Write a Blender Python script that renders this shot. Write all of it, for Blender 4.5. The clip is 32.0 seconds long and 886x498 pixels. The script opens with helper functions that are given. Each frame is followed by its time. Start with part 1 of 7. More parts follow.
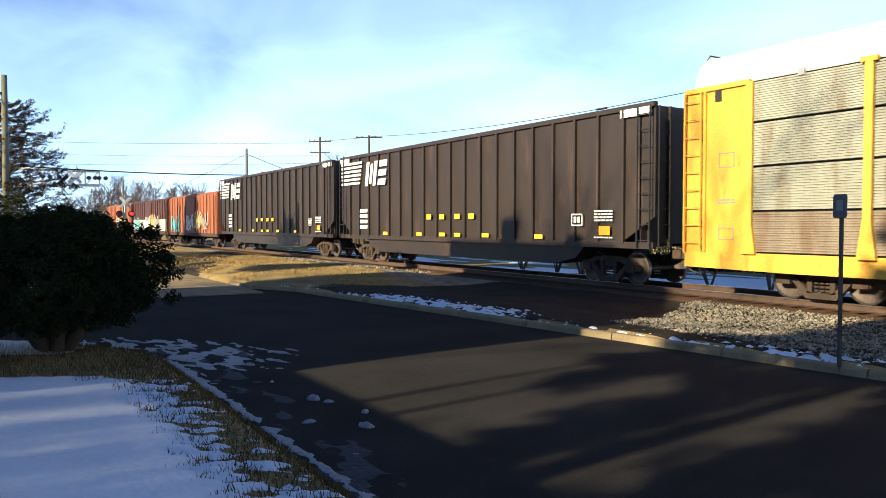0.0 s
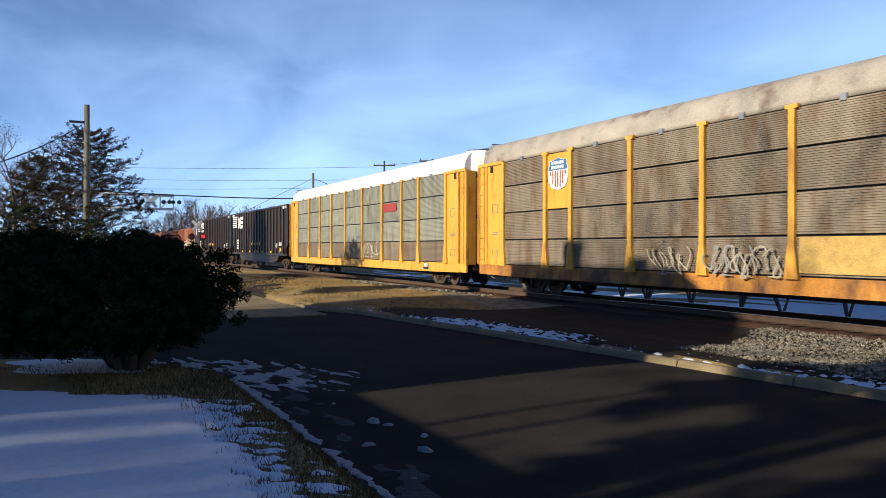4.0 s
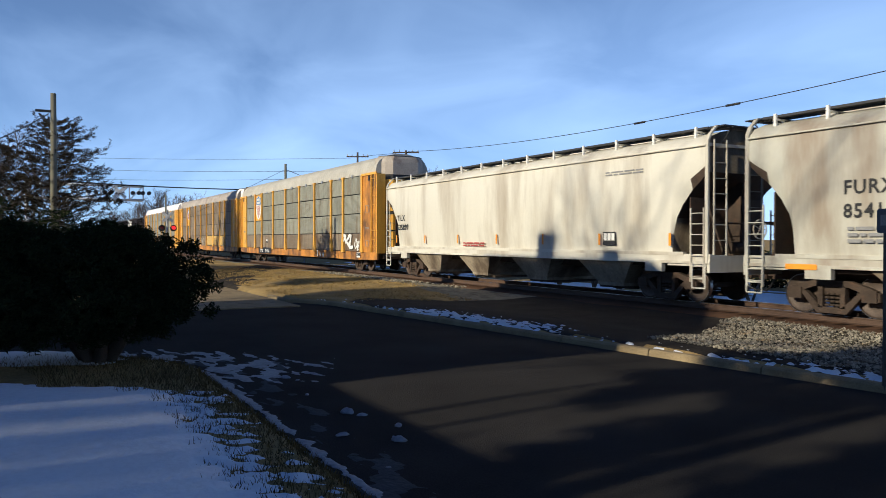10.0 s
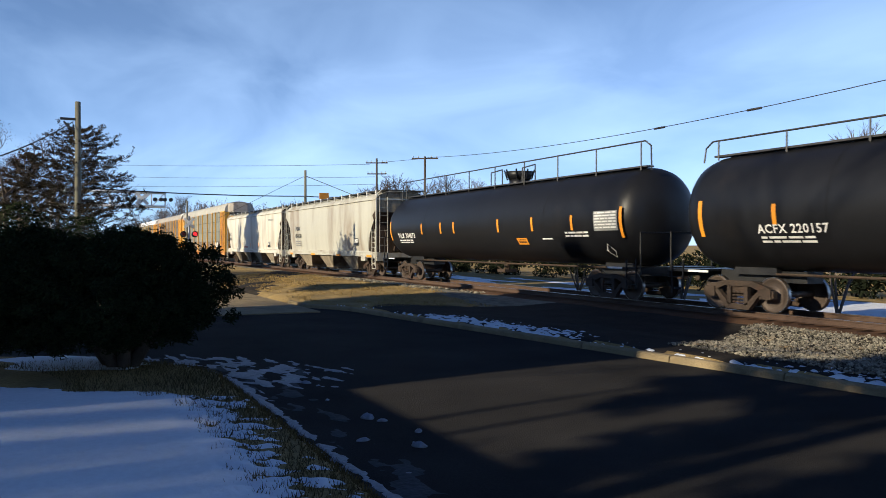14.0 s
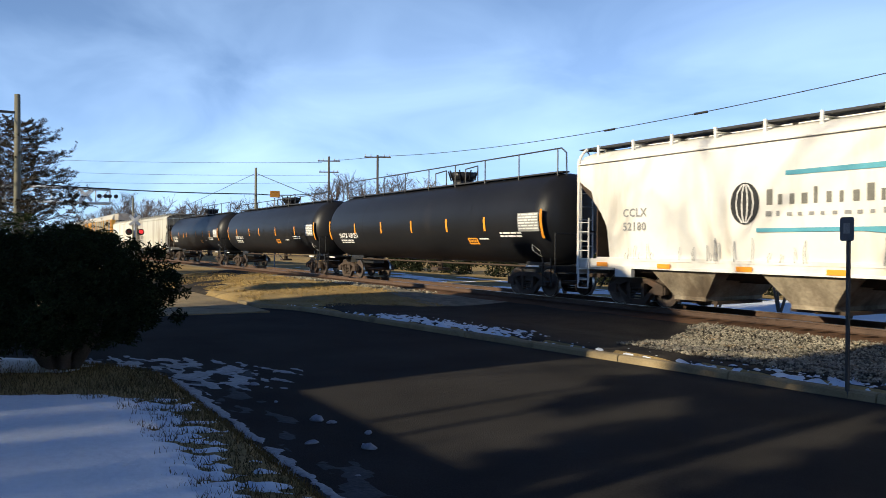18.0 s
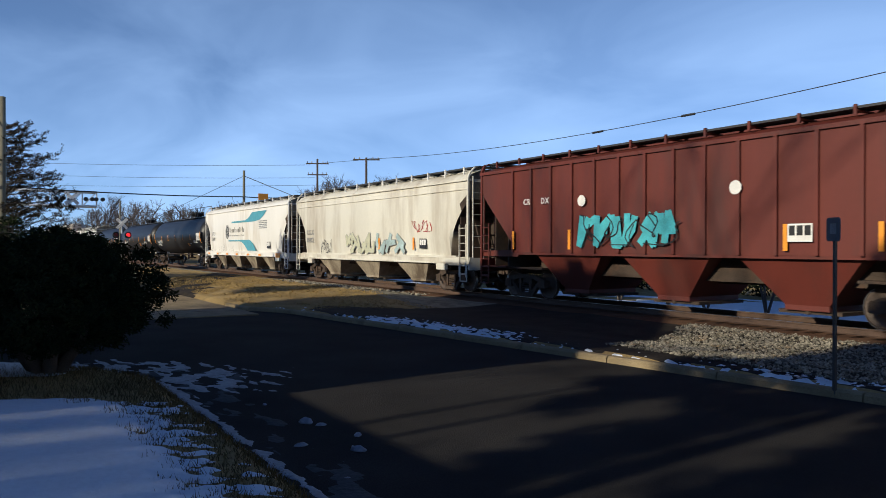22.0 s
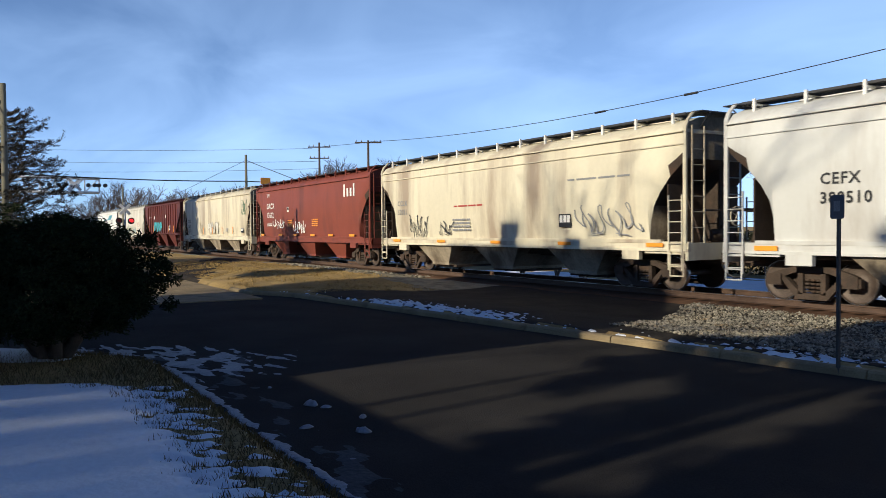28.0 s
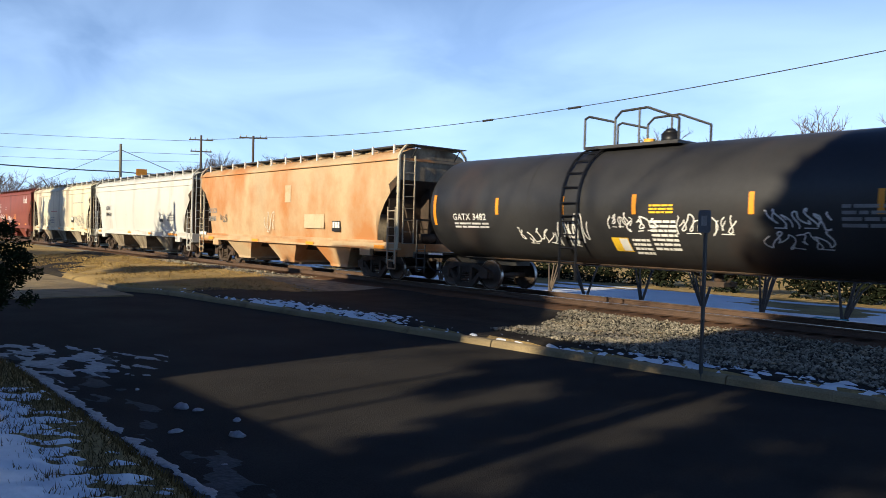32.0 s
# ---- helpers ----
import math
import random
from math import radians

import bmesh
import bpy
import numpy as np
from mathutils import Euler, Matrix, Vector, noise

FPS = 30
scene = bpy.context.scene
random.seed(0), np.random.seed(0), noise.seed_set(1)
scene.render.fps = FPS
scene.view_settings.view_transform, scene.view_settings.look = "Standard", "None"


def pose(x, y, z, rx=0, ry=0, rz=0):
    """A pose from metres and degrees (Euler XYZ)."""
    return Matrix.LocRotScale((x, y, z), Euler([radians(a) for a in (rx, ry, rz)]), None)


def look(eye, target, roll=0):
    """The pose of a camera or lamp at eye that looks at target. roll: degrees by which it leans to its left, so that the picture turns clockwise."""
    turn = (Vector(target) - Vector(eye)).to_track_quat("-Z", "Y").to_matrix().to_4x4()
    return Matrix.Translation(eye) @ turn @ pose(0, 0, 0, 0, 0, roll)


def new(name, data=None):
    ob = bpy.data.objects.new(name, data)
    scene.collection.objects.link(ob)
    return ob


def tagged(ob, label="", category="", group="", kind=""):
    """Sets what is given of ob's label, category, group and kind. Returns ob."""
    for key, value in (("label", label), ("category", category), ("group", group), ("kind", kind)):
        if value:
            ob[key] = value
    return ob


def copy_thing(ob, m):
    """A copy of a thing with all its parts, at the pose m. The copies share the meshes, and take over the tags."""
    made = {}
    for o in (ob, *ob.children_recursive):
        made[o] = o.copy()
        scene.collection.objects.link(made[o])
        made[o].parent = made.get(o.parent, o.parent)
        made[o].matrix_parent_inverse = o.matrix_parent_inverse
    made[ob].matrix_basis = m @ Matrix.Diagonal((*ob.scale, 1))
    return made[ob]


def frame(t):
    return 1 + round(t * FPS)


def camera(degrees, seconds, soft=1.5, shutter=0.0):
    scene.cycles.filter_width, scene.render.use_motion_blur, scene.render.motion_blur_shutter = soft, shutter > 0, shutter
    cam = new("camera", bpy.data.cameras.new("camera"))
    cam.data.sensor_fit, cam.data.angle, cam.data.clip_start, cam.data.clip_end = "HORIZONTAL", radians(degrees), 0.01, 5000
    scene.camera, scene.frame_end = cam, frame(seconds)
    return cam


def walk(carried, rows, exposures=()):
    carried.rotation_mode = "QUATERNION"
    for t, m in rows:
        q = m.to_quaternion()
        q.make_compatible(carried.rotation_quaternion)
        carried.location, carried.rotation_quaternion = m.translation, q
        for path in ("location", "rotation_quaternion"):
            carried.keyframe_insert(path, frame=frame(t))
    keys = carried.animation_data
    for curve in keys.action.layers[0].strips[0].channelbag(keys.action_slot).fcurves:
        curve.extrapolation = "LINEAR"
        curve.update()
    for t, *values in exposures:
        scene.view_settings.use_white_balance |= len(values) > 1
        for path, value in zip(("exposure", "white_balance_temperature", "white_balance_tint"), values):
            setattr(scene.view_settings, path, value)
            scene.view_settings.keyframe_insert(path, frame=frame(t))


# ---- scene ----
cam = camera(60.56, 32.0, soft=0.65, shutter=0.12)
PATH = [
    (0.0, pose(-0.016, -0.028, 1.997, 88.15, 0.02, 58.48)),
    (0.5, pose(-0.026, -0.022, 1.999, 88.30, 0.31, 59.97)),
    (1.0, pose(-0.015, -0.011, 2.003, 87.61, 0.38, 61.62)),
    (1.5, pose(-0.017, -0.006, 2.009, 88.34, -0.10, 61.00)),
    (2.0, pose(-0.021, -0.010, 2.010, 89.22, -0.39, 60.54)),
    (2.5, pose(-0.003, -0.006, 2.010, 89.40, 0.01, 61.76)),
    (4.5, pose(0.024, -0.004, 2.019, 89.90, -0.10, 63.30)),
    (5.0, pose(0.028, -0.000, 2.020, 89.66, -0.37, 62.80)),
    (5.5, pose(0.026, -0.004, 2.015, 89.82, -0.51, 61.21)),
    (6.0, pose(0.022, -0.006, 2.013, 89.55, -0.39, 60.71)),
    (6.5, pose(0.010, -0.003, 2.005, 89.30, -0.29, 60.38)),
    (7.0, pose(-0.003, 0.002, 2.000, 89.17, -0.11, 60.31)),
    (7.5, pose(-0.030, -0.001, 2.006, 89.55, -0.45, 60.11)),
    (8.0, pose(0.015, 0.009, 2.005, 89.34, -0.45, 60.54)),
    (8.5, pose(0.004, -0.014, 2.001, 89.76, -0.67, 60.50)),
    (9.0, pose(0.013, -0.018, 1.998, 89.85, -0.30, 61.02)),
    (9.5, pose(0.018, -0.018, 1.998, 89.49, -0.34, 61.11)),
    (10.0, pose(0.022, -0.013, 1.995, 89.25, -0.08, 61.25)),
    (10.5, pose(0.007, -0.020, 1.999, 88.95, -0.22, 61.46)),
    (11.0, pose(0.013, -0.022, 1.997, 88.98, -0.33, 61.43)),
    (11.5, pose(0.008, -0.025, 1.998, 89.48, -0.39, 61.55)),
    (12.0, pose(0.017, -0.018, 2.004, 89.88, -0.51, 61.45)),
    (12.5, pose(0.027, -0.027, 2.004, 89.96, -0.49, 62.37)),
    (13.0, pose(0.022, -0.043, 2.000, 90.20, -0.68, 62.95)),
    (13.5, pose(0.039, -0.039, 1.999, 89.88, -0.27, 62.82)),
    (15.5, pose(0.027, -0.013, 2.005, 89.39, 0.08, 62.28)),
    (16.0, pose(0.024, -0.005, 2.010, 89.17, 0.13, 61.00)),
    (16.5, pose(0.021, 0.000, 2.002, 89.16, -0.21, 59.14)),
    (17.0, pose(0.025, -0.000, 2.002, 89.30, -0.13, 60.04)),
    (17.5, pose(0.017, -0.005, 2.007, 89.23, -0.10, 59.89)),
    (18.0, pose(0.013, -0.001, 2.011, 89.63, -0.31, 59.10)),
    (18.5, pose(0.012, -0.011, 2.008, 89.85, -0.76, 58.41)),
    (19.0, pose(0.012, -0.014, 2.003, 90.39, -0.77, 58.80)),
    (19.5, pose(0.023, -0.029, 2.007, 90.71, -0.74, 59.01)),
    (20.0, pose(0.066, -0.030, 1.999, 90.33, -0.47, 59.77)),
    (20.5, pose(0.030, -0.023, 2.003, 89.76, -0.51, 59.53)),
    (21.0, pose(0.009, -0.003, 1.999, 89.59, -0.36, 59.02)),
    (21.5, pose(-0.003, 0.000, 1.993, 89.91, -0.30, 58.28)),
    (22.0, pose(0.003, 0.003, 1.998, 89.82, -0.13, 58.27)),
    (22.5, pose(0.006, -0.002, 2.001, 89.97, -0.14, 58.21)),
    (23.0, pose(0.002, 0.002, 1.998, 89.41, 0.03, 59.31)),
    (23.5, pose(0.003, 0.004, 1.994, 89.47, 0.13, 59.30)),
    (24.0, pose(-0.015, 0.013, 1.990, 89.11, 0.02, 58.60)),
    (24.5, pose(-0.087, 0.032, 2.003, 89.26, -0.11, 58.46)),
    (25.0, pose(0.025, 0.003, 1.989, 89.24, 0.31, 58.44)),
    (25.5, pose(-0.003, 0.008, 1.995, 88.70, 0.40, 58.16)),
    (27.5, pose(-0.003, 0.006, 1.995, 88.83, 0.40, 58.52)),
    (28.0, pose(0.001, 0.012, 1.991, 88.49, 0.50, 58.50)),
    (28.5, pose(-0.023, 0.021, 1.985, 88.66, 0.09, 58.51)),
    (29.0, pose(-0.114, 0.059, 1.992, 88.58, -0.06, 57.48)),
    (29.5, pose(-0.049, 0.060, 1.984, 89.02, 0.11, 54.22)),
    (30.0, pose(-0.034, 0.061, 1.977, 89.09, 0.27, 52.17)),
    (30.5, pose(-0.035, 0.049, 1.978, 88.84, -0.28, 52.00)),
    (31.0, pose(-0.038, 0.046, 1.990, 88.54, -0.38, 52.51)),
    (31.5, pose(-0.046, 0.057, 1.978, 89.79, -0.71, 49.30)),
    (31.6, pose(-0.056, 0.054, 1.978, 88.86, -0.78, 49.17)),
    (31.8, pose(-0.056, 0.054, 1.978, 88.55, -1.11, 49.75)),
    (32.0, pose(-0.056, 0.054, 1.978, 88.78, -1.57, 49.90)),
]
EXPOSURES = [
    (0.0, 1.10, 6100, 5), (1.0, 0.80, 5950, 6), (1.6, 0.45, 5800, 6), (2.2, 0.42, 5550, 8), (4.5, 0.30, 5500, 8), (8.0, 0.24, 5500, 8), (9.0, 0.10, 5450, 8), (13.0, 0.12, 5500, 8), (15.5, 0.70, 5900, 6), (17.5, 0.72, 5900, 6), (18.4, 0.15, 5650, 7),
    (19.0, -0.12, 5450, 8), (20.0, -0.42, 5400, 8), (21.0, -0.42, 5350, 8), (22.0, -0.08, 5350, 8), (22.5, 0.10, 5450, 8), (24.0, 0.20, 5450, 8), (25.0, 0.12, 5400, 8), (28.0, 0.14, 5450, 8), (29.2, 0.04, 5450, 8), (30.3, -0.04, 5450, 8), (31.2, 0.28, 5650, 7), (32.0, 0.52, 5900, 7),]
walk(cam, PATH, EXPOSURES)

# how far the train has rolled (metres towards -x) at each time
ROLLED = [
    (0.0, 0.00), (4.5, -47.85), (8.0, -85.06), (12.0, -127.54), (15.5, -164.61), (18.0, -191.00), (20.0, -212.16), (23.0, -244.03), (25.5, -270.68), (27.5, -292.16), (29.0, -308.36), (30.5, -324.64), (32.0, -340.91)]

EYE = 2.0
RAIL = 0.27          # top of rail above the road
TRACK_Y = 16.95      # centre line of the track
SIDE = 1.55          # half width of a car
SUN_A, SUN_T = 0.10, math.tan(radians(21))   # light goes (-SUN_A, 1, -SUN_T * hypot)

# ---------------------------------------------------------------- light
LIGHT = Vector((-SUN_A, 1.0, -SUN_T * math.hypot(1, SUN_A))).normalized()
sun_data = bpy.data.lights.new("sun", "SUN")
sun_data.energy, sun_data.angle, sun_data.color = 5.0, radians(0.55), (1.0, 0.80, 0.52)
sun = new("sun", sun_data)
sun.matrix_world = look(Vector((0, 0, 60)), Vector((0, 0, 60)) + LIGHT)

world = bpy.data.worlds.new("winter_sky")
scene.world = world
world.use_nodes = True
wt = world.node_tree
wt.nodes.clear()
w_out = wt.nodes.new("ShaderNodeOutputWorld")
w_bg = wt.nodes.new("ShaderNodeBackground")
w_sky = wt.nodes.new("ShaderNodeTexSky")
w_sky.sky_type, w_sky.sun_disc = "NISHITA", False
w_sky.sun_elevation = radians(21)
w_sky.sun_rotation = math.atan2(-LIGHT.x, -LIGHT.y)
w_sky.air_density, w_sky.dust_density, w_sky.ozone_density = 0.8, 0.3, 4.0
w_sky.altitude = 2500
w_bg.inputs["Strength"].default_value = 0.089
# thin high cloud, in long soft bands
w_co = wt.nodes.new("ShaderNodeTexCoord")
w_map = wt.nodes.new("ShaderNodeMapping")
w_map.inputs["Rotation"].default_value = (0.0, 0.0, radians(-35))
w_map.inputs["Scale"].default_value = (1.2, 3.0, 7.0)
w_noise = wt.nodes.new("ShaderNodeTexNoise")
w_noise.inputs["Scale"].default_value, w_noise.inputs["Detail"].default_value = 1.3, 5.0
w_noise.inputs["Roughness"].default_value, w_noise.inputs["Distortion"].default_value = 0.5, 0.6
w_ramp = wt.nodes.new("ShaderNodeMapRange")
w_ramp.inputs["From Min"].default_value, w_ramp.inputs["From Max"].default_value = 0.38, 0.85
w_ramp.inputs["To Min"].default_value, w_ramp.inputs["To Max"].default_value = 0.0, 0.6
w_mix = wt.nodes.new("ShaderNodeMix")
w_mix.data_type = "RGBA"
w_mix.inputs[7].default_value = (8.2, 10.4, 13.6, 1)
wt.links.new(w_co.outputs["Generated"], w_map.inputs["Vector"])
wt.links.new(w_map.outputs["Vector"], w_noise.inputs["Vector"])
wt.links.new(w_noise.outputs["Fac"], w_ramp.inputs["Value"])
# the haze thins out with height, as its depth along the view does
w_sep = wt.nodes.new("ShaderNodeSeparateXYZ")
wt.links.new(w_co.outputs["Generated"], w_sep.inputs[0])
w_low = wt.nodes.new("ShaderNodeMapRange")
w_low.inputs["From Min"].default_value, w_low.inputs["From Max"].default_value = 0.0, 0.5
w_low.inputs["To Min"].default_value, w_low.inputs["To Max"].default_value = 1.0, 0.05
wt.links.new(w_sep.outputs["Z"], w_low.inputs["Value"])
w_haze = wt.nodes.new("ShaderNodeMath")
w_haze.operation = "MULTIPLY_ADD"
wt.links.new(w_ramp.outputs["Result"], w_haze.inputs[0])
wt.links.new(w_low.outputs["Result"], w_haze.inputs[1])
w_base = wt.nodes.new("ShaderNodeMath")
w_base.operation = "MULTIPLY"
w_base.inputs[1].default_value = 0.32
# and is set thicker towards +y, to brighten the view's right
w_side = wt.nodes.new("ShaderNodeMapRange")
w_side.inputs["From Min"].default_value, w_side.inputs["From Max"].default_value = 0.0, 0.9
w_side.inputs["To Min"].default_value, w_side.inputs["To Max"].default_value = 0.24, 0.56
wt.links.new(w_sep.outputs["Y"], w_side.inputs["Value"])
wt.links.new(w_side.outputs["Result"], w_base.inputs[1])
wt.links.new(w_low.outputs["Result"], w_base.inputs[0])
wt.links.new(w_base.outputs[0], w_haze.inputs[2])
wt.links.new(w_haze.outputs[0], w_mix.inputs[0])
wt.links.new(w_sky.outputs["Color"], w_mix.inputs[6])
# winter sky deepens towards the zenith; dimmed further to cut the fill light
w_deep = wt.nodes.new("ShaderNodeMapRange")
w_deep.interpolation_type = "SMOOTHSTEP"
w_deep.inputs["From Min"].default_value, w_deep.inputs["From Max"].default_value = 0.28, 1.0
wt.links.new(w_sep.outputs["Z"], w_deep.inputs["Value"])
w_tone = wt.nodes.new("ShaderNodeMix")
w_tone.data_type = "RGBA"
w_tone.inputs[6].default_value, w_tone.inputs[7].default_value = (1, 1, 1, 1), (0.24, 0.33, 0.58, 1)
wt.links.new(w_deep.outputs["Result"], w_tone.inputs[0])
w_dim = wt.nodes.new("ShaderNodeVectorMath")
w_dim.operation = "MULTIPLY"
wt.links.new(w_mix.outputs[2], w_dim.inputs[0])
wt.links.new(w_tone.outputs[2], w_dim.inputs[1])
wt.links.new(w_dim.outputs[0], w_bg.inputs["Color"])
wt.links.new(w_bg.outputs["Background"], w_out.inputs["Surface"])


# ---------------------------------------------------------------- materials
def material(name, base, rough=0.7, metal=0.0, vary=0.25, scale=3.0, fine=40.0, bump=0.2, dark=None, cover=0.0,
             stretch=(1, 1, 1), island=False, spec=0.5, piece=0.0, grain=1.0, spread=(0.6, 1.5)):
    """A surface with two scales of variation. dark, cover: a second colour (rust, dirt) that shows over that share; stretch: of its stains."""
    m = bpy.data.materials.new(name)
    m.use_nodes = True
    nt = m.node_tree
    n, l = nt.nodes, nt.links
    b = n["Principled BSDF"]
    b.inputs["Roughness"].default_value, b.inputs["Metallic"].default_value = rough, metal
    b.inputs["Specular IOR Level"].default_value = spec
    co = n.new("ShaderNodeTexCoord")
    info = n.new("ShaderNodeObjectInfo")
    off = n.new("ShaderNodeVectorMath")
    off.operation = "MULTIPLY_ADD"
    l.new(info.outputs["Random"], off.inputs[0])
    off.inputs[1].default_value = (17.0, 9.0, 5.0)
    l.new(co.outputs["Object"], off.inputs[2])
    mp = n.new("ShaderNodeMapping")
    mp.inputs["Scale"].default_value = stretch
    l.new(off.outputs[0], mp.inputs["Vector"])
    big = n.new("ShaderNodeTexNoise")
    big.inputs["Scale"].default_value, big.inputs["Detail"].default_value = scale, 5
    l.new(mp.outputs["Vector"], big.inputs["Vector"])
    small = n.new("ShaderNodeTexNoise")
    small.inputs["Scale"].default_value, small.inputs["Detail"].default_value = fine, 3
    l.new(off.outputs[0], small.inputs["Vector"])
    add = n.new("ShaderNodeMath")
    add.operation = "MULTIPLY_ADD"
    l.new(small.outputs["Fac"], add.inputs[0])
    add.inputs[1].default_value = grain
    l.new(big.outputs["Fac"], add.inputs[2])
    rng = n.new("ShaderNodeMapRange")
    rng.inputs["From Min"].default_value, rng.inputs["From Max"].default_value = 0.2 + 0.5 * grain, 0.8 + 0.5 * grain
    rng.inputs["To Min"].default_value, rng.inputs["To Max"].default_value = 1 - vary, 1 + vary
    l.new(add.outputs[0], rng.inputs["Value"])
    mul = n.new("ShaderNodeVectorMath")
    mul.operation = "SCALE"
    mul.inputs[0].default_value = base[:3]
    l.new(rng.outputs["Result"], mul.inputs["Scale"])
    each = n.new("ShaderNodeMapRange")
    each.inputs["To Min"].default_value, each.inputs["To Max"].default_value = 1 - piece, 1 + piece
    l.new(info.outputs["Random"], each.inputs["Value"])
    mul2 = n.new("ShaderNodeVectorMath")
    mul2.operation = "SCALE"
    l.new(mul.outputs[0], mul2.inputs[0])
    l.new(each.outputs["Result"], mul2.inputs["Scale"])
    col = mul2.outputs[0]
    if dark:
        st = n.new("ShaderNodeTexNoise")
        st.inputs["Scale"].default_value, st.inputs["Detail"].default_value = scale * 0.8, 7
        st.inputs["Roughness"].default_value = 0.62
        l.new(mp.outputs["Vector"], st.inputs["Vector"])
        r2 = n.new("ShaderNodeMapRange")
        r2.inputs["From Min"].default_value, r2.inputs["From Max"].default_value = 0.72 - cover * 0.5, 0.92 - cover * 0.5
        l.new(st.outputs["Fac"], r2.inputs["Value"])
        mix = n.new("ShaderNodeMix")
        mix.data_type = "RGBA"
        mix.inputs[7].default_value = (*dark[:3], 1)
        l.new(r2.outputs["Result"], mix.inputs[0])
        l.new(col, mix.inputs[6])
        col = mix.outputs[2]
    if island:
        geo = n.new("ShaderNodeNewGeometry")
        r3 = n.new("ShaderNodeMapRange")
        r3.inputs["To Min"].default_value, r3.inputs["To Max"].default_value = spread
        l.new(geo.outputs["Random Per Island"], r3.inputs["Value"])
        m3 = n.new("ShaderNodeVectorMath")
        m3.operation = "SCALE"
        l.new(col, m3.inputs[0])
        l.new(r3.outputs["Result"], m3.inputs["Scale"])
        col = m3.outputs[0]
    l.new(col, b.inputs["Base Color"])
    if bump:
        bp = n.new("ShaderNodeBump")
        bp.inputs["Strength"].default_value, bp.inputs["Distance"].default_value = bump, 0.02
        l.new(add.outputs[0], bp.inputs["Height"])
        l.new(bp.outputs["Normal"], b.inputs["Normal"])
    return m


M = {}
M["asphalt"] = material("asphalt", (0.037, 0.0348, 0.0325), 0.95, spec=0.04, vary=0.3, scale=0.7, fine=70, bump=0.5, dark=(0.026, 0.0245, 0.023), cover=0.3)
M["concrete"] = material("kerb_concrete", (0.30, 0.235, 0.135), 0.9, spec=0.15, vary=0.3, scale=2, fine=60, bump=0.4, dark=(0.16, 0.125, 0.08), cover=0.35)
# road grime on pale paint, darkened further for shade at outlets and ends
M["outlet"] = material("grime_and_shade_on_pale_paint", (0.32, 0.27, 0.195), 0.8, spec=0.2, vary=0.25, scale=1.4, fine=14, bump=0.15, dark=(0.13, 0.10, 0.07), cover=0.55, stretch=(1, 1, 0.5))
M["gravel"] = material("grey_gravel_shoulder", (0.26, 0.235, 0.175), 0.95, spec=0.1, vary=0.4, scale=3, fine=40, bump=1.0, dark=(0.12, 0.10, 0.075), cover=0.4)
M["ballast"] = material("ballast_stone", (0.21, 0.19, 0.145), 0.9, spec=0.2, vary=0.3, scale=4, fine=40, bump=0.5, island=True, spread=(0.25, 1.9), dark=(0.20, 0.13, 0.06), cover=0.35)
M["ballast_rust"] = material("ballast_brake_dust", (0.12, 0.068, 0.04), 0.95, spec=0.1, vary=0.3, scale=3, fine=50, bump=0.8)
M["tie"] = material("timber_tie", (0.07, 0.05, 0.038), 0.9, vary=0.35, scale=2, fine=30, bump=0.6, stretch=(1, 0.15, 1))
M["rail"] = material("rusty_rail", (0.085, 0.05, 0.032), 0.75, vary=0.3, scale=3, fine=60, bump=0.3)
M["rail_top"] = material("polished_rail_head", (0.45, 0.42, 0.4), 0.3, 1.0, vary=0.1, bump=0)
M["snow"] = material("old_snow", (0.90, 0.925, 0.955), 0.6, vary=0.06, scale=1.2, fine=14, bump=0.5)
M["slush"] = material("grey_edge_snow", (0.24, 0.26, 0.30), 0.6, vary=0.3, scale=3, fine=20, bump=0.5)
M["ice"] = material("gutter_slush", (0.042, 0.048, 0.06), 0.8, spec=0.2, vary=0.3, scale=2.5, fine=20, bump=0.5)
M["grass"] = material("winter_grass", (0.12, 0.09, 0.038), 0.95, spec=0.1, vary=0.4, scale=2.0, fine=35, bump=0.8, island=True)
M["hemlock"] = material("bronzed_conifer_needles", (0.034, 0.027, 0.016), 0.9, vary=0.4, scale=2, fine=20, bump=0, island=True, spec=0.12)
M["straw"] = material("golden_winter_straw", (0.34, 0.24, 0.09), 0.95, spec=0.1, vary=0.35, scale=2.0, fine=35, bump=0.4, island=True)
M["needle"] = material("evergreen_needles", (0.020, 0.029, 0.011), 0.9, vary=0.4, scale=2, fine=20, bump=0, island=True, spec=0.15)
M["yew"] = material("dark_yew_foliage", (0.012, 0.016, 0.008), 0.9, vary=0.4, scale=2, fine=20, bump=0, island=True, spec=0.1)
M["bark"] = material("grey_bark", (0.13, 0.10, 0.075), 0.9, vary=0.3, scale=3, fine=30, bump=0.6, stretch=(1, 1, 0.3))
M["twig"] = material("bare_twigs", (0.11, 0.088, 0.074), 0.9, vary=0.3, scale=2, fine=10, bump=0)
M["dry_leaf"] = material("withered_oak_leaves", (0.075, 0.042, 0.022), 0.9, vary=0.4, scale=2, fine=20, bump=0, island=True, spec=0.1)
M["pole"] = material("weathered_pole_wood", (0.17, 0.16, 0.115), 0.9, vary=0.3, scale=4, fine=50, bump=0.5, stretch=(1, 1, 0.1))
M["pole_dark"] = material("creosoted_pole_wood", (0.075, 0.058, 0.045), 0.9, vary=0.3, scale=4, fine=50, bump=0.5, stretch=(1, 1, 0.1))
M["wire"] = material("black_cable", (0.03, 0.03, 0.03), 0.6, vary=0.1, bump=0)
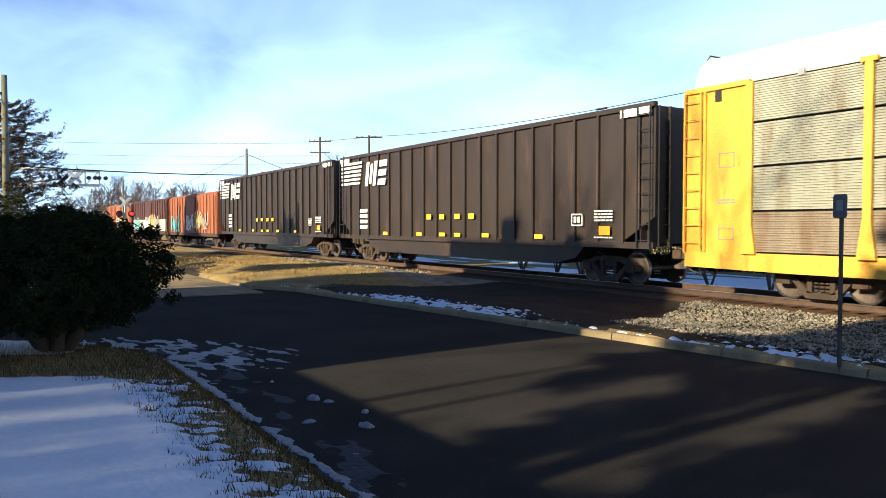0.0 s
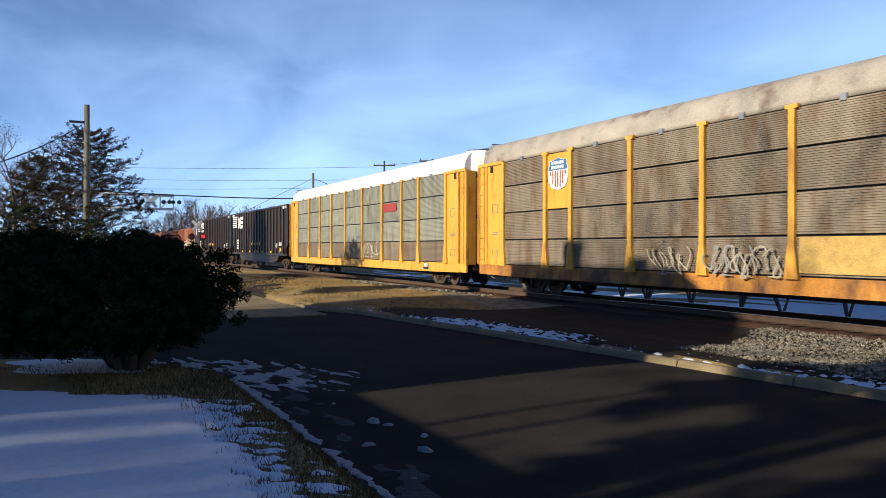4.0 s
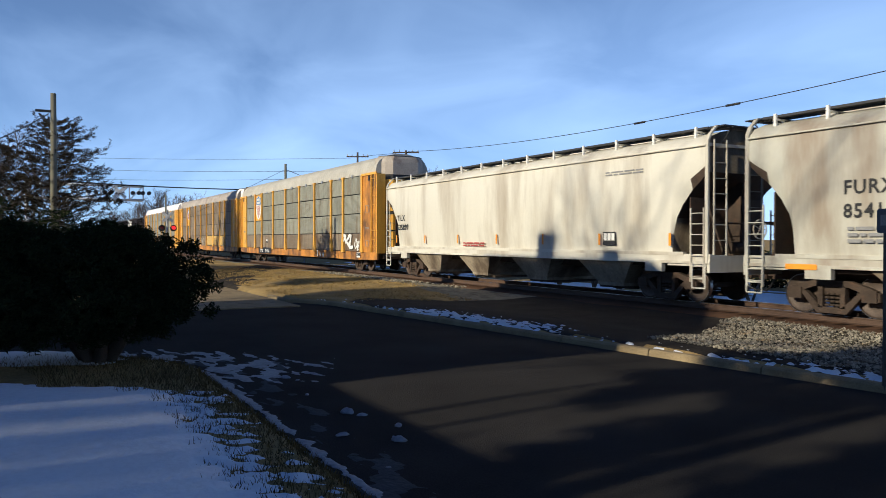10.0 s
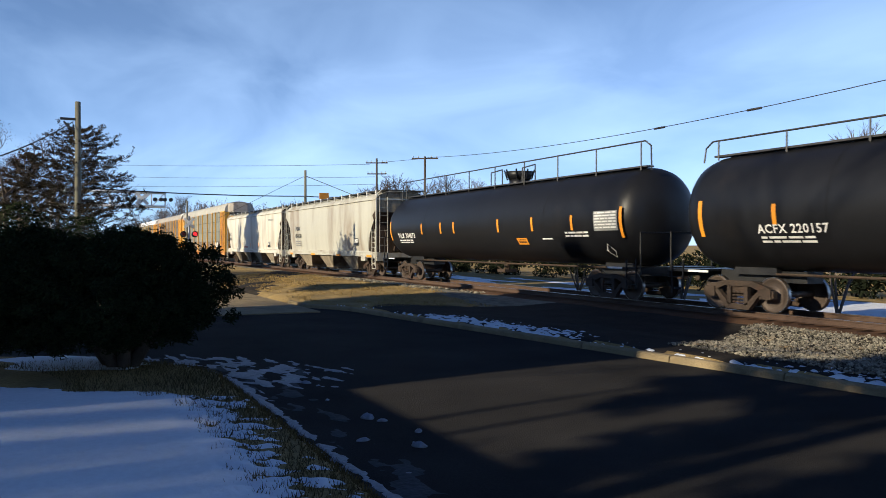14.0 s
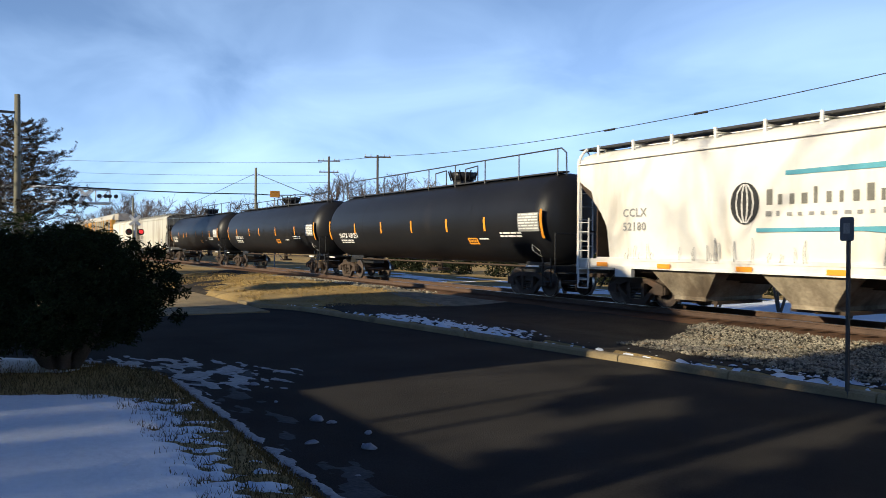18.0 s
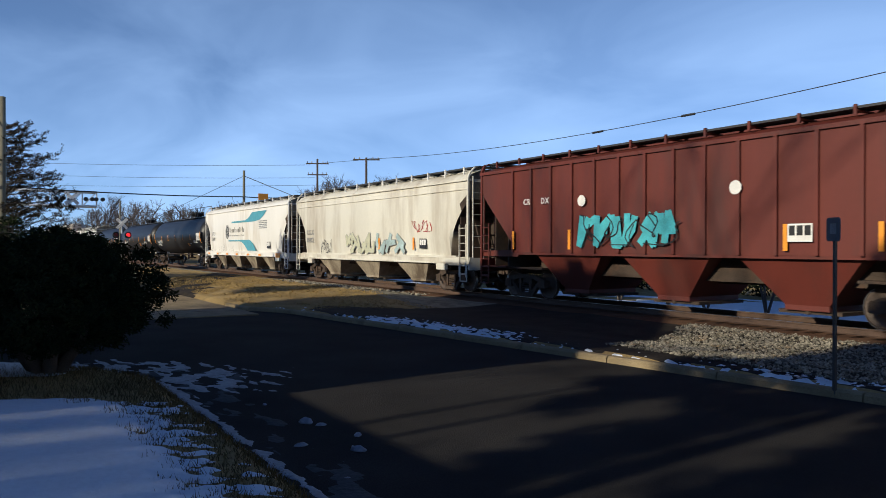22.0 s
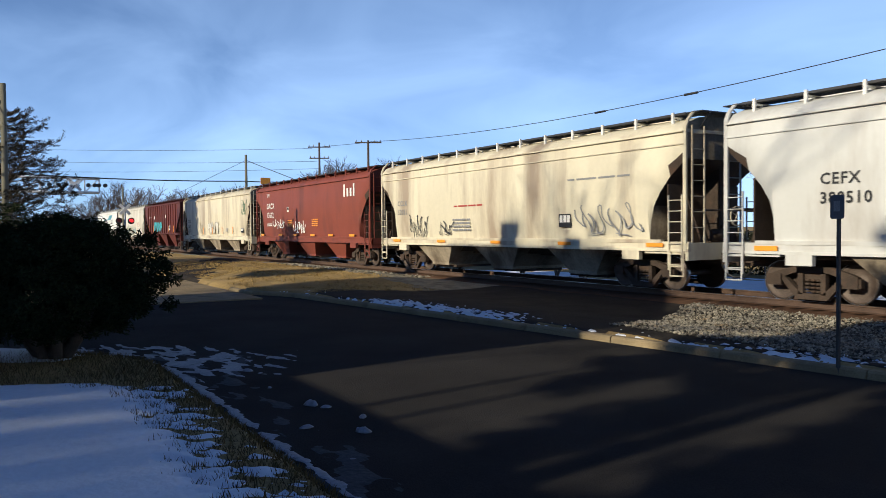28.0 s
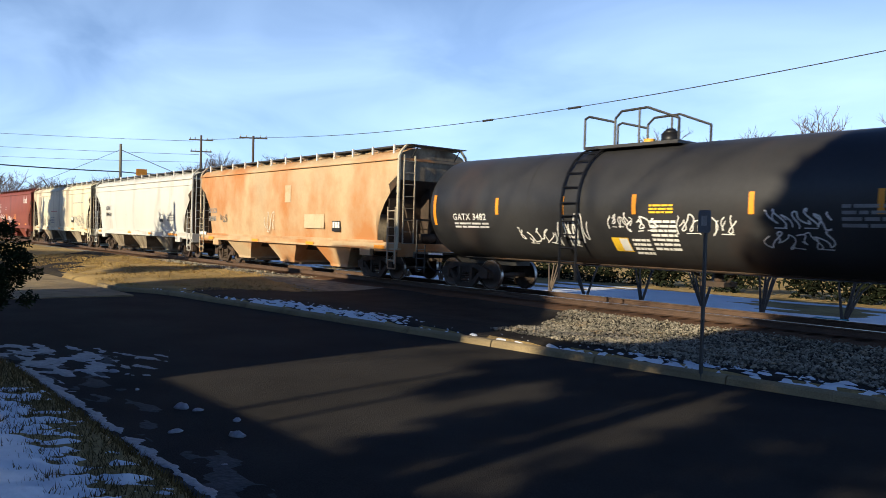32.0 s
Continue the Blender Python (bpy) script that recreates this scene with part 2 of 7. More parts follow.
M["galv"] = material("galvanised_steel", (0.42, 0.43, 0.44), 0.45, 0.7, vary=0.15, bump=0.1)
M["dark_steel"] = material("painted_dark_steel", (0.05, 0.05, 0.052), 0.5, 0.2, vary=0.2, bump=0.1)
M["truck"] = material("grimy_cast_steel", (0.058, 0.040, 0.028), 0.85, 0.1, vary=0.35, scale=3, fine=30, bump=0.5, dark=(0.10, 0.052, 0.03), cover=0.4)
M["wheel"] = material("wheel_steel", (0.10, 0.075, 0.06), 0.6, 0.4, vary=0.3, scale=4, fine=30, bump=0.3)
M["tread"] = material("bright_wheel_tread", (0.5, 0.48, 0.45), 0.3, 1.0, vary=0.1, bump=0)
M["black"] = material("black_paint", (0.02, 0.02, 0.021), 0.5, vary=0.2, bump=0.05)
M["white"] = material("white_paint", (0.78, 0.77, 0.73), 0.6, vary=0.12, bump=0.05)
M["orange"] = material("reflective_orange_tape", (0.85, 0.33, 0.02), 0.45, vary=0.1, bump=0)
M["yellow"] = material("yellow_placard", (0.85, 0.55, 0.03), 0.5, vary=0.1, bump=0)
M["red"] = material("red_paint", (0.36, 0.05, 0.04), 0.5, vary=0.1, bump=0)
M["blue"] = material("shield_blue", (0.05, 0.17, 0.42), 0.5, vary=0.15, bump=0)
M["teal"] = material("teal_stripe", (0.10, 0.33, 0.42), 0.5, vary=0.15, bump=0.05)
M["grey_ink"] = material("faded_lettering", (0.25, 0.25, 0.25), 0.6, vary=0.2, bump=0)
M["rack_yellow"] = material("chrome_yellow_paint", (0.74, 0.40, 0.05), 0.5, vary=0.18, scale=1.5, fine=25, bump=0.1, dark=(0.36, 0.15, 0.03), cover=0.36, stretch=(2, 2, 0.5))
M["rack_panel"] = material("galvanised_side_screen", (0.315, 0.318, 0.265), 0.6, 0.1, piece=0.12, vary=0.22, scale=1.6, fine=30, bump=0.2, dark=(0.20, 0.15, 0.095), cover=0.40, stretch=(1.6, 1, 0.35))
M["rack_panel_old"] = material("browned_side_screen", (0.26, 0.215, 0.16), 0.65, 0.05, piece=0.15, vary=0.25, scale=1.6, fine=30, bump=0.2, dark=(0.17, 0.105, 0.06), cover=0.5, stretch=(1.6, 1, 0.35))
M["sill_yellow"] = material("grimy_yellow_sill_paint", (0.58, 0.25, 0.035), 0.6, vary=0.25, scale=1.2, fine=25, bump=0.15, dark=(0.13, 0.065, 0.03), cover=0.62, stretch=(1.0, 1, 0.6))
M["roof_white"] = material("white_rack_roof", (0.85, 0.84, 0.82), 0.5, vary=0.06, scale=1, fine=20, bump=0.05)
M["roof_tan"] = material("weathered_tan_roof", (0.42, 0.37, 0.31), 0.6, vary=0.25, scale=1.2, fine=25, bump=0.2, dark=(0.15, 0.085, 0.06), cover=0.35, stretch=(1, 1, 1))
M["roof_grey"] = material("ribbed_grey_roof", (0.46, 0.44, 0.38), 0.55, vary=0.2, scale=1.2, fine=25, bump=0.2, dark=(0.22, 0.17, 0.12), cover=0.2)
M["gon_black"] = material("black_gondola_paint", (0.034, 0.024, 0.020), 0.5, vary=0.3, scale=1.2, fine=25, bump=0.15, dark=(0.11, 0.06, 0.04), cover=0.28, stretch=(1.5, 1.5, 0.25))
M["box_brown"] = material("brown_boxcar_paint", (0.30, 0.10, 0.045), 0.7, vary=0.25, scale=1.2, fine=25, bump=0.15, dark=(0.10, 0.045, 0.03), cover=0.3, stretch=(1.5, 1.5, 0.3))
M["box_dark"] = material("dark_maroon_boxcar_paint", (0.07, 0.025, 0.022), 0.7, vary=0.25, scale=1.2, fine=25, bump=0.15)
M["hop_white"] = material("weathered_white_hopper_paint", (0.66, 0.635, 0.545), 0.55, vary=0.1, scale=0.7, fine=9, grain=0.3, bump=0.08, dark=(0.42, 0.37, 0.29), cover=0.50, stretch=(1.2, 1.2, 0.22))
M["hop_grey"] = material("pale_grey_green_hopper_paint", (0.50, 0.49, 0.42), 0.55, vary=0.1, scale=0.8, fine=9, grain=0.3, bump=0.08, dark=(0.31, 0.26, 0.20), cover=0.46, stretch=(1.2, 1.2, 0.25))
M["hop_clean"] = material("bright_white_hopper_paint", (0.76, 0.74, 0.69), 0.5, vary=0.07, scale=0.7, fine=9, grain=0.3, bump=0.06, dark=(0.55, 0.49, 0.40), cover=0.36, stretch=(1.2, 1.2, 0.25))
M["hop_cream"] = material("cream_hopper_paint", (0.66, 0.605, 0.45), 0.6, vary=0.12, scale=0.7, fine=9, grain=0.3, bump=0.08, dark=(0.36, 0.29, 0.21), cover=0.5, stretch=(1.2, 1.2, 0.22))
M["hop_cef"] = material("cool_light_grey_hopper_paint", (0.58, 0.58, 0.55), 0.55, vary=0.08, scale=0.7, fine=9, grain=0.3, bump=0.06, dark=(0.42, 0.39, 0.35), cover=0.4, stretch=(1.2, 1.2, 0.3))
M["hop_red"] = material("oxide_red_hopper_paint", (0.12, 0.022, 0.013), 0.6, vary=0.2, scale=0.9, fine=9, grain=0.3, bump=0.08, dark=(0.075, 0.022, 0.016), cover=0.5, stretch=(1.2, 1.2, 0.25))
M["hop_gacx"] = material("brick_red_hopper_paint", (0.215, 0.052, 0.03), 0.6, vary=0.15, scale=0.8, fine=9, grain=0.3, bump=0.08, dark=(0.13, 0.038, 0.026), cover=0.45, stretch=(1.2, 1.2, 0.3))
M["hop_orange"] = material("rust_stained_tan_hopper_paint", (0.50, 0.37, 0.22), 0.65, vary=0.16, scale=0.55, fine=9, grain=0.3, bump=0.08, dark=(0.44, 0.19, 0.06), cover=0.6, stretch=(0.9, 1, 0.6))
M["tank"] = material("sooty_black_tank_paint", (0.012, 0.0125, 0.015), 0.42, vary=0.3, scale=0.6, fine=9, grain=0.3, bump=0.05, dark=(0.026, 0.023, 0.022), cover=0.2, stretch=(1, 1, 0.4), spec=0.3)
M["tank_grey"] = material("dull_charcoal_tank_paint", (0.034, 0.034, 0.036), 0.42, vary=0.3, scale=0.6, fine=9, grain=0.3, bump=0.05, dark=(0.05, 0.038, 0.034), cover=0.35, stretch=(1, 1, 0.4), spec=0.4)
M["graf_teal"] = material("teal_spray_paint", (0.09, 0.42, 0.48), 0.6, vary=0.3, bump=0)
M["graf_dark"] = material("faded_black_spray_paint", (0.16, 0.155, 0.135), 0.6, vary=0.3, scale=2, bump=0)
M["graf_grey"] = material("grey_spray_paint", (0.30, 0.30, 0.29), 0.6, vary=0.3, bump=0)
M["graf_green"] = material("green_spray_paint", (0.12, 0.20, 0.12), 0.6, vary=0.3, bump=0)
M["graf_yellow"] = material("ochre_spray_paint", (0.55, 0.36, 0.10), 0.6, vary=0.3, bump=0)
M["graf_pale"] = material("pale_yellow_green_spray_paint", (0.50, 0.50, 0.36), 0.6, vary=0.25, scale=2, bump=0)
M["graf_faint"] = material("faded_pale_spray_paint", (0.42, 0.37, 0.28), 0.6, vary=0.3, scale=2, bump=0)
M["patch_tan"] = material("pale_tan_touch_up_paint", (0.56, 0.44, 0.29), 0.6, vary=0.15, scale=1.5, bump=0.05, dark=(0.45, 0.28, 0.14), cover=0.4)
M["graf_mint"] = material("pale_mint_spray_paint", (0.36, 0.46, 0.46), 0.6, vary=0.3, scale=2, bump=0)
M["sign_grey"] = material("dull_sign_back", (0.10, 0.105, 0.12), 0.6, vary=0.15, bump=0.05)
M["roof_shingle"] = material("dark_roof_shingle", (0.09, 0.085, 0.08), 0.9, vary=0.3, scale=3, fine=30, bump=0.4)
M["siding"] = material("pale_siding", (0.55, 0.53, 0.48), 0.8, vary=0.1, scale=1, fine=20, bump=0.1)
M["brick"] = material("red_brick", (0.30, 0.13, 0.09), 0.85, vary=0.3, scale=4, fine=40, bump=0.4)


# ---------------------------------------------------------------- mesh helpers
class Mesh:
    """Collects faces for one mesh."""

    def __init__(self):
        self.v, self.f, self.s = [], [], []

    def face(self, pts, smooth=False):
        k = len(self.v)
        self.v += [tuple(p) for p in pts]
        self.f.append(tuple(range(k, k + len(pts))))
        self.s.append(smooth)

    def box(self, x0, x1, y0, y1, z0, z1):
        k = len(self.v)
        self.v += [(x, y, z) for x in (x0, x1) for y in (y0, y1) for z in (z0, z1)]
        for q in ((0, 1, 3, 2), (4, 6, 7, 5), (0, 4, 5, 1), (2, 3, 7, 6), (0, 2, 6, 4), (1, 5, 7, 3)):
            self.f.append(tuple(k + i for i in q))
            self.s.append(False)
        return self

    def tube(self, p, q, r, r2=None, n=6, caps=True):
        p, q = Vector(p), Vector(q)
        d = (q - p)
        if d.length < 1e-6:
            return self
        d.normalize()
        a = d.orthogonal().normalized()
        b = d.cross(a)
        r2 = r if r2 is None else r2
        k = len(self.v)
        for c, rr in ((p, r), (q, r2)):
            for i in range(n):
                t = 2 * math.pi * i / n
                self.v.append(tuple(c + (a * math.cos(t) + b * math.sin(t)) * rr))
        for i in range(n):
            j = (i + 1) % n
            self.f.append((k + i, k + j, k + n + j, k + n + i))
            self.s.append(n > 5)
        if caps:
            self.f.append(tuple(k + i for i in reversed(range(n))))
            self.f.append(tuple(k + n + i for i in range(n)))
            self.s += [False, False]
        return self

    def pipe(self, pts, r, n=5):
        for a, b in zip(pts, pts[1:]):
            self.tube(a, b, r, n=n)
        return self

    def loft(self, rings, closed=True, caps=True, smooth=True):
        """rings: lists of points of one length."""
        k, n = len(self.v), len(rings[0])
        for r in rings:
            self.v += [tuple(p) for p in r]
        for i in range(len(rings) - 1):
            for j in range(n if closed else n - 1):
                a, b = k + i * n + j, k + i * n + (j + 1) % n
                self.f.append((a, b, b + n, a + n))
                self.s.append(smooth)
        if caps:
            self.f.append(tuple(k + j for j in reversed(range(n))))
            self.f.append(tuple(k + (len(rings) - 1) * n + j for j in range(n)))
            self.s += [False, False]
        return self

    def prism(self, pts, y0, y1):
        """A polygon of (x, z) drawn out from y0 to y1."""
        self.loft([[(x, y0, z) for x, z in pts], [(x, y1, z) for x, z in pts]], smooth=False)
        return self

    def data(self, name, mat, fix=True):
        me = bpy.data.meshes.new(name)
        me.from_pydata(self.v, [], self.f)
        me.polygons.foreach_set("use_smooth", self.s)
        if fix:
            bm = bmesh.new()
            bm.from_mesh(me)
            bmesh.ops.recalc_face_normals(bm, faces=bm.faces)
            bm.to_mesh(me)
            bm.free()
        for one in (mat if isinstance(mat, (list, tuple)) else [mat]):
            me.materials.append(one)
        me.update()
        return me


def part(name, mesh, mat, parent, label="", at=None, fix=True):
    """One mesh object under a thing or a part."""
    me = mesh.data(name, mat, fix) if isinstance(mesh, Mesh) else mesh
    ob = new(name, me)
    ob.parent = parent
    if at is not None:
        ob.matrix_basis = at
    if label:
        ob["label"] = label
    return ob


def thing(name, mesh, mat, label, category, kind="", group="", at=None, fix=True):
    ob = new(name, mesh.data(name, mat, fix) if isinstance(mesh, Mesh) else mesh)
    if at is not None:
        ob.matrix_basis = at
    return tagged(ob, label, category, group, kind)


def empty(name, label, category, group="", at=None):
    ob = new(name)
    ob.empty_display_size = 0.3
    if at is not None:
        ob.matrix_basis = at
    return tagged(ob, label, category, group)


def letters(text, size, mat, name="lettering", width=None):
    """A mesh of raised lettering in the x-z plane, its foot at z = 0, beginning at x = 0, facing -y."""
    cu = bpy.data.curves.new(name, "FONT")
    cu.body, cu.size, cu.resolution_u = text, size, 2
    cu.offset, cu.space_character = 0.022 * size, 1.12
    tmp = bpy.data.objects.new(name, cu)
    scene.collection.objects.link(tmp)
    bpy.context.view_layer.update()
    me = bpy.data.meshes.new_from_object(tmp.evaluated_get(bpy.context.evaluated_depsgraph_get()))
    bpy.data.objects.remove(tmp)
    xs = [v.co.x for v in me.vertices] or [0, 1]
    k = width / (max(xs) - min(xs)) if width else 1.0
    for v in me.vertices:
        v.co = (v.co.x * k, 0.0, v.co.y)
    me.materials.clear()
    me.materials.append(mat)
    return me


def ribbon(me, pts, w):
    """A flat stroke along (x, z) points, in the plane y = 0."""
    for i in range(len(pts) - 1):
        (x0, z0), (x1, z1) = pts[i], pts[i + 1]
        d = math.hypot(x1 - x0, z1 - z0) or 1
        nx, nz = -(z1 - z0) / d * w / 2, (x1 - x0) / d * w / 2
        ex, ez = (x1 - x0) / d * w * 0.3, (z1 - z0) / d * w * 0.3
        me.face([(x0 - ex + nx, 0, z0 - ez + nz), (x0 - ex - nx, 0, z0 - ez - nz), (x1 + ex - nx, 0, z1 + ez - nz), (x1 + ex + nx, 0, z1 + ez + nz)])


def scribble(width, height, strokes, w, seed):
    """A flowing spray-can line that spells nothing."""
    rnd = random.Random(seed)
    me = Mesh()
    pts = []
    per = 14
    a1, a2, a3 = rnd.uniform(0.7, 1.0), rnd.uniform(0.5, 1.1), rnd.uniform(0, 6.28)
    for i in range(strokes * per + 1):
        t = i / (strokes * per)
        ph = t * strokes * 6.28
        x = width * t + width / strokes * (0.42 * math.sin(ph * a1 + a3) + 0.2 * math.sin(ph * 2.3 + 1.1))
        z = height * (0.5 + 0.36 * math.cos(ph) + 0.16 * math.cos(ph * a2 * 0.5 + a3))
        pts.append((x, z))
    # broken into letters
    k = 0
    while k < len(pts) - 3:
        n = rnd.randint(9, 16)
        ribbon(me, pts[k:k + n], w * rnd.uniform(0.8, 1.15))
        k += n - (1 if rnd.random() < 0.6 else -2)
    for k in range(2):
        x = rnd.uniform(0.1, 0.8) * width
        ribbon(me, [(x, height * rnd.uniform(0.02, 0.1)), (x + width * 0.2, height * rnd.uniform(0.0, 0.08))], w * 0.7)
    return me


def throwup(width, height, count, seed):
    """Fat strokes like block letters that spell nothing: the fill, and a wider dark edge to lie under it."""
    rnd = random.Random(seed)
    fill, line = Mesh(), Mesh()
    step = width / count
    grid = [(i * 0.5, j * 0.5) for i in range(3) for j in range(3)]
    for k in range(count):
        x0 = k * step + step * 0.12
        path = rnd.sample(grid, 5)
        pts = [(x0 + step * 0.76 * a + rnd.uniform(-0.1, 0.1) * step + height * 0.12 * b, height * (0.14 + 0.72 * b) + rnd.uniform(-0.06, 0.06) * height) for a, b in path]
        ribbon(fill, pts, height * 0.19)
        ribbon(line, pts, height * 0.23)
    return fill, line


def bars(rows, width, height, gap=0.45):
    """Lines of writing too small to read, as plain bars."""
    me = Mesh()
    step = height / rows
    for i in range(rows):
        z = height - i * step
        x, k = 0.0, 0
        while x < width * (0.95 - 0.2 * (i % 3 == 2)):
            w = width * (0.12 + 0.07 * ((i * 5 + k * 3) % 4))
            x1 = min(x + w, width)
            me.face([(x, 0, z), (x1, 0, z), (x1, 0, z - step * (1 - gap)), (x, 0, z - step * (1 - gap))])
            x, k = x1 + width * 0.035, k + 1
    return me


def quad(w, h):
    me = Mesh()
    me.box(0, w, -0.004, 0.0, 0, h)
    return me


def side_at(x, z, y=None):
    """A place on the side of a car that faces the road."""
    return Matrix.Translation((x, -(SIDE + 0.012) if y is None else y, z))


# ---------------------------------------------------------------- running gear, shared by all cars
def wheelset_mesh():
    me = Mesh()
    for s in (-1, 1):
        prof = [(0.0, 0.68), (0.10, 0.67), (0.15, 0.70), (0.36, 0.715), (0.40, 0.69), (0.456, 0.69), (0.458, 0.79), (0.40, 0.80),
                (0.37, 0.775), (0.14, 0.75), (0.11, 0.81), (0.0, 0.83)]
        n = 20
        rings = [[(r * math.cos(2 * math.pi * i / n), s * y, r * math.sin(2 * math.pi * i / n)) for i in range(n)] for r, y in prof[1:-1]]
        me.loft(rings, smooth=True, caps=True)
    me.tube((0, -1.02, 0), (0, 1.02, 0), 0.075, n=8)
    for s in (-1, 1):
        for k in range(3):
            a = k * 2.094
            me.tube((0.06 * math.cos(a), s * 1.0, 0.06 * math.sin(a)), (0.06 * math.cos(a), s * 1.05, 0.06 * math.sin(a)), 0.018, n=4)
    return me


def tread_mesh(side):
    me = Mesh()
    n = 20
    for s in (side,):
        me.loft([[(r * math.cos(2 * math.pi * i / n), s * y, r * math.sin(2 * math.pi * i / n)) for i in range(n)]
                 for r, y in ((0.463, 0.695), (0.463, 0.785))], caps=False)
        me.loft([[(r * math.cos(2 * math.pi * i / n), s * 0.806, r * math.sin(2 * math.pi * i / n)) for i in range(n)]
                 for r in (0.462, 0.450)], caps=False)
    return me


def side_frame_mesh(s):
    me = Mesh()
    y0, y1 = s * 0.92, s * 1.06
    me.prism([(-1.12, 0.38), (-1.12, 0.56), (-0.92, 0.66), (-0.45, 0.80), (0.45, 0.80), (0.92, 0.66), (1.12, 0.56), (1.12, 0.38), (0.82, 0.38), (0.72, 0.55),
              (0.42, 0.66), (-0.42, 0.66), (-0.72, 0.55), (-0.82, 0.38)], y0, y1)
    me.prism([(-0.80, 0.56), (-0.66, 0.56), (-0.26, 0.20), (0.26, 0.20), (0.66, 0.56), (0.80, 0.56), (0.36, 0.06), (-0.36, 0.06)], y0, y1)
    for x in (-0.33, 0.21):
        me.box(x, x + 0.12, y0, y1, 0.18, 0.68)
    for x in (-0.90, 0.90):
        me.box(x - 0.17, x + 0.17, s * 0.98, s * 1.10, 0.36, 0.62)
    return me


def springs_mesh(side):
    me = Mesh()
    for s in (side,):
        for x in (-0.13, 0.0, 0.13):
            for k in range(4):
                me.tube((x, s * 0.99, 0.22 + k * 0.085), (x, s * 0.99, 0.27 + k * 0.085), 0.06, n=8)
    return me


def bolster_mesh():
    me = Mesh()
    me.loft([[(-0.2, y, z0), (0.2, y, z0), (0.2, y, z1), (-0.2, y, z1)] for y, z0, z1 in ((-1.0, 0.52, 0.66), (-0.4, 0.42, 0.74), (0.4, 0.42, 0.74), (1.0, 0.52, 0.66))], smooth=False)
    me.tube((0, 0, 0.7), (0, 0, 0.86), 0.2, n=10)
    for x in (-0.45, 0.45):
        me.box(x - 0.04, x + 0.04, -0.85, 0.85, 0.34, 0.46)
    return me


GEAR = {"wheelset": wheelset_mesh().data("wheelset", M["wheel"]), "tread": tread_mesh(-1).data("tread", M["tread"], fix=False), "tread_far": tread_mesh(1).data("tread", M["tread"], fix=False),
        "near": side_frame_mesh(-1).data("side_frame", M["truck"]), "far": side_frame_mesh(1).data("side_frame", M["truck"]),
        "springs": springs_mesh(-1).data("spring_nest", M["truck"]), "springs_far": springs_mesh(1).data("spring_nest", M["truck"]), "bolster": bolster_mesh().data("truck", M["truck"])}
WHEELS = []


def add_truck(car, x):
    t = part("truck", GEAR["bolster"], None, car, "rust-brown cast steel truck", at=Matrix.Translation((x, 0, 0)))
    part("side_frame", GEAR["near"], None, t)
    part("side_frame", GEAR["far"], None, t)
    part("spring_nest", GEAR["springs"], None, t)
    part("spring_nest", GEAR["springs_far"], None, t)
    for dx in (-0.9, 0.9):
        w = part("wheelset", GEAR["wheelset"], None, t, at=Matrix.Translation((dx, 0, 0.458)))
        for side in ("tread", "tread_far"):
            part("tread", GEAR[side], None, t, at=Matrix.Translation((dx, 0, 0.458)))
        WHEELS.append((w, dx))
    return t


def add_couplers(car, half, mat):
    """Draft gear, knuckles and hoses at both ends; half: to the end of the body."""
    for s in (-1, 1):
        me = Mesh()
        me.box(min(s * (half - 0.5), s * (half + 0.25)), max(s * (half - 0.5), s * (half + 0.25)), -0.2, 0.2, 0.72, 1.02)
        me.box(min(s * (half + 0.25), s * (half + 0.52)), max(s * (half + 0.25), s * (half + 0.52)), -0.12, 0.12, 0.78, 0.98)
        me.prism([(s * (half + 0.46), 0.70), (s * (half + 0.62), 0.70), (s * (half + 0.62), 1.04), (s * (half + 0.46), 1.04)], -0.17, 0.1)
        part("coupler", me, M["truck"], car)
        ho = Mesh()
        pts = [(s * (half + 0.1), -0.3, 0.72), (s * (half + 0.25), -0.3, 0.5), (s * (half + 0.42), -0.22, 0.4), (s * (half + 0.58), -0.12, 0.42)]
        ho.pipe(pts, 0.025)
        part("air_hose", ho, M["black"], car)


def ladder(car, x, y, z0, z1, w, mat, rungs, along="x", name="ladder", out=-1):
    """Stiles and rungs; along: the way in which the rungs run."""
    me = Mesh()
    r = 0.014
    if along == "x":
        a, b = (x - w / 2, y), (x + w / 2, y)
    else:
        a, b = (x, y - w / 2), (x, y + w / 2)
    for p in (a, b):
        me.box(p[0] - 0.018, p[0] + 0.018, p[1] - 0.018, p[1] + 0.018, z0, z1)
    for k in range(rungs):
        z = z0 + (z1 - z0) * (k + 0.5) / rungs
        me.tube((*a, z), (*b, z), r, n=5)
    return part(name, me, mat, car)


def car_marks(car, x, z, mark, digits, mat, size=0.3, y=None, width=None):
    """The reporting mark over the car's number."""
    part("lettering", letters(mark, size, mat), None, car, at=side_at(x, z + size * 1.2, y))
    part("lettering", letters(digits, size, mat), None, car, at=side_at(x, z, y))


def decal(car, mesh, mat, x, z, name="stencil", label="", y=None):
    return part(name, mesh, mat, car, label, at=side_at(x, z, y), fix=False)


def car_empty(name, label, category, s0, s1):
    """A car between two places along the train, as it stands at the start."""
    ob = empty(name, label, category, "cars of the freight train", at=Matrix.Translation(((s0 + s1) / 2, TRACK_Y, RAIL)))
    CARS.append((ob, (s0 + s1) / 2))
    return ob, (s1 - s0) / 2


CARS = []


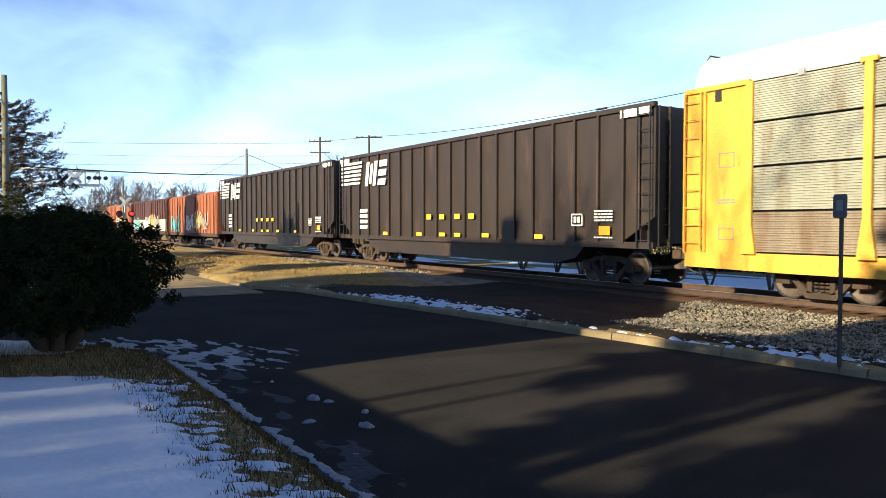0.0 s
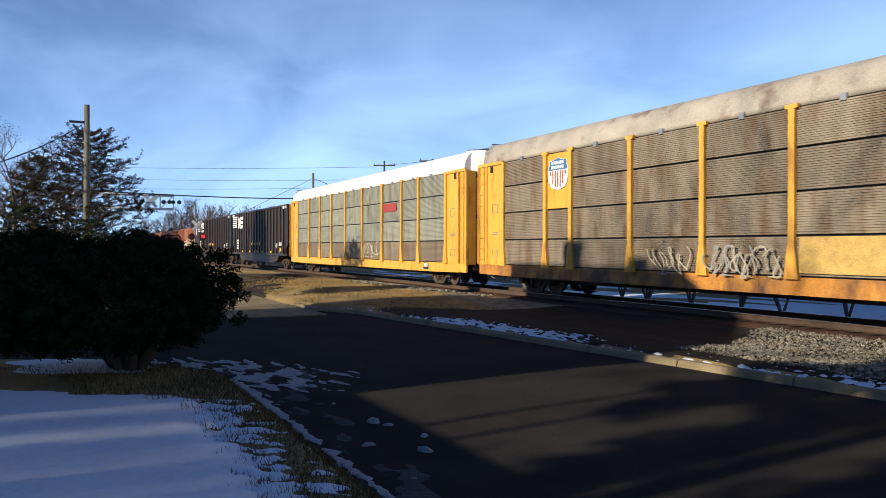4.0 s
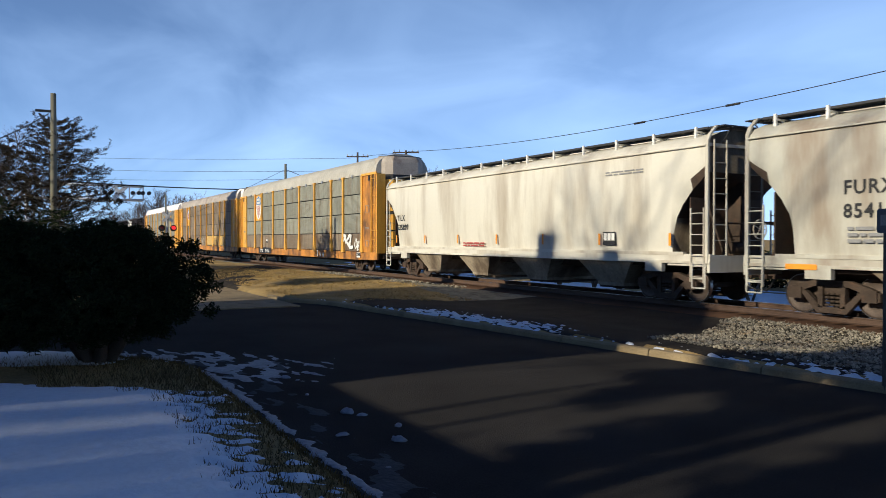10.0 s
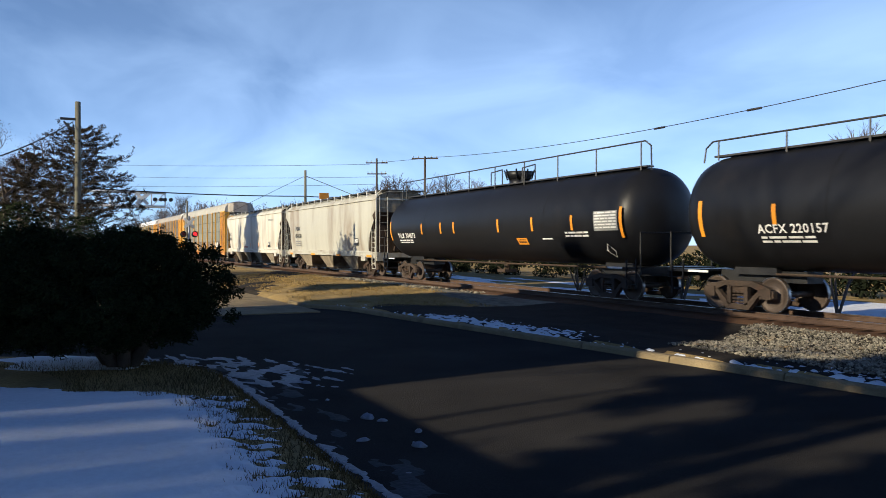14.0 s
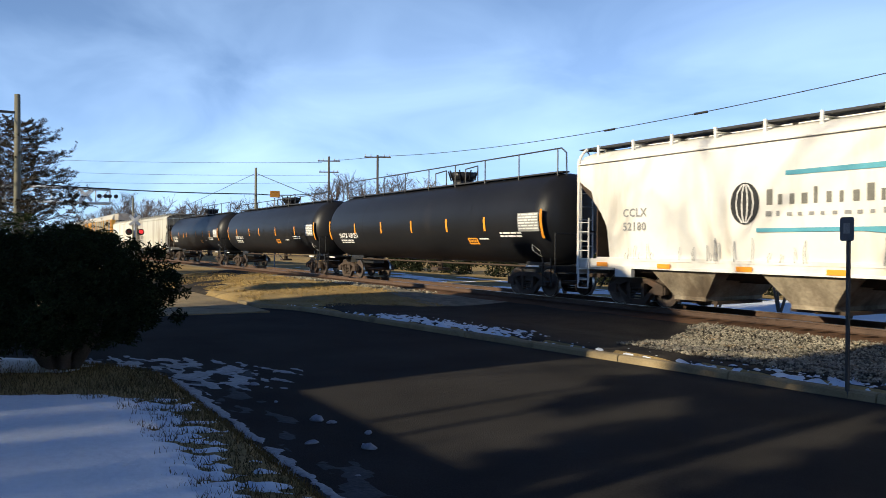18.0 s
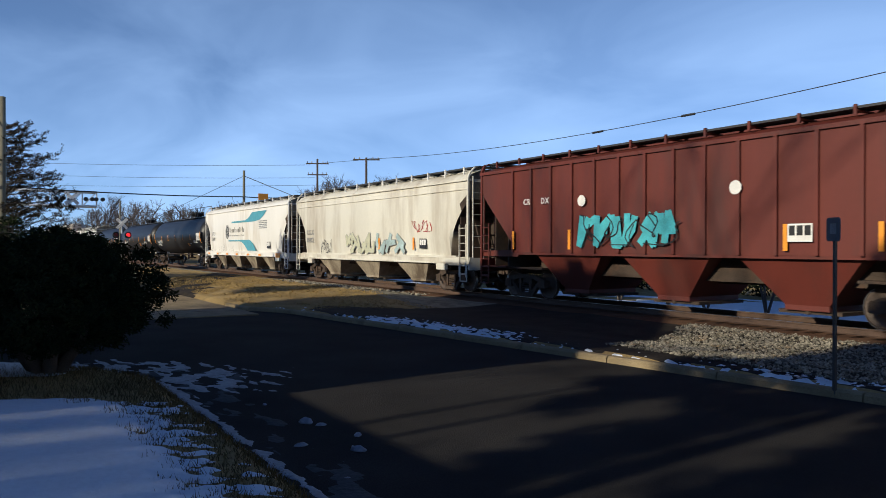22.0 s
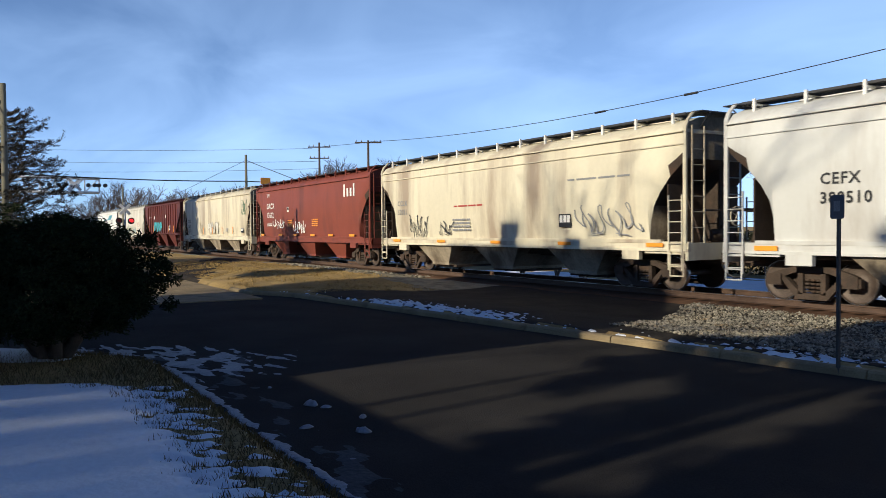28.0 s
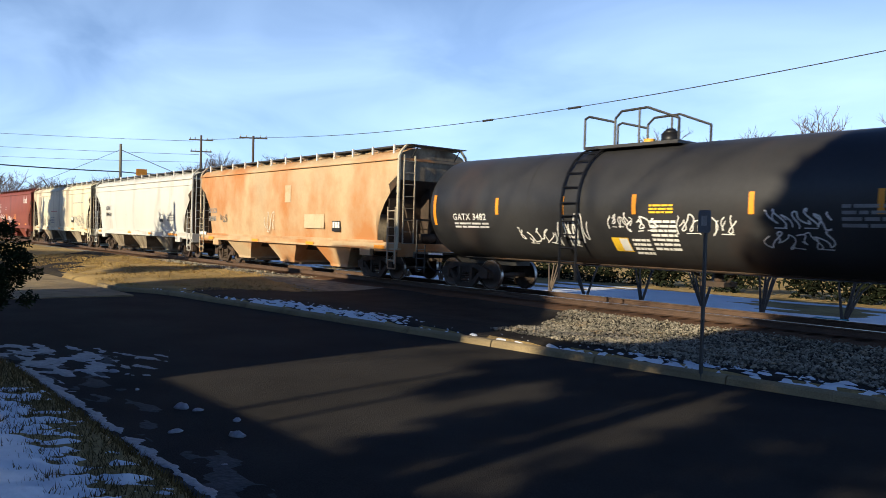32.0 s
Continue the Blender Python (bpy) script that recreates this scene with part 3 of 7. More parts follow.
# ---------------------------------------------------------------- autoracks
def autorack(s0, s1, panel, roof, label, bays, sign_bay, ribbed, seed, sill="sill_yellow", right="rack_yellow"):
    car, h = car_empty("autorack", label, "autorack car", s0, s1)
    rnd = random.Random(seed)
    W = SIDE - 0.02
    # bathtub sill
    me = Mesh()
    me.prism([(-h, 0.98), (-h + 3.0, 0.98), (-h + 3.6, 0.62), (h - 3.6, 0.62), (h - 3.0, 0.98), (h, 0.98), (h, 0.72), (h - 2.6, 0.66), (h - 3.7, 0.5), (-h + 3.7, 0.5),
              (-h + 2.6, 0.66), (-h, 0.72)], -W + 0.35, W - 0.35)
    me.box(-h, h, -W + 0.12, W - 0.12, 0.94, 1.02)
    part("underframe", me, M["truck"], car)
    for s in (-1, 1):
        me = Mesh()
        me.prism([(-h, 0.66), (-h, 1.05), (h, 1.05), (h, 0.66), (h - 3, 0.62), (-h + 3, 0.62)], s * W, s * (W - 0.08))
        part("side_sill", me, M[sill], car)
    # far side and floor close the body
    me = Mesh()
    me.box(-h + 0.5, h - 0.5, W - 0.1, W - 0.05, 1.05, 5.1)
    me.box(-h + 0.5, h - 0.5, -W + 0.1, -W + 0.14, 1.05, 5.08)
    part("inner_wall", me, M["black"], car)
    # bulging end doors with dark joints, under a pale hood
    hood = M["roof_white"] if roof != "roof_grey" else M["roof_tan"]
    for s in (-1, 1):
        plan = [(s * (h - 0.5), -W + 0.12), (s * (h - 0.10), -W + 0.5), (s * (h + 0.14), -0.7), (s * (h + 0.14), 0.7), (s * (h - 0.10), W - 0.5), (s * (h - 0.5), W - 0.12)]
        for z0, z1 in ((1.12, 2.98), (3.14, 4.74)):
            me = Mesh()
            me.loft([[(x, y, z) for x, y in plan] for z in (z0, z1)], smooth=False)
            part("end_door", me, M["rack_yellow"], car)
        inner = [(x - s * 0.06, y * 0.97) for x, y in plan]
        for z0, z1 in ((2.98, 3.14), (4.74, 5.0)):
            me = Mesh()
            me.loft([[(x, y, z) for x, y in inner] for z in (z0, z1)], smooth=False)
            part("door_joint", me, M["black"], car)
        me = Mesh()
        me.loft([[(s * (h - 0.4) + (x - s * (h - 0.4)) * k, y * k, z) for x, y in plan] for k, z in ((1.0, 5.0), (1.0, 5.62), (0.96, 5.80), (0.86, 5.93))], smooth=False)
        part("end_hood", me, hood, car)
        me = Mesh()
        me.loft([[(s * (h - 0.4) + (x - s * (h - 0.4)) * k, y * k, z) for x, y in plan] for k, z in ((0.88, 5.932), (0.88, 5.965))], smooth=False)
        part("hood_rim", me, M["black"], car)
    # corner panels with ladders and door
    for s in (-1, 1):
        x0, x1 = sorted((s * h, s * (h - 1.9)))
        me = Mesh()
        me.box(x0, x1, -W - 0.0, -W + 0.06, 1.05, 5.04)
        part("corner_panel", me, M[right if s > 0 else "rack_yellow"], car)
        for y0, y1 in ((-W - 0.02, -W + 0.45), (W - 0.45, W)):
            me = Mesh()
            me.box(s * h - 0.035, s * h + 0.035, y0, y1, 1.0, 5.02)
            part("end_return", me, M["rack_yellow"], car)
        xi = s * (h - 1.9)
        me = Mesh()
        me.box(xi - 0.09, xi + 0.09, -W - 0.07, -W, 1.75, 5.06)
        me.prism([(xi - 0.2, 1.03), (xi + 0.2, 1.03), (xi + 0.09, 1.75), (xi - 0.09, 1.75)], -W - 0.08, -W)
        part("corner_post", me, M["rack_yellow"], car)
        xm = s * (h - 0.62)
        me = Mesh()
        me.box(xm - 0.04, xm + 0.04, -W - 0.05, -W, 1.05, 5.0)
        part("door_jamb", me, M["rack_yellow"], car)
        me = Mesh()
        me.box(xm - 0.10, xm - 0.045, -W - 0.012, -W + 0.01, 1.1, 5.0)
        part("door_gap", me, M["black"], car)
        me = Mesh()
        me.box(min(x0, x1), max(x0, x1), -W - 0.06, -W, 5.0, 5.12)
        part("header", me, M["rack_yellow"], car)
        me = Mesh()
        me.box(s * (h - 1.0) - 0.09, s * (h - 1.0) + 0.09, -W - 0.03, -W + 0.01, 4.72, 4.98)
        part("latch_slot", me, M["black"], car)
        ladder(car, s * (h - 0.3), -W - 0.10, 1.05, 5.0, 0.5, M["rack_yellow"], 9)
        for k, (zz, hh) in enumerate(((1.35, 0.28), (3.1, 0.34))):
            fr = Mesh()
            x = s * (h - 1.25)
            for a, b, c, d in ((-0.22, 0.22, 0, 0.02), (-0.22, 0.22, hh, hh + 0.02), (-0.22, -0.2, 0, hh), (0.2, 0.22, 0, hh)):
                fr.box(x + a, x + b, -W - 0.014, -W, zz + c, zz + d)
            part("placard_frame", fr, M["grey_ink"], car)
        decal(car, bars(2, 0.5, 0.14), M["grey_ink"], s * (h - 1.25) - 0.25, 2.2, y=-W - 0.006)
    # posts and screens
    xs = [-h + 1.9] + list(bays) + [h - 1.9]
    me = Mesh()
    me.box(-0.085, 0.085, -0.09, 0.0, 1.02, 5.1)
    me.box(-0.17, 0.17, -0.095, 0.0, 5.02, 5.12)
    me.prism([(-0.2, 1.0), (0.2, 1.0), (0.09, 1.8), (-0.09, 1.8)], -0.10, 0.0)
    post = me.data("post", M["rack_yellow"])
    for x in xs[1:-1]:
        part("post", post, None, car, at=Matrix.Translation((x, -W, 0)))
    rows = (1.06, 2.03, 3.07, 4.10, 5.06)
    cache = {}
    for a, b in zip(xs, xs[1:]):
        w = round(b - a - 0.18, 2)
        for r in range(4):
            z0, z1 = rows[r] + 0.025, rows[r + 1] - 0.025
            yel = sign_bay is not None and abs((a + b) / 2 - sign_bay) < 0.3 and r >= 2
            key = (w, r, yel)
            if key not in cache:
                pm = Mesh()
                n = 17
                step = (z1 - z0) / n
                prof = []
                for k in range(n):
                    z = z0 + k * step
                    prof += [(0.0, z), (-0.022, z + step * 0.18), (-0.022, z + step * 0.7), (0.0, z + step * 0.86)]
                prof += [(0.0, z1), (0.05, z1), (0.05, z0)]
                if yel:
                    prof = [(0.0, z0), (-0.02, z0 + 0.01), (-0.02, z1 - 0.01), (0.0, z1), (0.05, z1), (0.05, z0)]
                pm.loft([[(x, y, z) for y, z in prof] for x in (-w / 2, w / 2)], smooth=False)
                cache[key] = pm.data("panel", M["rack_yellow"] if yel else M[panel if r else "rack_panel_old"])
            part("panel", cache[key], None, car, at=Matrix.Translation(((a + b) / 2, -W + 0.02, 0)))
    # roof: rounded, with ribs where it is corrugated
    half = [(W - 0.04, 5.08), (W - 0.05, 5.2), (W - 0.10, 5.45), (W - 0.24, 5.70), (W - 0.50, 5.90), (W - 0.95, 6.03), (0.3, 6.09)]
    prof = [(-a, b) for a, b in half] + [(a, b) for a, b in reversed(half)]
    me = Mesh()
    n = int(h * 2 / 0.17) if ribbed else 24
    rings = []
    for i in range(n + 1):
        x = -h + 0.25 + (2 * h - 0.5) * i / n
        k = 1.0 + (0.02 if ribbed and i % 2 else 0.0)
        rings.append([(x, y * k, 5.08 + (z - 5.08) * (k + 0.004 * (i % 2) * ribbed)) for y, z in prof])
    me.loft(rings, smooth=not ribbed)
    part("roof", me, M[roof], car)
    for k, x in enumerate(xs):
        me = Mesh()
        me.box(x + 1.2, x + 1.36, -W - 0.03, -W + 0.05, 5.0, 5.16)
        if x + 1.4 < h - 1.9:
            part("roof_clip", me, M["galv"], car)
    for x in (-h + 3.4, h - 3.4):
        add_truck(car, x)
    add_couplers(car, h - 0.25, M["truck"])
    return car, h


def shield(car, x, z, w, hgt, small=False):
    """The railway's striped shield on a yellow panel, with no lettering."""
    out = [(0.0, 0.0), (0.32, 0.08), (0.47, 0.26), (0.5, 0.5), (0.5, 0.72), (0.42, 0.80), (0.46, 0.92), (0.28, 0.92), (0.0, 1.0)]
    full = out + [(-a, b) for a, b in reversed(out[1:-1])]
    me = Mesh()
    me.prism([(a * w * 1.06, b * hgt * 1.03 - 0.02) for a, b in full], -0.004, 0.0)
    part("shield_outline", me, M["white"], car, at=side_at(x, z, -SIDE - 0.008))
    me = Mesh()
    me.prism([(a * w, 0.62 * hgt + max(0, b - 0.62) * hgt) for a, b in full if b >= 0.5], -0.004, 0.0)
    part("shield_field", me, M["blue"], car, at=side_at(x, z, -SIDE - 0.014))
    for k in range(7):
        me = Mesh()
        c = (k - 3) * w * 0.132
        low = 0.07 + 0.42 * (abs(k - 3) / 3.1) ** 3
        me.box(c - w * 0.03, c + w * 0.03, -0.004, 0.0, hgt * low, hgt * 0.6)
        part("shield_stripe", me, M["red"], car, at=side_at(x, z, -SIDE - 0.014))
    for k in range(2):
        me = Mesh()
        n = 5 + k
        for j in range(n):
            x0 = -w * 0.34 + j * w * 0.68 / n
            me.box(x0, x0 + w * 0.52 / n, -0.003, 0, hgt * (0.80 - k * 0.14), hgt * (0.9 - k * 0.14))
        part("shield_bars", me, M["white"], car, at=side_at(x, z, -SIDE - 0.02))


# ---------------------------------------------------------------- gondolas and box cars
def gondola(s0, s1, label):
    car, h = car_empty("gondola", label, "gondola car", s0, s1)
    W = SIDE
    bot, top = 1.18, 5.02
    me = Mesh()
    me.prism([(-h, bot + 0.75), (-h + 1.3, bot), (h - 1.3, bot), (h, bot + 0.75), (h, top), (-h, top)], -W + 0.12, -W + 0.06)
    me.box(-h, h, W - 0.12, W - 0.06, bot, top)
    me.box(-h + 0.5, -h + 0.56, -W + 0.06, W - 0.06, bot, top)
    me.box(h - 0.56, h - 0.5, -W + 0.06, W - 0.06, bot, top)
    part("body", me, M["gon_black"], car)
    n = 20
    rib = Mesh()
    rib.box(-0.045, 0.045, -W - 0.03, -W + 0.07, bot, top - 0.1)
    rb = rib.data("rib", M["gon_black"])
    for i in range(n + 1):
        if abs(i - n / 2) < n / 2 - 0.5:
            part("rib", rb, None, car, at=Matrix.Translation((-h + 0.12 + (2 * h - 0.24) * i / n, 0, 0)))
    me = Mesh()
    for y0, y1 in ((-W - 0.02, -W + 0.14), (W - 0.14, W + 0.02)):
        me.box(-h, h, y0, y1, top - 0.14, top)
    part("top_chord", me, M["gon_black"], car)
    me = Mesh()
    # tub below the sill
    me.prism([(-h + 2.7, bot), (-h + 3.2, 0.72), (-h + 4.2, 0.5), (h - 4.2, 0.5), (h - 3.2, 0.72), (h - 2.7, bot)], -W + 0.1, W - 0.1)
    part("tub", me, M["gon_black"], car)
    me = Mesh()
    for y in (-W - 0.01, W - 0.12):
        me.box(-h, h, y, y + 0.13, bot - 0.12, bot + 0.06)
    part("side_sill", me, M["gon_black"], car)
    for s in (-1, 1):
        for k in range(4):
            me = Mesh()
            y = -1.2 + k * 0.8
            me.box(s * (h - 0.5) - 0.06, s * (h - 0.5) + 0.06, y - 0.05, y + 0.05, 1.1, top)
            part("end_post", me, M["gon_black"], car)
        ladder(car, s * (h - 0.3), -W - 0.08, bot - 0.1, top - 0.1, 0.46, M["black"], 9)
        ladder(car, s * (h + 0.02), -W + 0.4, bot - 0.1, top - 0.1, 0.42, M["black"], 9, along="y")
        me = Mesh()
        me.box(s * (h - 0.62) - 0.62, s * (h - 0.62) + 0.55, -0.004, 0, 0, 0.22)
        part("white_end_stripe", me, M["white"], car, at=Matrix.Translation((0, -W - 0.024, top - 0.33)))
        add_truck(car, s * (h - 2.2))
    add_couplers(car, h - 0.1, M["truck"])
    # horse-head stripes and block mark of the railway, as plain shapes
    for k in range(6):
        decal(car, quad(2.35 - 0.05 * k, 0.11), M["white"], -h + 0.2, 4.58 - k * 0.19, "logo_stripe", y=-W - 0.04)
    lg = Mesh()
    for x, w, lo, hi in ((0.0, 0.3, 0, 1.1), (0.42, 0.26, 0.1, 1.0), (0.8, 0.3, 0, 1.1)):
        lg.face([(x + lo * 0.2, 0, lo), (x + w + lo * 0.2, 0, lo), (x + w + hi * 0.2, 0, hi), (x + hi * 0.2, 0, hi)])
    for lo, hi in ((0.0, 0.28), (0.41, 0.69), (0.82, 1.1)):
        lg.face([(1.3 + lo * 0.2, 0, lo), (2.05 + lo * 0.2, 0, lo), (2.05 + hi * 0.2, 0, hi), (1.3 + hi * 0.2, 0, hi)])
    decal(car, lg, M["white"], -h + 2.85, 3.5, "logo_block", y=-W - 0.044)
    for x in (8.7, 9.7, 10.8, 11.75):
        decal(car, quad(0.36, 0.2), M["yellow"], -h + x - 0.18, 1.93, "reflector", y=-W - 0.04)
    for x in (4.9, 7.9, 9.7, 10.8, 12.65, 15.65):
        decal(car, quad(0.42, 0.14), M["yellow"], -h + x - 0.2, 1.27, "reflector", y=-W - 0.04)
    decal(car, bars(4, 0.8, 1.0, 0.35), M["white"], -h + 2.3, 1.45, y=-W - 0.04)
    decal(car, bars(4, 0.75, 0.36), M["white"], h - 2.25, 1.78, y=-W - 0.04)
    decal(car, quad(0.45, 0.26), M["orange"], h - 2.05, 1.42, "placard", y=-W - 0.04)
    decal(car, bars(1, 0.75, 0.07), M["white"], h - 2.25, 1.3, y=-W - 0.04)
    fr = Mesh()
    for a in ((0, 0.5, 0, 0.04), (0, 0.5, 0.33, 0.37), (0, 0.04, 0, 0.37), (0.46, 0.5, 0, 0.37), (0.12, 0.22, 0.1, 0.28), (0.28, 0.38, 0.1, 0.28)):
        fr.box(a[0], a[1], -0.004, 0, a[2], a[3])
    decal(car, fr, M["white"], h - 3.25, 1.68, "stencil_box", y=-W - 0.04)
    return car


def boxcar(s0, s1, mat, label, graffiti=True, door=True, low=None):
    car, h = car_empty("boxcar", label, "box car", s0, s1)
    W = SIDE - 0.05
    me = Mesh()
    me.loft([[(x, -W, 1.0), (x, -W, 4.15), (x, -W + 0.3, 4.3), (x, 0, 4.42), (x, W - 0.3, 4.3), (x, W, 4.15), (x, W, 1.0)] for x in (-h, h)], smooth=False)
    part("body", me, M[mat], car)
    rib = Mesh()
    rib.box(-0.06, 0.06, -W - 0.06, -W, 1.05, 4.12)
    rb = rib.data("rib", M[mat])
    for i in range(17):
        x = -h + 0.1 + (2 * h - 0.2) * i / 16
        if not (door and abs(x) < 1.5):
            part("rib", rb, None, car, at=Matrix.Translation((x, 0, 0)))
    if door:
        me = Mesh()
        me.box(-1.5, 1.5, -W - 0.09, -W - 0.02, 1.1, 4.0)
        for z in (1.7, 2.4, 3.1):
            me.box(-1.45, 1.45, -W - 0.12, -W - 0.08, z, z + 0.08)
        part("door", me, M[mat], car)
    me = Mesh()
    me.box(-h, h, -W - 0.02, -W + 0.1, 0.78, 1.04)
    me.box(-h + 2.5, h - 2.5, -0.4, 0.4, 0.6, 1.0)
    part("side_sill", me, M["truck"], car)
    for s in (-1, 1):
        ladder(car, s * (h - 0.3), -W - 0.12, 0.8, 3.9, 0.44, M[mat], 7)
        add_truck(car, s * (h - 2.1))
    add_couplers(car, h, M["truck"])
    if low:
        decal(car, quad(2 * h - 0.6, 1.15), M[low], -h + 0.3, 1.1, "pale_patch", y=-W - 0.07)
    if graffiti:
        for k, (mt, x, w) in enumerate((("graf_teal", -h + 1.0, 3.4), ("white", -1.4, 2.6), ("graf_grey", 2.2, 3.6), ("graf_yellow", 1.4, 2.4))):
            decal(car, scribble(w, 1.3, 7, 0.16, 40 + k), M[mt], x, 1.15 + 0.1 * k, "graffiti", y=-W - 0.13 - 0.004 * k)
    return car


# ---------------------------------------------------------------- covered hoppers
def hopper(s0, s1, mat, label, bays=3, style="curved", eave=4.17, walkway="galv", sill_mat=None, lines=1, seed=0, post=None):
    """A covered hopper: shell with sloping ends, roof walk on brackets, outlets below, end platforms with ladders."""
    car, h = car_empty("covered_hopper", label, "hopper car", s0, s1)
    W = SIDE
    body, sm, pm_ = M[mat], M[sill_mat or mat], M[post or mat]
    sill0, sill1 = 1.10, 1.34
    zb = 1.36 if style == "curved" else 1.55
    top = 4.62

    def ring(x, low, pinch=0.0):
        w = W - pinch
        mid = low + (eave - low) * 0.45
        if style == "curved":
            half = [(w - 0.10, low), (w - 0.015, low + (eave - low) * 0.25), (w, mid), (w - 0.01, eave), (w - 0.05, eave + 0.08), (w - 0.22, eave + 0.25), (w - 0.62, top - 0.06), (0.55, top)]
        else:
            half = [(w - 0.02, low), (w - 0.02, low + (eave - low) * 0.3), (w - 0.02, mid), (w - 0.02, eave), (w - 0.04, eave + 0.05), (w - 0.3, eave + 0.14), (w - 0.7, eave + 0.26), (0.55, top - 0.1)]
        return [(x, -a, b) for a, b in half] + [(x, a, b) for a, b in reversed(half)]

    if style == "curved":
        cut = ((0.14, 3.48, 0.0), (0.36, 3.28, 0), (0.66, 3.05, 0), (1.0, 2.66, 0), (1.22, 2.3, 0), (1.32, 1.9, 0), (1.36, zb, 0))
    else:
        cut = ((0.14, 3.6, 0), (0.55, 3.15, 0), (2.2, zb, 0))
    st = [(-h + a, b, c) for a, b, c in cut] + [(h - a, b, c) for a, b, c in reversed(cut)]
    me = Mesh()
    me.loft([ring(*p) for p in st], smooth=(style == "curved"))
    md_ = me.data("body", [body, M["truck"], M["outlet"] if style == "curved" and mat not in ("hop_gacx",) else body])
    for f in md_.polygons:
        # undersides of the slope sheets coloured dark for the deep shade there
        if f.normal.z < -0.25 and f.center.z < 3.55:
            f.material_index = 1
        # end faces take the dulled outlet colour, as they stand in shade
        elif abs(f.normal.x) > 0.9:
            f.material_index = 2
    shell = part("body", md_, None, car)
    if style == "curved":
        md = shell.modifiers.new("edges", "EDGE_SPLIT")
        md.split_angle = radians(40)
        # seam lips under the eave and at the middle of the body
        for k in range(lines):
            me = Mesh()
            z = eave - 0.02 - 0.32 * k
            me.box(-h + 0.12, h - 0.12, -W - (0.06 if k == 0 else 0.03), -W + 0.03, z, z + 0.03)
            part("eave_lip", me, body, car)
    else:
        rib = Mesh()
        rib.box(-0.045, 0.045, -W - 0.05, -W + 0.02, zb, eave)
        rb = rib.data("rib", body)
        for i in range(1, 17):
            x = -h + (2 * h) * i / 17
            if abs(x) < h - 1.9:
                part("rib", rb, None, car, at=Matrix.Translation((x, 0, 0)))
        me = Mesh()
        me.box(-h + 0.05, h - 0.05, -W - 0.04, -W + 0.05, eave - 0.05, eave + 0.05)
        part("top_chord", me, body, car)
    # side sills
    for s in (-1, 1):
        me = Mesh()
        y = s * (W - 0.03)
        if style == "curved":
            me.box(-h, h, min(y, y - s * 0.1), max(y, y - s * 0.1), sill0, sill1)
            fl = Mesh()
            fl.box(-h, h, min(y + s * 0.03, y - s * 0.1), max(y + s * 0.03, y - s * 0.1), sill0 - 0.02, sill0 + 0.05)
            part("sill_flange", fl, sm, car)
            lp = Mesh()
            lp.box(-h + 0.9, h - 0.9, min(y + s * 0.02, y - s * 0.1), max(y + s * 0.02, y - s * 0.1), sill1 - 0.04, sill1 + 0.05)
            part("sill_lip", lp, sm, car)
        else:
            me.box(-h + 1.2, h - 1.2, min(y, y - s * 0.06), max(y, y - s * 0.06), zb - 0.08, zb + 0.06)
            for a0, a1 in ((-h, -h + 2.2), (h - 2.4, h)):
                fl = Mesh()
                fl.box(a0, a1, min(y - s * 0.01, y - s * 0.1), max(y - s * 0.01, y - s * 0.1), 1.4, 1.6)
                part("end_sill", fl, sm, car)
        part("side_sill", me, sm, car)
    # outlets
    inner = 2 * h - (4.6 if style == "curved" else 5.2)
    bw = inner / bays
    zt = sill0 + 0.06 if style == "curved" else zb
    for i in range(bays):
        c = -inner / 2 + bw * (i + 0.5)
        me = Mesh()
        me.loft([[(c - bw * kx, -yy, z), (c + bw * kx, -yy, z), (c + bw * kx, yy, z), (c - bw * kx, yy, z)]
                 for kx, yy, z in (((0.33, W - 0.12, zt), (0.31, W - 0.13, zt - 0.10), (0.15, W - 0.42, 0.40), (0.15, W - 0.42, 0.30)) if style == "curved" else ((0.40, W - 0.16, zt), (0.38, W - 0.18, zt - 0.12), (0.14, W - 0.55, 0.42), (0.14, W - 0.55, 0.30)))], smooth=False)
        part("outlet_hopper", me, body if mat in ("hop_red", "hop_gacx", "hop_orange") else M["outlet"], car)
        me = Mesh()
        me.box(c - bw * 0.2, c + bw * 0.2, -0.9, 0.9, 0.22, 0.3)
        me.tube((c, -1.0, 0.26), (c, 1.0, 0.26), 0.05, n=6)
        part("outlet_gate", me, M["truck"], car)
    # added dark block that stands for the shade between the outlets
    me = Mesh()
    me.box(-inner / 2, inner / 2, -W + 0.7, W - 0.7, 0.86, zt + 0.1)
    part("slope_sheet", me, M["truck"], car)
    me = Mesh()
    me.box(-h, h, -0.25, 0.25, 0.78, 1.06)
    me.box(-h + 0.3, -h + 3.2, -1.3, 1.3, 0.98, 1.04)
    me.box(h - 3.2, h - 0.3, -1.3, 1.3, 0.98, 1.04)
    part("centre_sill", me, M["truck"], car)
    # roof walk
    wm = M[walkway]
    for y0, y1 in ((-W + 0.28, -W + 0.86), (W - 0.86, W - 0.28)):
        me = Mesh()
        me.loft([[(x, y, z) for y, z in ((y0, top + 0.015), (y0, top + 0.07), (y0 + 0.02, top + 0.07), (y0 + 0.03, top + 0.05), (y1 - 0.03, top + 0.05), (y1 - 0.02, top + 0.07), (y1, top + 0.07), (y1, top + 0.015), (y1 - 0.03, top + 0.03), (y0 + 0.03, top + 0.03))] for x in (-h + 0.32, h - 0.32)], smooth=False)
        part("roof_walk", me, M["dark_steel"], car)
    br = Mesh()
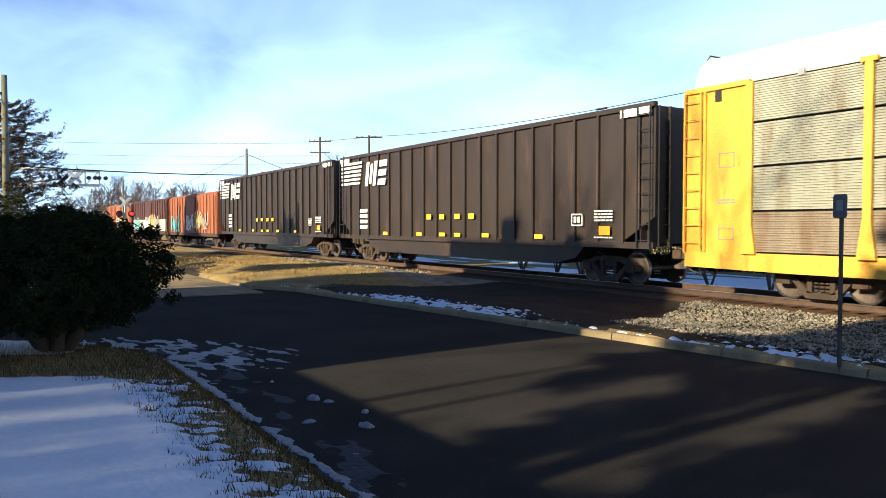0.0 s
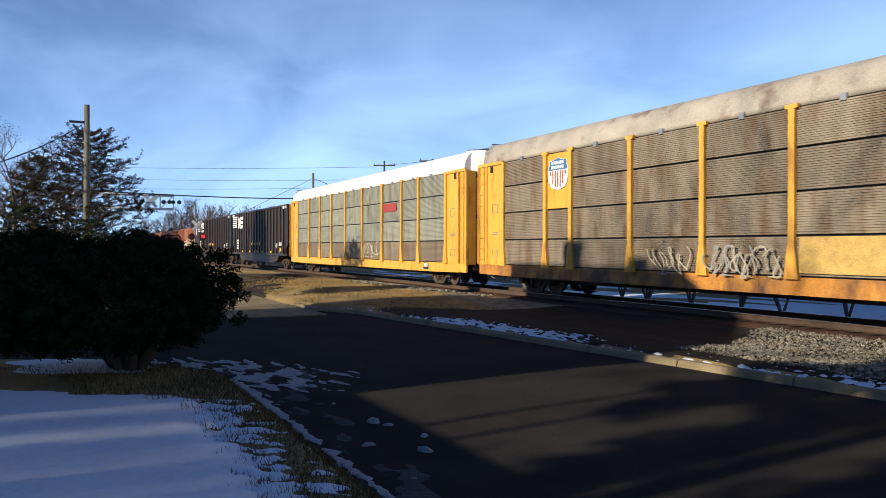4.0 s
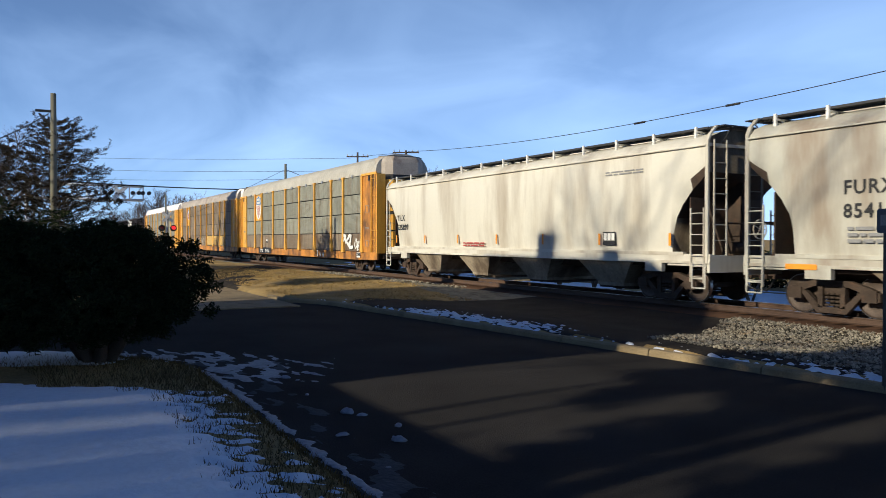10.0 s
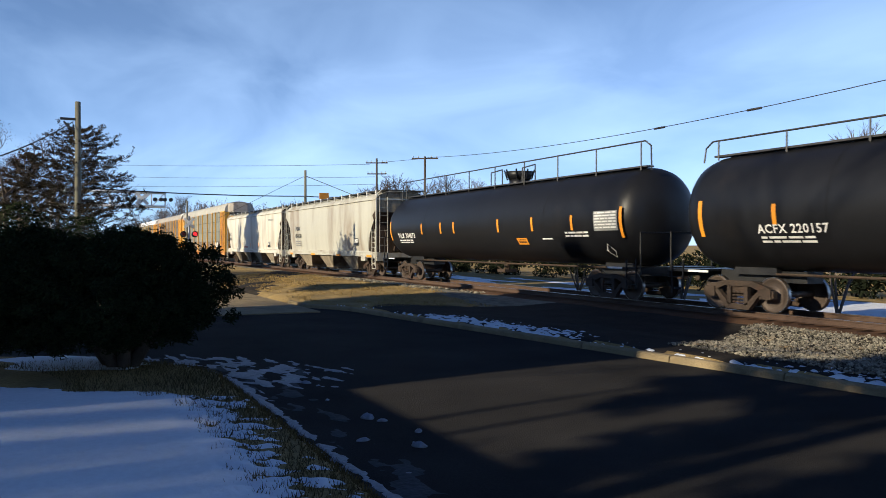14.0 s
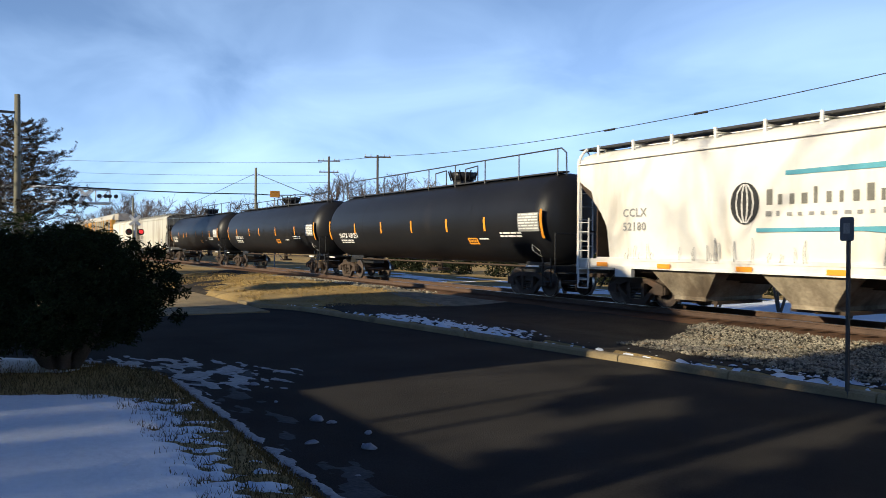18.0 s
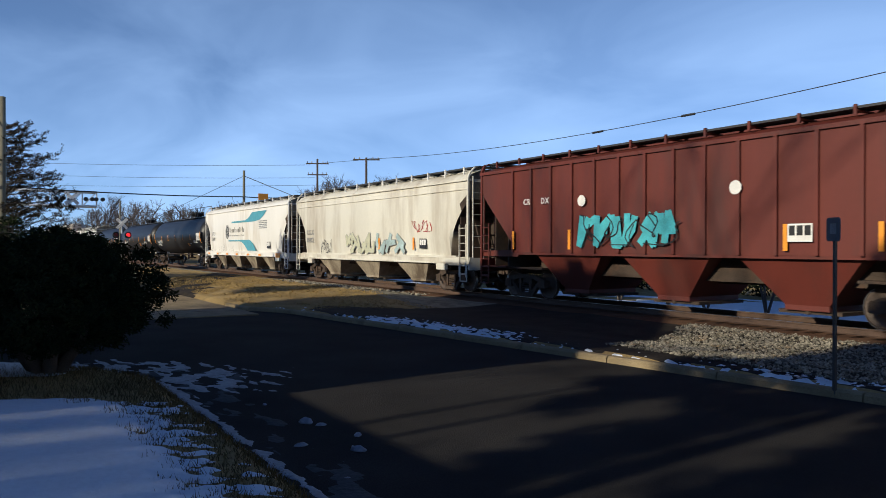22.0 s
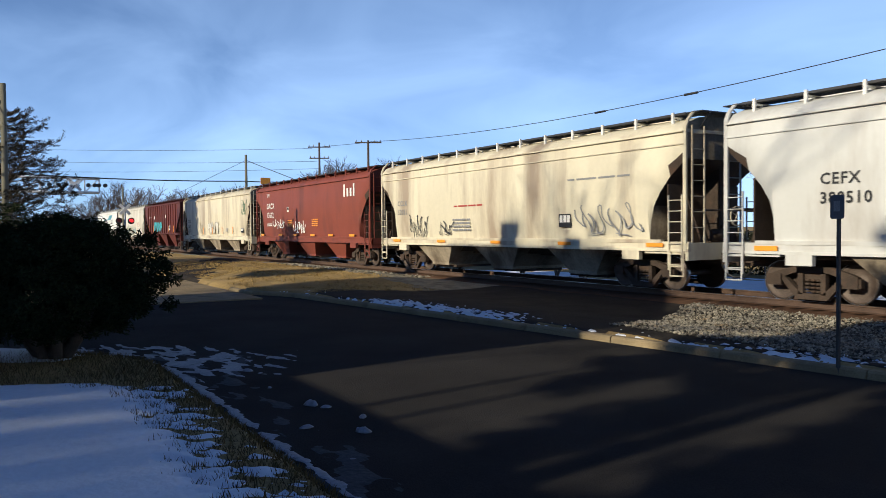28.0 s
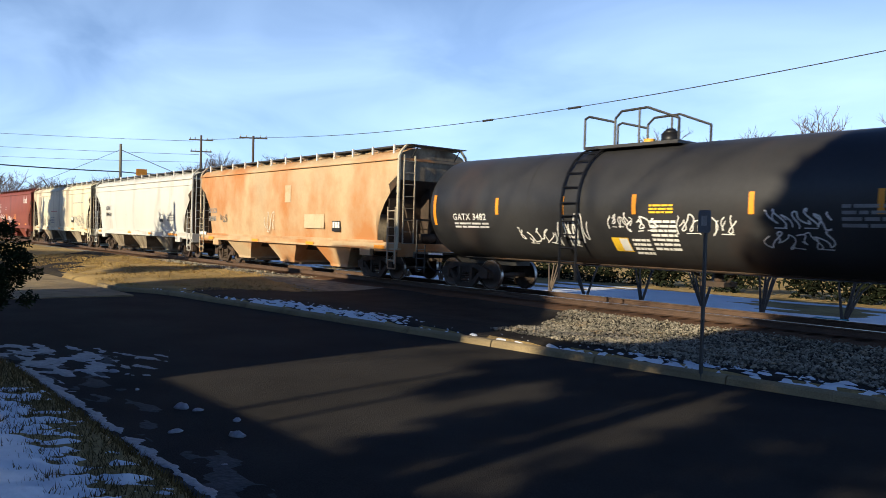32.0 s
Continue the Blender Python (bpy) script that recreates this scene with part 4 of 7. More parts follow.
    br.box(-0.035, 0.035, -W + 0.22, -W + 0.275, eave + 0.2, top + 0.1)
    br.prism([(-0.02, top - 0.02), (0.02, top - 0.02), (0.02, eave + 0.3), (-0.02, eave + 0.3)], -W + 0.5, -W + 0.55)
    br.box(-0.04, 0.04, -W + 0.24, -W + 0.9, top - 0.05, top - 0.012)
    bd = br.data("walk_bracket", M[walkway] if walkway != "galv" else M["white"])
    for i in range(13):
        part("walk_bracket", bd, None, car, at=Matrix.Translation((-h + 0.7 + (2 * h - 1.4) * i / 12, 0, 0)))
    n = 6 if style == "curved" else 8
    for i in range(n):
        c = -h + 1.4 + (2 * h - 2.8) * (i + 0.5) / n
        me = Mesh()
        me.box(c - (h / n) * 0.9, c + (h / n) * 0.9, -0.5, 0.5, top - 0.02, top + 0.11)
        me.box(c - (h / n) * 0.86, c + (h / n) * 0.86, -0.44, 0.44, top + 0.1, top + 0.14)
        me.box(c - 0.05, c + 0.05, -0.42, 0.42, top + 0.14, top + 0.2)
        part("roof_hatch", me, body, car)
    # ends: corner posts, platforms, ladders, braces
    for s in (-1, 1):
        me = Mesh()
        x = s * (h - 0.05)
        rings = [[(x + s * dx, y + dy, z) for dx, dy in ((-0.1, -0.03), (0.0, -0.03), (0.0, 0.03), (-0.1, 0.03))]
                 for y, z in ((-W + 0.02, sill0), (-W + 0.02, eave + 0.1), (-W + 0.12, eave + 0.3), (-W + 0.36, top + 0.08))]
        me.loft(rings, smooth=False)
        part("corner_post", me, pm_, car)
        me = Mesh()
        me.loft([[(px_, -py_, pz_) for px_, py_, pz_ in r] for r in rings], smooth=False)
        part("corner_post", me, pm_, car)
        me = Mesh()
        me.box(min(s * (h - 0.14), s * (h - 0.09)), max(s * (h - 0.14), s * (h - 0.09)), -W + 0.05, W - 0.05, eave - 0.02, eave + 0.06)
        part("end_lip", me, body, car)
        ladder(car, s * (h - 0.38), -W - 0.03, sill0 - 0.5, 2.55, 0.44, pm_, 7)
        ladder(car, s * (h - 0.38), W + 0.03, sill0 - 0.5, 2.55, 0.44, pm_, 7, out=1)
        ladder(car, s * (h - 0.02), -W + 0.42, sill0, eave + 0.15, 0.46, pm_, 8, along="y")
        me = Mesh()
        me.box(min(s * (h - 1.5), s * h), max(s * (h - 1.5), s * h), -W + 0.05, W - 0.05, 1.02, 1.07)
        me.box(min(s * (h - 0.1), s * h), max(s * (h - 0.1), s * h), -W + 0.02, W - 0.02, 0.86, 1.3)
        part("end_platform", me, sm, car)
        # webs enlarged and a plate added, all dark, for the shade in the openings
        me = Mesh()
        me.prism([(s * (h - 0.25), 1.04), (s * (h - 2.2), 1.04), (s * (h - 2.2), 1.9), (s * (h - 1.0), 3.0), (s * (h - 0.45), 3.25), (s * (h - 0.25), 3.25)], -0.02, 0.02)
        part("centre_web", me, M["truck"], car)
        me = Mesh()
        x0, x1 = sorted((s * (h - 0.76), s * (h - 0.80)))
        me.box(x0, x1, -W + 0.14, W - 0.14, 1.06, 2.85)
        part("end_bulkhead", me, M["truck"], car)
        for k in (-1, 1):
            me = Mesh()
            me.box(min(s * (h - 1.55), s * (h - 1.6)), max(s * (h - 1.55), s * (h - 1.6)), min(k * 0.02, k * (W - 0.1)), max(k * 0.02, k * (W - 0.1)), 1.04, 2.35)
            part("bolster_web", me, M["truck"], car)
        me = Mesh()
        for y in (-0.75, 0.75):
            me.tube((s * (h - 0.12), y, 1.05), (s * (h - 0.75), y, 2.6), 0.035, n=5)
        me.tube((s * (h - 0.06), -W + 0.05, 2.15), (s * (h - 0.06), W - 0.05, 2.15), 0.025, n=5)
        part("end_brace", me, M["truck"], car)
        me = Mesh()
        if s > 0:
            me.tube((h - 0.35, -0.35, 1.5), (h - 0.35, 0.25, 1.5), 0.17, n=8)
            me.box(h - 0.6, h - 0.3, 0.35, 0.75, 1.3, 1.75)
            part("brake_gear", me, M["truck"], car)
            me = Mesh()
            n = 14
            rr = [(h + 0.02, 0.35 + 0.26 * math.cos(2 * math.pi * i / n), 2.0 + 0.26 * math.sin(2 * math.pi * i / n)) for i in range(n + 1)]
            me.pipe(rr, 0.02, n=4)
            for k in range(4):
                me.tube((h + 0.02, 0.35, 2.0), rr[k * 3], 0.012, n=4)
            part("brake_wheel", me, sm, car)
        st_ = Mesh()
        st_.pipe([(s * (h - 0.12), -W - 0.02, sill0), (s * (h - 0.12), -W - 0.02, 0.45), (s * (h - 0.56), -W - 0.02, 0.45), (s * (h - 0.56), -W - 0.02, sill0)], 0.022)
        st_.tube((s * (h - 0.12), -W - 0.02, 0.7), (s * (h - 0.56), -W - 0.02, 0.7), 0.02, n=5)
        part("sill_step", st_, sm, car)
        if style == "curved":
            for k in (-1, 1):
                me = Mesh()
                y0, y1 = sorted((k * (W - 0.005), k * (W - 0.14)))
                me.box(s * (h - 2.0) - 0.32, s * (h - 2.0) + 0.32, y0, y1, 0.84, sill0 + 0.03)
                part("jack_pad", me, sm, car)
        me = Mesh()
        x0, x1 = sorted((s * (h - 0.42), s * (h + 0.22)))
        for k in range(5):
            me.box(x0 + 0.13 * k, x0 + 0.13 * k + 0.10, -W + 0.3, W - 0.3, top + 0.035, top + 0.065)
        for y in (-0.95, 0.95):
            me.tube((s * (h - 0.12), y, top - 0.35), (s * (h + 0.2), y, top + 0.035), 0.02, n=4)
            me.box(x0, x1, y - 0.02, y + 0.02, top + 0.0, top + 0.035)
        part("crossover_walk", me, M["dark_steel"], car)
        add_truck(car, s * (h - 2.0))
    add_couplers(car, h - 0.05, M["truck"])
    return car, h


def stencil_box(car, x, z, w=0.55, hgt=0.4, mat="black", y=None):
    decal(car, quad(w, hgt), M[mat], x, z, "stencil_box", y=y)
    inv = "white" if mat == "black" else "black"
    me = Mesh()
    for k in range(3):
        me.box(w * (0.08 + 0.31 * k), w * (0.32 + 0.31 * k), -0.003, 0, hgt * 0.35, hgt * 0.9)
    decal(car, me, M[inv], x, z, "stencil", y=(-(SIDE + 0.018) if y is None else y - 0.006))


def orange_marks(car, h, z, n=6, w=0.4, hh=0.12, mat="orange", up=False):
    for i in range(n):
        x = -h + 1.2 + (2 * h - 2.6) * i / (n - 1)
        decal(car, quad(hh, w) if up else quad(w, hh), M[mat], x, z, "reflector", y=-SIDE - 0.02)


# ---------------------------------------------------------------- tank cars
def tank(s0, s1, label, mark, digits, marks, full_rail=True, R=1.56, zc=2.62, base=None, text=(1.9, 2.05, 0.32), stripe=(2.22, 0.5), coat="tank", rail=0.78):
    """marks: places from the front of the car: stripes, placard, bars, panel, diamond."""
    car, h = car_empty("tank_car", label, "tank car", s0, s1)
    hb = h - 0.25
    base = (s0 if base is None else base) - s0
    n = 40
    prof = [(-hb, 0.15), (-hb + 0.03, 0.5), (-hb + 0.14, 0.9), (-hb + 0.33, 1.25), (-hb + 0.55, 1.46), (-hb + 0.8, R - 0.02), (-hb + 0.95, R)]
    prof = prof + [(0, R)] + [(-x, r) for x, r in reversed(prof)]
    me = Mesh()
    me.loft([[(x, r * math.cos(2 * math.pi * i / n), zc + r * math.sin(2 * math.pi * i / n)) for i in range(n)] for x, r in prof])
    part("tank_shell", me, M[coat], car)
    for x in (-hb * 0.5, 0.02, hb * 0.5):
        me = Mesh()
        me.loft([[(x + dx, (R + 0.006) * math.cos(2 * math.pi * i / n), zc + (R + 0.006) * math.sin(2 * math.pi * i / n)) for i in range(n)] for dx in (-0.03, 0.03)], caps=False)
        part("weld_band", me, M[coat], car)

    def sign(mesh, mat, x, z, name="stencil", lift=0.012):
        """Lay a flat sign onto the round side; x from the front of the car."""
        md = mesh.data(name, mat, fix=False) if isinstance(mesh, Mesh) else mesh
        for v in md.vertices:
            zz = v.co.z + z - zc
            v.co.y = v.co.y - math.sqrt(max(R * R - zz * zz, 0.01)) - lift
            v.co.z += z
        return part(name, md, None, car, at=Matrix.Translation((x + base - h, 0, 0)))

    def plate(w, hgt, lean=0.0):
        m2 = Mesh()
        for k in range(6):
            z0, z1 = hgt * k / 6, hgt * (k + 1) / 6
            m2.face([(lean * z0, 0, z0), (w + lean * z0, 0, z0), (w + lean * z1, 0, z1), (lean * z1, 0, z1)])
        return m2

    for x in marks["stripes"]:
        sign(plate(0.12, stripe[1]), M["orange"], x - 0.06, stripe[0], "reflector")
    # taller strips where the heads begin
    for x in marks["ends"]:
        sign(plate(0.13, 0.95), M["orange"], x - 0.06, 1.95, "reflector")
    sign(letters(mark + " " + digits, text[2], M["white"]), None, text[0], text[1], "lettering")
    sign(bars(2, 1.5, 0.2), M["white"], text[0] + 0.05, text[1] - 0.28)
    for s in (-1, 1):
        me = Mesh()
        me.box(min(s * (h - 3.6), s * (h - 0.1)), max(s * (h - 3.6), s * (h - 0.1)), -0.3, 0.3, 0.76, 1.05)
        me.prism([(s * (h - 2.9), 0.95), (s * (h - 1.5), 0.95), (s * (h - 1.7), 1.75), (s * (h - 2.7), 1.75)], -0.5, 0.5)
        part("saddle", me, M["black"], car)
        me = Mesh()
        me.box(min(s * (h - 0.9), s * (h - 0.05)), max(s * (h - 0.9), s * (h - 0.05)), -1.5, 1.5, 1.0, 1.06)
        me.box(min(s * (h - 0.1), s * (h - 0.02)), max(s * (h - 0.1), s * (h - 0.02)), -1.5, 1.5, 0.85, 1.06)
        part("end_platform", me, M[coat], car)
        me = Mesh()
        for y in (-1.45, 1.45):
            me.tube((s * (h - 0.12), y, 1.05), (s * (h - 0.12), y, 2.1), 0.025, n=5)
        me.pipe([(s * (h - 0.12), -1.45, 2.1), (s * (h - 0.12), 1.45, 2.1)], 0.025)
        part("end_handrail", me, M[coat], car)
        ladder(car, s * (h - 0.45), -1.52, 0.4, 1.3, 0.42, M[coat], 3)
        me = Mesh()
        me.box(s * (h - 1.2) - 0.35, s * (h - 1.2) + 0.35, -1.53, -1.515, 1.0, 1.06)
        part("white_edge", me, M["white"], car)
        add_truck(car, s * (h - 2.1))
    add_couplers(car, h - 0.40, M["truck"])
    me = Mesh()
    me.tube((-hb + 2.6, -0.5, 0.98), (hb - 2.6, -0.5, 0.98), 0.035, n=5)
    me.tube((0, 0, zc - R + 0.05), (0, 0, 0.62), 0.12, n=8)
    me.box(-0.3, 0.3, -0.3, 0.3, 0.6, 0.72)
    for s in (-1, 1):
        me.tube((s * 0.25, -0.1, 0.68), (s * 0.7, -0.3, 1.05), 0.03, n=5)
    part("bottom_outlet", me, M["truck"], car)
    zt = zc + R
    if full_rail:
        me = Mesh()
        me.box(-hb + 0.6, hb - 0.6, -0.55, -0.25, zt - 0.02, zt + 0.03)
        part("walkway", me, M["dark_steel"], car)
        me = Mesh()
        me.pipe([(-hb + 0.3, -0.62, zt - 0.15), (-hb + 0.35, -0.6, zt + rail - 0.18), (-hb + 0.6, -0.6, zt + rail), (hb - 0.6, -0.6, zt + rail), (hb - 0.35, -0.6, zt + rail - 0.18), (hb - 0.3, -0.62, zt - 0.15)], 0.026)
        part("handrail", me, M["dark_steel"], car)
        pm = Mesh()
        pm.tube((0, -0.6, zt - 0.12), (0, -0.6, zt + rail), 0.026, n=5)
        pd = pm.data("handrail_post", M["dark_steel"])
        for i in range(9):
            part("handrail_post", pd, None, car, at=Matrix.Translation((-hb + 0.8 + (2 * hb - 1.6) * i / 8, 0, 0)))
        xm = marks["manway"] + base - h
        me = Mesh()
        me.tube((xm, 0, zt - 0.1), (xm, 0, zt + 0.2), 0.42, n=16)
        me.tube((xm, 0, zt + 0.2), (xm, 0, zt + 0.52), 0.44, 0.60, n=16)
        for k in range(8):
            a = k * math.pi / 4
            me.tube((xm + 0.5 * math.cos(a), 0.5 * math.sin(a), zt + 0.2), (xm + 0.62 * math.cos(a), 0.62 * math.sin(a), zt + 0.6), 0.03, n=4)
        part("manway", me, M[coat], car)
        for s in (-1, 1):
            me = Mesh()
            c = xm + s * 1.2
            me.pipe([(c - 0.45, -0.35, zt), (c - 0.45, -0.35, zt + 0.6), (c + 0.45, -0.35, zt + 0.66), (c + 0.45, -0.35, zt)], 0.026)
            part("grab_rail", me, M["dark_steel"], car)
        xp, xb, xn, xd = marks["placard"], marks["bars"], marks["panel"], marks["diamond"]
        sign(plate(0.66, 0.24, -0.12), M["orange"], xp, 1.74, "placard")
        sign(bars(3, 0.52, 0.15), M["black"], xp + 0.06, 1.78, lift=0.018)
        sign(bars(2, 1.25, 0.22), M["white"], xb, 1.95)
        sign(plate(0.6, 0.05), M["white"], xb - 1.4, 1.92, "white_line")
        sign(plate(1.15, 0.62), M["graf_grey"], xn, 2.18, "data_panel")
        sign(bars(6, 1.05, 0.56, 0.5), M["white"], xn + 0.05, 2.21, lift=0.018)
        dm = Mesh()
        dm.face([(0, 0, -0.22), (0.22, 0, 0), (0, 0, 0.22), (-0.22, 0, 0)])
        sign(dm, M["white"], xd, 1.55, "diamond_placard")
        sign(bars(2, 0.2, 0.14), M["black"], xd - 0.1, 1.48, lift=0.018)
    return car, h, sign, plate


def blocks(count, width, height, seed=0):
    """A word drawn as plain blocks."""
    rnd = random.Random(seed)
    me = Mesh()
    step = width / count
    for k in range(count):
        hh = height * (1.0 if rnd.random() < 0.25 or k == 0 else 0.66)
        w = step * rnd.uniform(0.3, 0.55)
        x = k * step
        me.face([(x, 0, 0), (x + w, 0, 0), (x + w, 0, hh), (x, 0, hh)])
    return me


def drips(width, height, count, w, seed):
    """Thin runs of dirt or paint hanging from a seam."""
    rnd = random.Random(seed)
    me = Mesh()
    for k in range(count):
        x, hh = rnd.uniform(0, width), height * rnd.uniform(0.25, 1.0)
        ribbon(me, [(x, 0), (x + rnd.uniform(-0.04, 0.04), hh * 0.5), (x + rnd.uniform(-0.05, 0.05), hh)], w * rnd.uniform(0.6, 1.3))
    return me


# ---------------------------------------------------------------- ground
def kerb_y(x):
    if x > -20.5:
        return 10.42 + 0.112 * x
    t = min(1.0, (-20.5 - x) / 3.0)
    return 8.124 - 1.0 * t * t - max(0.0, -23.5 - x) * 0.012


def near_y(x):
    if x > -11.2:
        return 2.33
    t = min(1.0, (-11.2 - x) / 4.0)
    return 2.33 - 3.6 * t * t


def smooth(a, b, t):
    t = min(1.0, max(0.0, (t - a) / (b - a)))
    return t * t * (3 - 2 * t)


def ground_z(x, y):
    """Lawn, road bed, verge, ballast shoulder, track bed and the land beyond."""
    ky, ny = kerb_y(x), near_y(x)
    if y < ny:
        return -0.06 + 0.17 * smooth(ny, ny - 0.25, y) + 0.12 * smooth(ny - 0.2, ny - 6, y)
    if y < ky:
        return -0.06
    z = -0.06 + 0.20 * smooth(ky, ky + 0.2, y)
    mound = 0.22 * smooth(-22, -27, x) * smooth(ky, ky + 3, y) * smooth(15.2, 12.5, y)
    z += mound - 0.16 * smooth(ky + 1.2, 12.6, y) * smooth(-25, -20, x)
    z += (0.05 - z) * smooth(13.6, 15.3, y)
    if y > 18.5:
        z = 0.05 - 0.35 * smooth(18.6, 20.5, y)
    return z


def axis(points):
    out = []
    for a, b, step in points:
        out += list(np.arange(a, b, step))
    return out + [points[-1][1]]


GX = axis([(-2600, -400, 200), (-400, -80, 16), (-80, -30, 1.0), (-30, 4, 0.25), (4, 40, 2), (40, 400, 24), (400, 2600, 220)])
GY = axis([(-2600, -200, 200), (-200, -14, 12), (-14, -4, 0.8), (-4, 1.6, 0.4), (1.6, 2.6, 0.1), (2.6, 6, 0.5), (6, 16, 0.2), (16, 22, 0.4), (22, 80, 4), (80, 400, 30), (400, 3000, 200)])
gm = Mesh()
for x in GX:
    for y in GY:
        near = -40 < x < 6 and -8 < y < 22
        gm.v.append((x, y, ground_z(x, y) + (0.02 * noise.noise((x * 0.7, y * 0.7, 0)) if near and (y < near_y(x) - 0.3 or y > kerb_y(x) + 0.4) else 0)))
nx, ny_ = len(GX), len(GY)
for i in range(nx - 1):
    for j in range(ny_ - 1):
        a = i * ny_ + j
        gm.f.append((a, a + ny_, a + ny_ + 1, a + 1))
        gm.s.append(True)
M["earth"] = material("winter_earth_and_turf", (0.35, 0.25, 0.105), 0.95, spec=0.1, vary=0.35, scale=0.9, fine=25, bump=0.9, dark=(0.20, 0.15, 0.075), cover=0.36)
M["dark_ground"] = material("dark_verge_ground", (0.036, 0.031, 0.026), 0.95, spec=0.1, vary=0.4, scale=1.2, fine=30, bump=0.9, dark=(0.06, 0.048, 0.032), cover=0.3)
g_data = gm.data("ground", [M["earth"], M["dark_ground"], M["gravel"]], fix=False)
for f in g_data.polygons:
    # the verge along the track, past the grass bank, is coloured dark
    cx, cy = f.center.x, f.center.y
    if cx > -21.5 + 1.2 * noise.noise((cy * 0.8, 0, 4)) and kerb_y(cx) + 0.2 < cy < 19.5:
        f.material_index = 1
    if cx <= -21 and cy > 12.4 + 0.7 * noise.noise((cx * 0.5, 0, 2)) and cy < 19.5:
        f.material_index = 2 if cy < 15.2 else 1
for f in g_data.polygons:
    # a dark worn drive crosses the bank towards the track
    cx, cy = f.center.x, f.center.y
    if -47 < cx < -26.5 and 6.4 < cy < 14.2 and abs(cy - (6.0 + (-29.5 - cx) * 0.43)) < 1.15 + 0.5 * noise.noise((cx * 0.4, cy, 6)):
        f.material_index = 1
thing("ground", g_data, None, "dormant tan grass and earth on flat land", "ground", "structure", fix=False)

# road: one strip of asphalt between the two edges
rm = Mesh()
RX = axis([(-160, -40, 10), (-40, -24, 1), (-24, -8, 0.25), (-8, 60, 4)])
for x in RX:
    for k in range(9):
        y0, y1 = near_y(x) - 0.03, kerb_y(x) + 0.02
        t = k / 8
        rm.v.append((x, y0 + (y1 - y0) * t, 0.035 * (1 - (2 * t - 1) ** 2) - 0.012))
for i in range(len(RX) - 1):
    for j in range(8):
        a = i * 9 + j
        rm.f.append((a, a + 9, a + 10, a + 1))
        rm.s.append(True)
thing("road", rm, M["asphalt"], "worn dark grey asphalt street with darker patches", "road", "structure", fix=False)

# kerb stones along the far edge, joints between
kerb = empty("kerb", "pale weathered concrete kerb beside the street", "kerb")
tagged(kerb, kind="structure")


def kerb_stone(x0, x1):
    me = Mesh()
    n = 4
    rings = []
    for i in range(n + 1):
        x = x0 + 0.012 + (x1 - x0 - 0.024) * i / n
        y = kerb_y(x)
        rings.append([(x, y, -0.1), (x, y + 0.02, 0.075), (x, y + 0.05, 0.105), (x, y + 0.155, 0.11), (x, y + 0.17, -0.1)])
    me.loft(rings, smooth=False)
    return me


kx = 26.0
while kx > -21.0:
    part("kerb_stone", kerb_stone(kx - 2.1, kx), M["concrete"], kerb)
    kx -= 2.1
for a in range(3):
    part("kerb_stone", kerb_stone(kx - 1.0, kx), M["concrete"], kerb)
    kx -= 1.0

# track: rails on ties in ballast
bm_ = Mesh()
bm_.loft([[(x, y, z) for y, z in ((14.55, -0.12), (15.25, 0.07), (15.6, 0.11), (18.3, 0.11), (18.7, 0.07), (19.8, -0.3))] for x in axis([(-620, -60, 40), (-60, 10, 2), (10, 500, 40)])], closed=False, caps=False)
thing("track_bed", bm_, M["ballast_rust"], "rust-stained ballast bed under the track", "track bed", "structure", fix=False)
track = empty("railway_track", "single rusty railway track on timber ties", "railway track")
tagged(track, kind="structure")
for y in (TRACK_Y - 0.755, TRACK_Y + 0.755):
    me = Mesh()
    prof = [(-0.07, 0.10), (-0.07, 0.115), (-0.012, 0.13), (-0.012, 0.225), (-0.036, 0.235), (-0.036, 0.265), (0.036, 0.265), (0.036, 0.235), (0.012, 0.225), (0.012, 0.13), (0.07, 0.115), (0.07, 0.10)]
    me.loft([[(x, y + a, b) for a, b in prof] for x in (-620, -60, 10, 500)], smooth=False)
    rail = part("rail", me, M["rail"], track)
    me = Mesh()
    me.box(-620, 500, y - 0.03, y + 0.03, 0.266, 0.27)
    part("rail_head", me, M["rail_top"], rail)
tm = Mesh()
tm.box(-0.11, 0.11, -1.3, 1.3, -0.06, 0.09)
tie = tm.data("tie", M["tie"])
trnd = random.Random(5)
for i in range(110):
    part("tie", tie, None, track, at=Matrix.Translation((-46 + i * 0.5, TRACK_Y + trnd.uniform(-0.04, 0.04), 0.02)) @ Matrix.Rotation(trnd.uniform(-0.02, 0.02), 4, "Z"))
far_ties = Mesh()
for i in range(520):
    x = -46.5 - i * 0.5 if i < 400 else 9.5 + (i - 400) * 0.5
    far_ties.box(x - 0.11, x + 0.11, TRACK_Y - 1.3, TRACK_Y + 1.3, -0.04, 0.11)
tagged(part("ties", far_ties, M["tie"], track, fix=False), kind="stuff")

# loose ballast stones on the verge between kerb and track
st = Mesh()
srnd = random.Random(11)
OCT = ((1, 0, 0), (-1, 0, 0), (0, 1, 0), (0, -1, 0), (0, 0, 1), (0, 0, -1))
OF = ((0, 2, 4), (2, 1, 4), (1, 3, 4), (3, 0, 4), (2, 0, 5), (1, 2, 5), (3, 1, 5), (0, 3, 5))


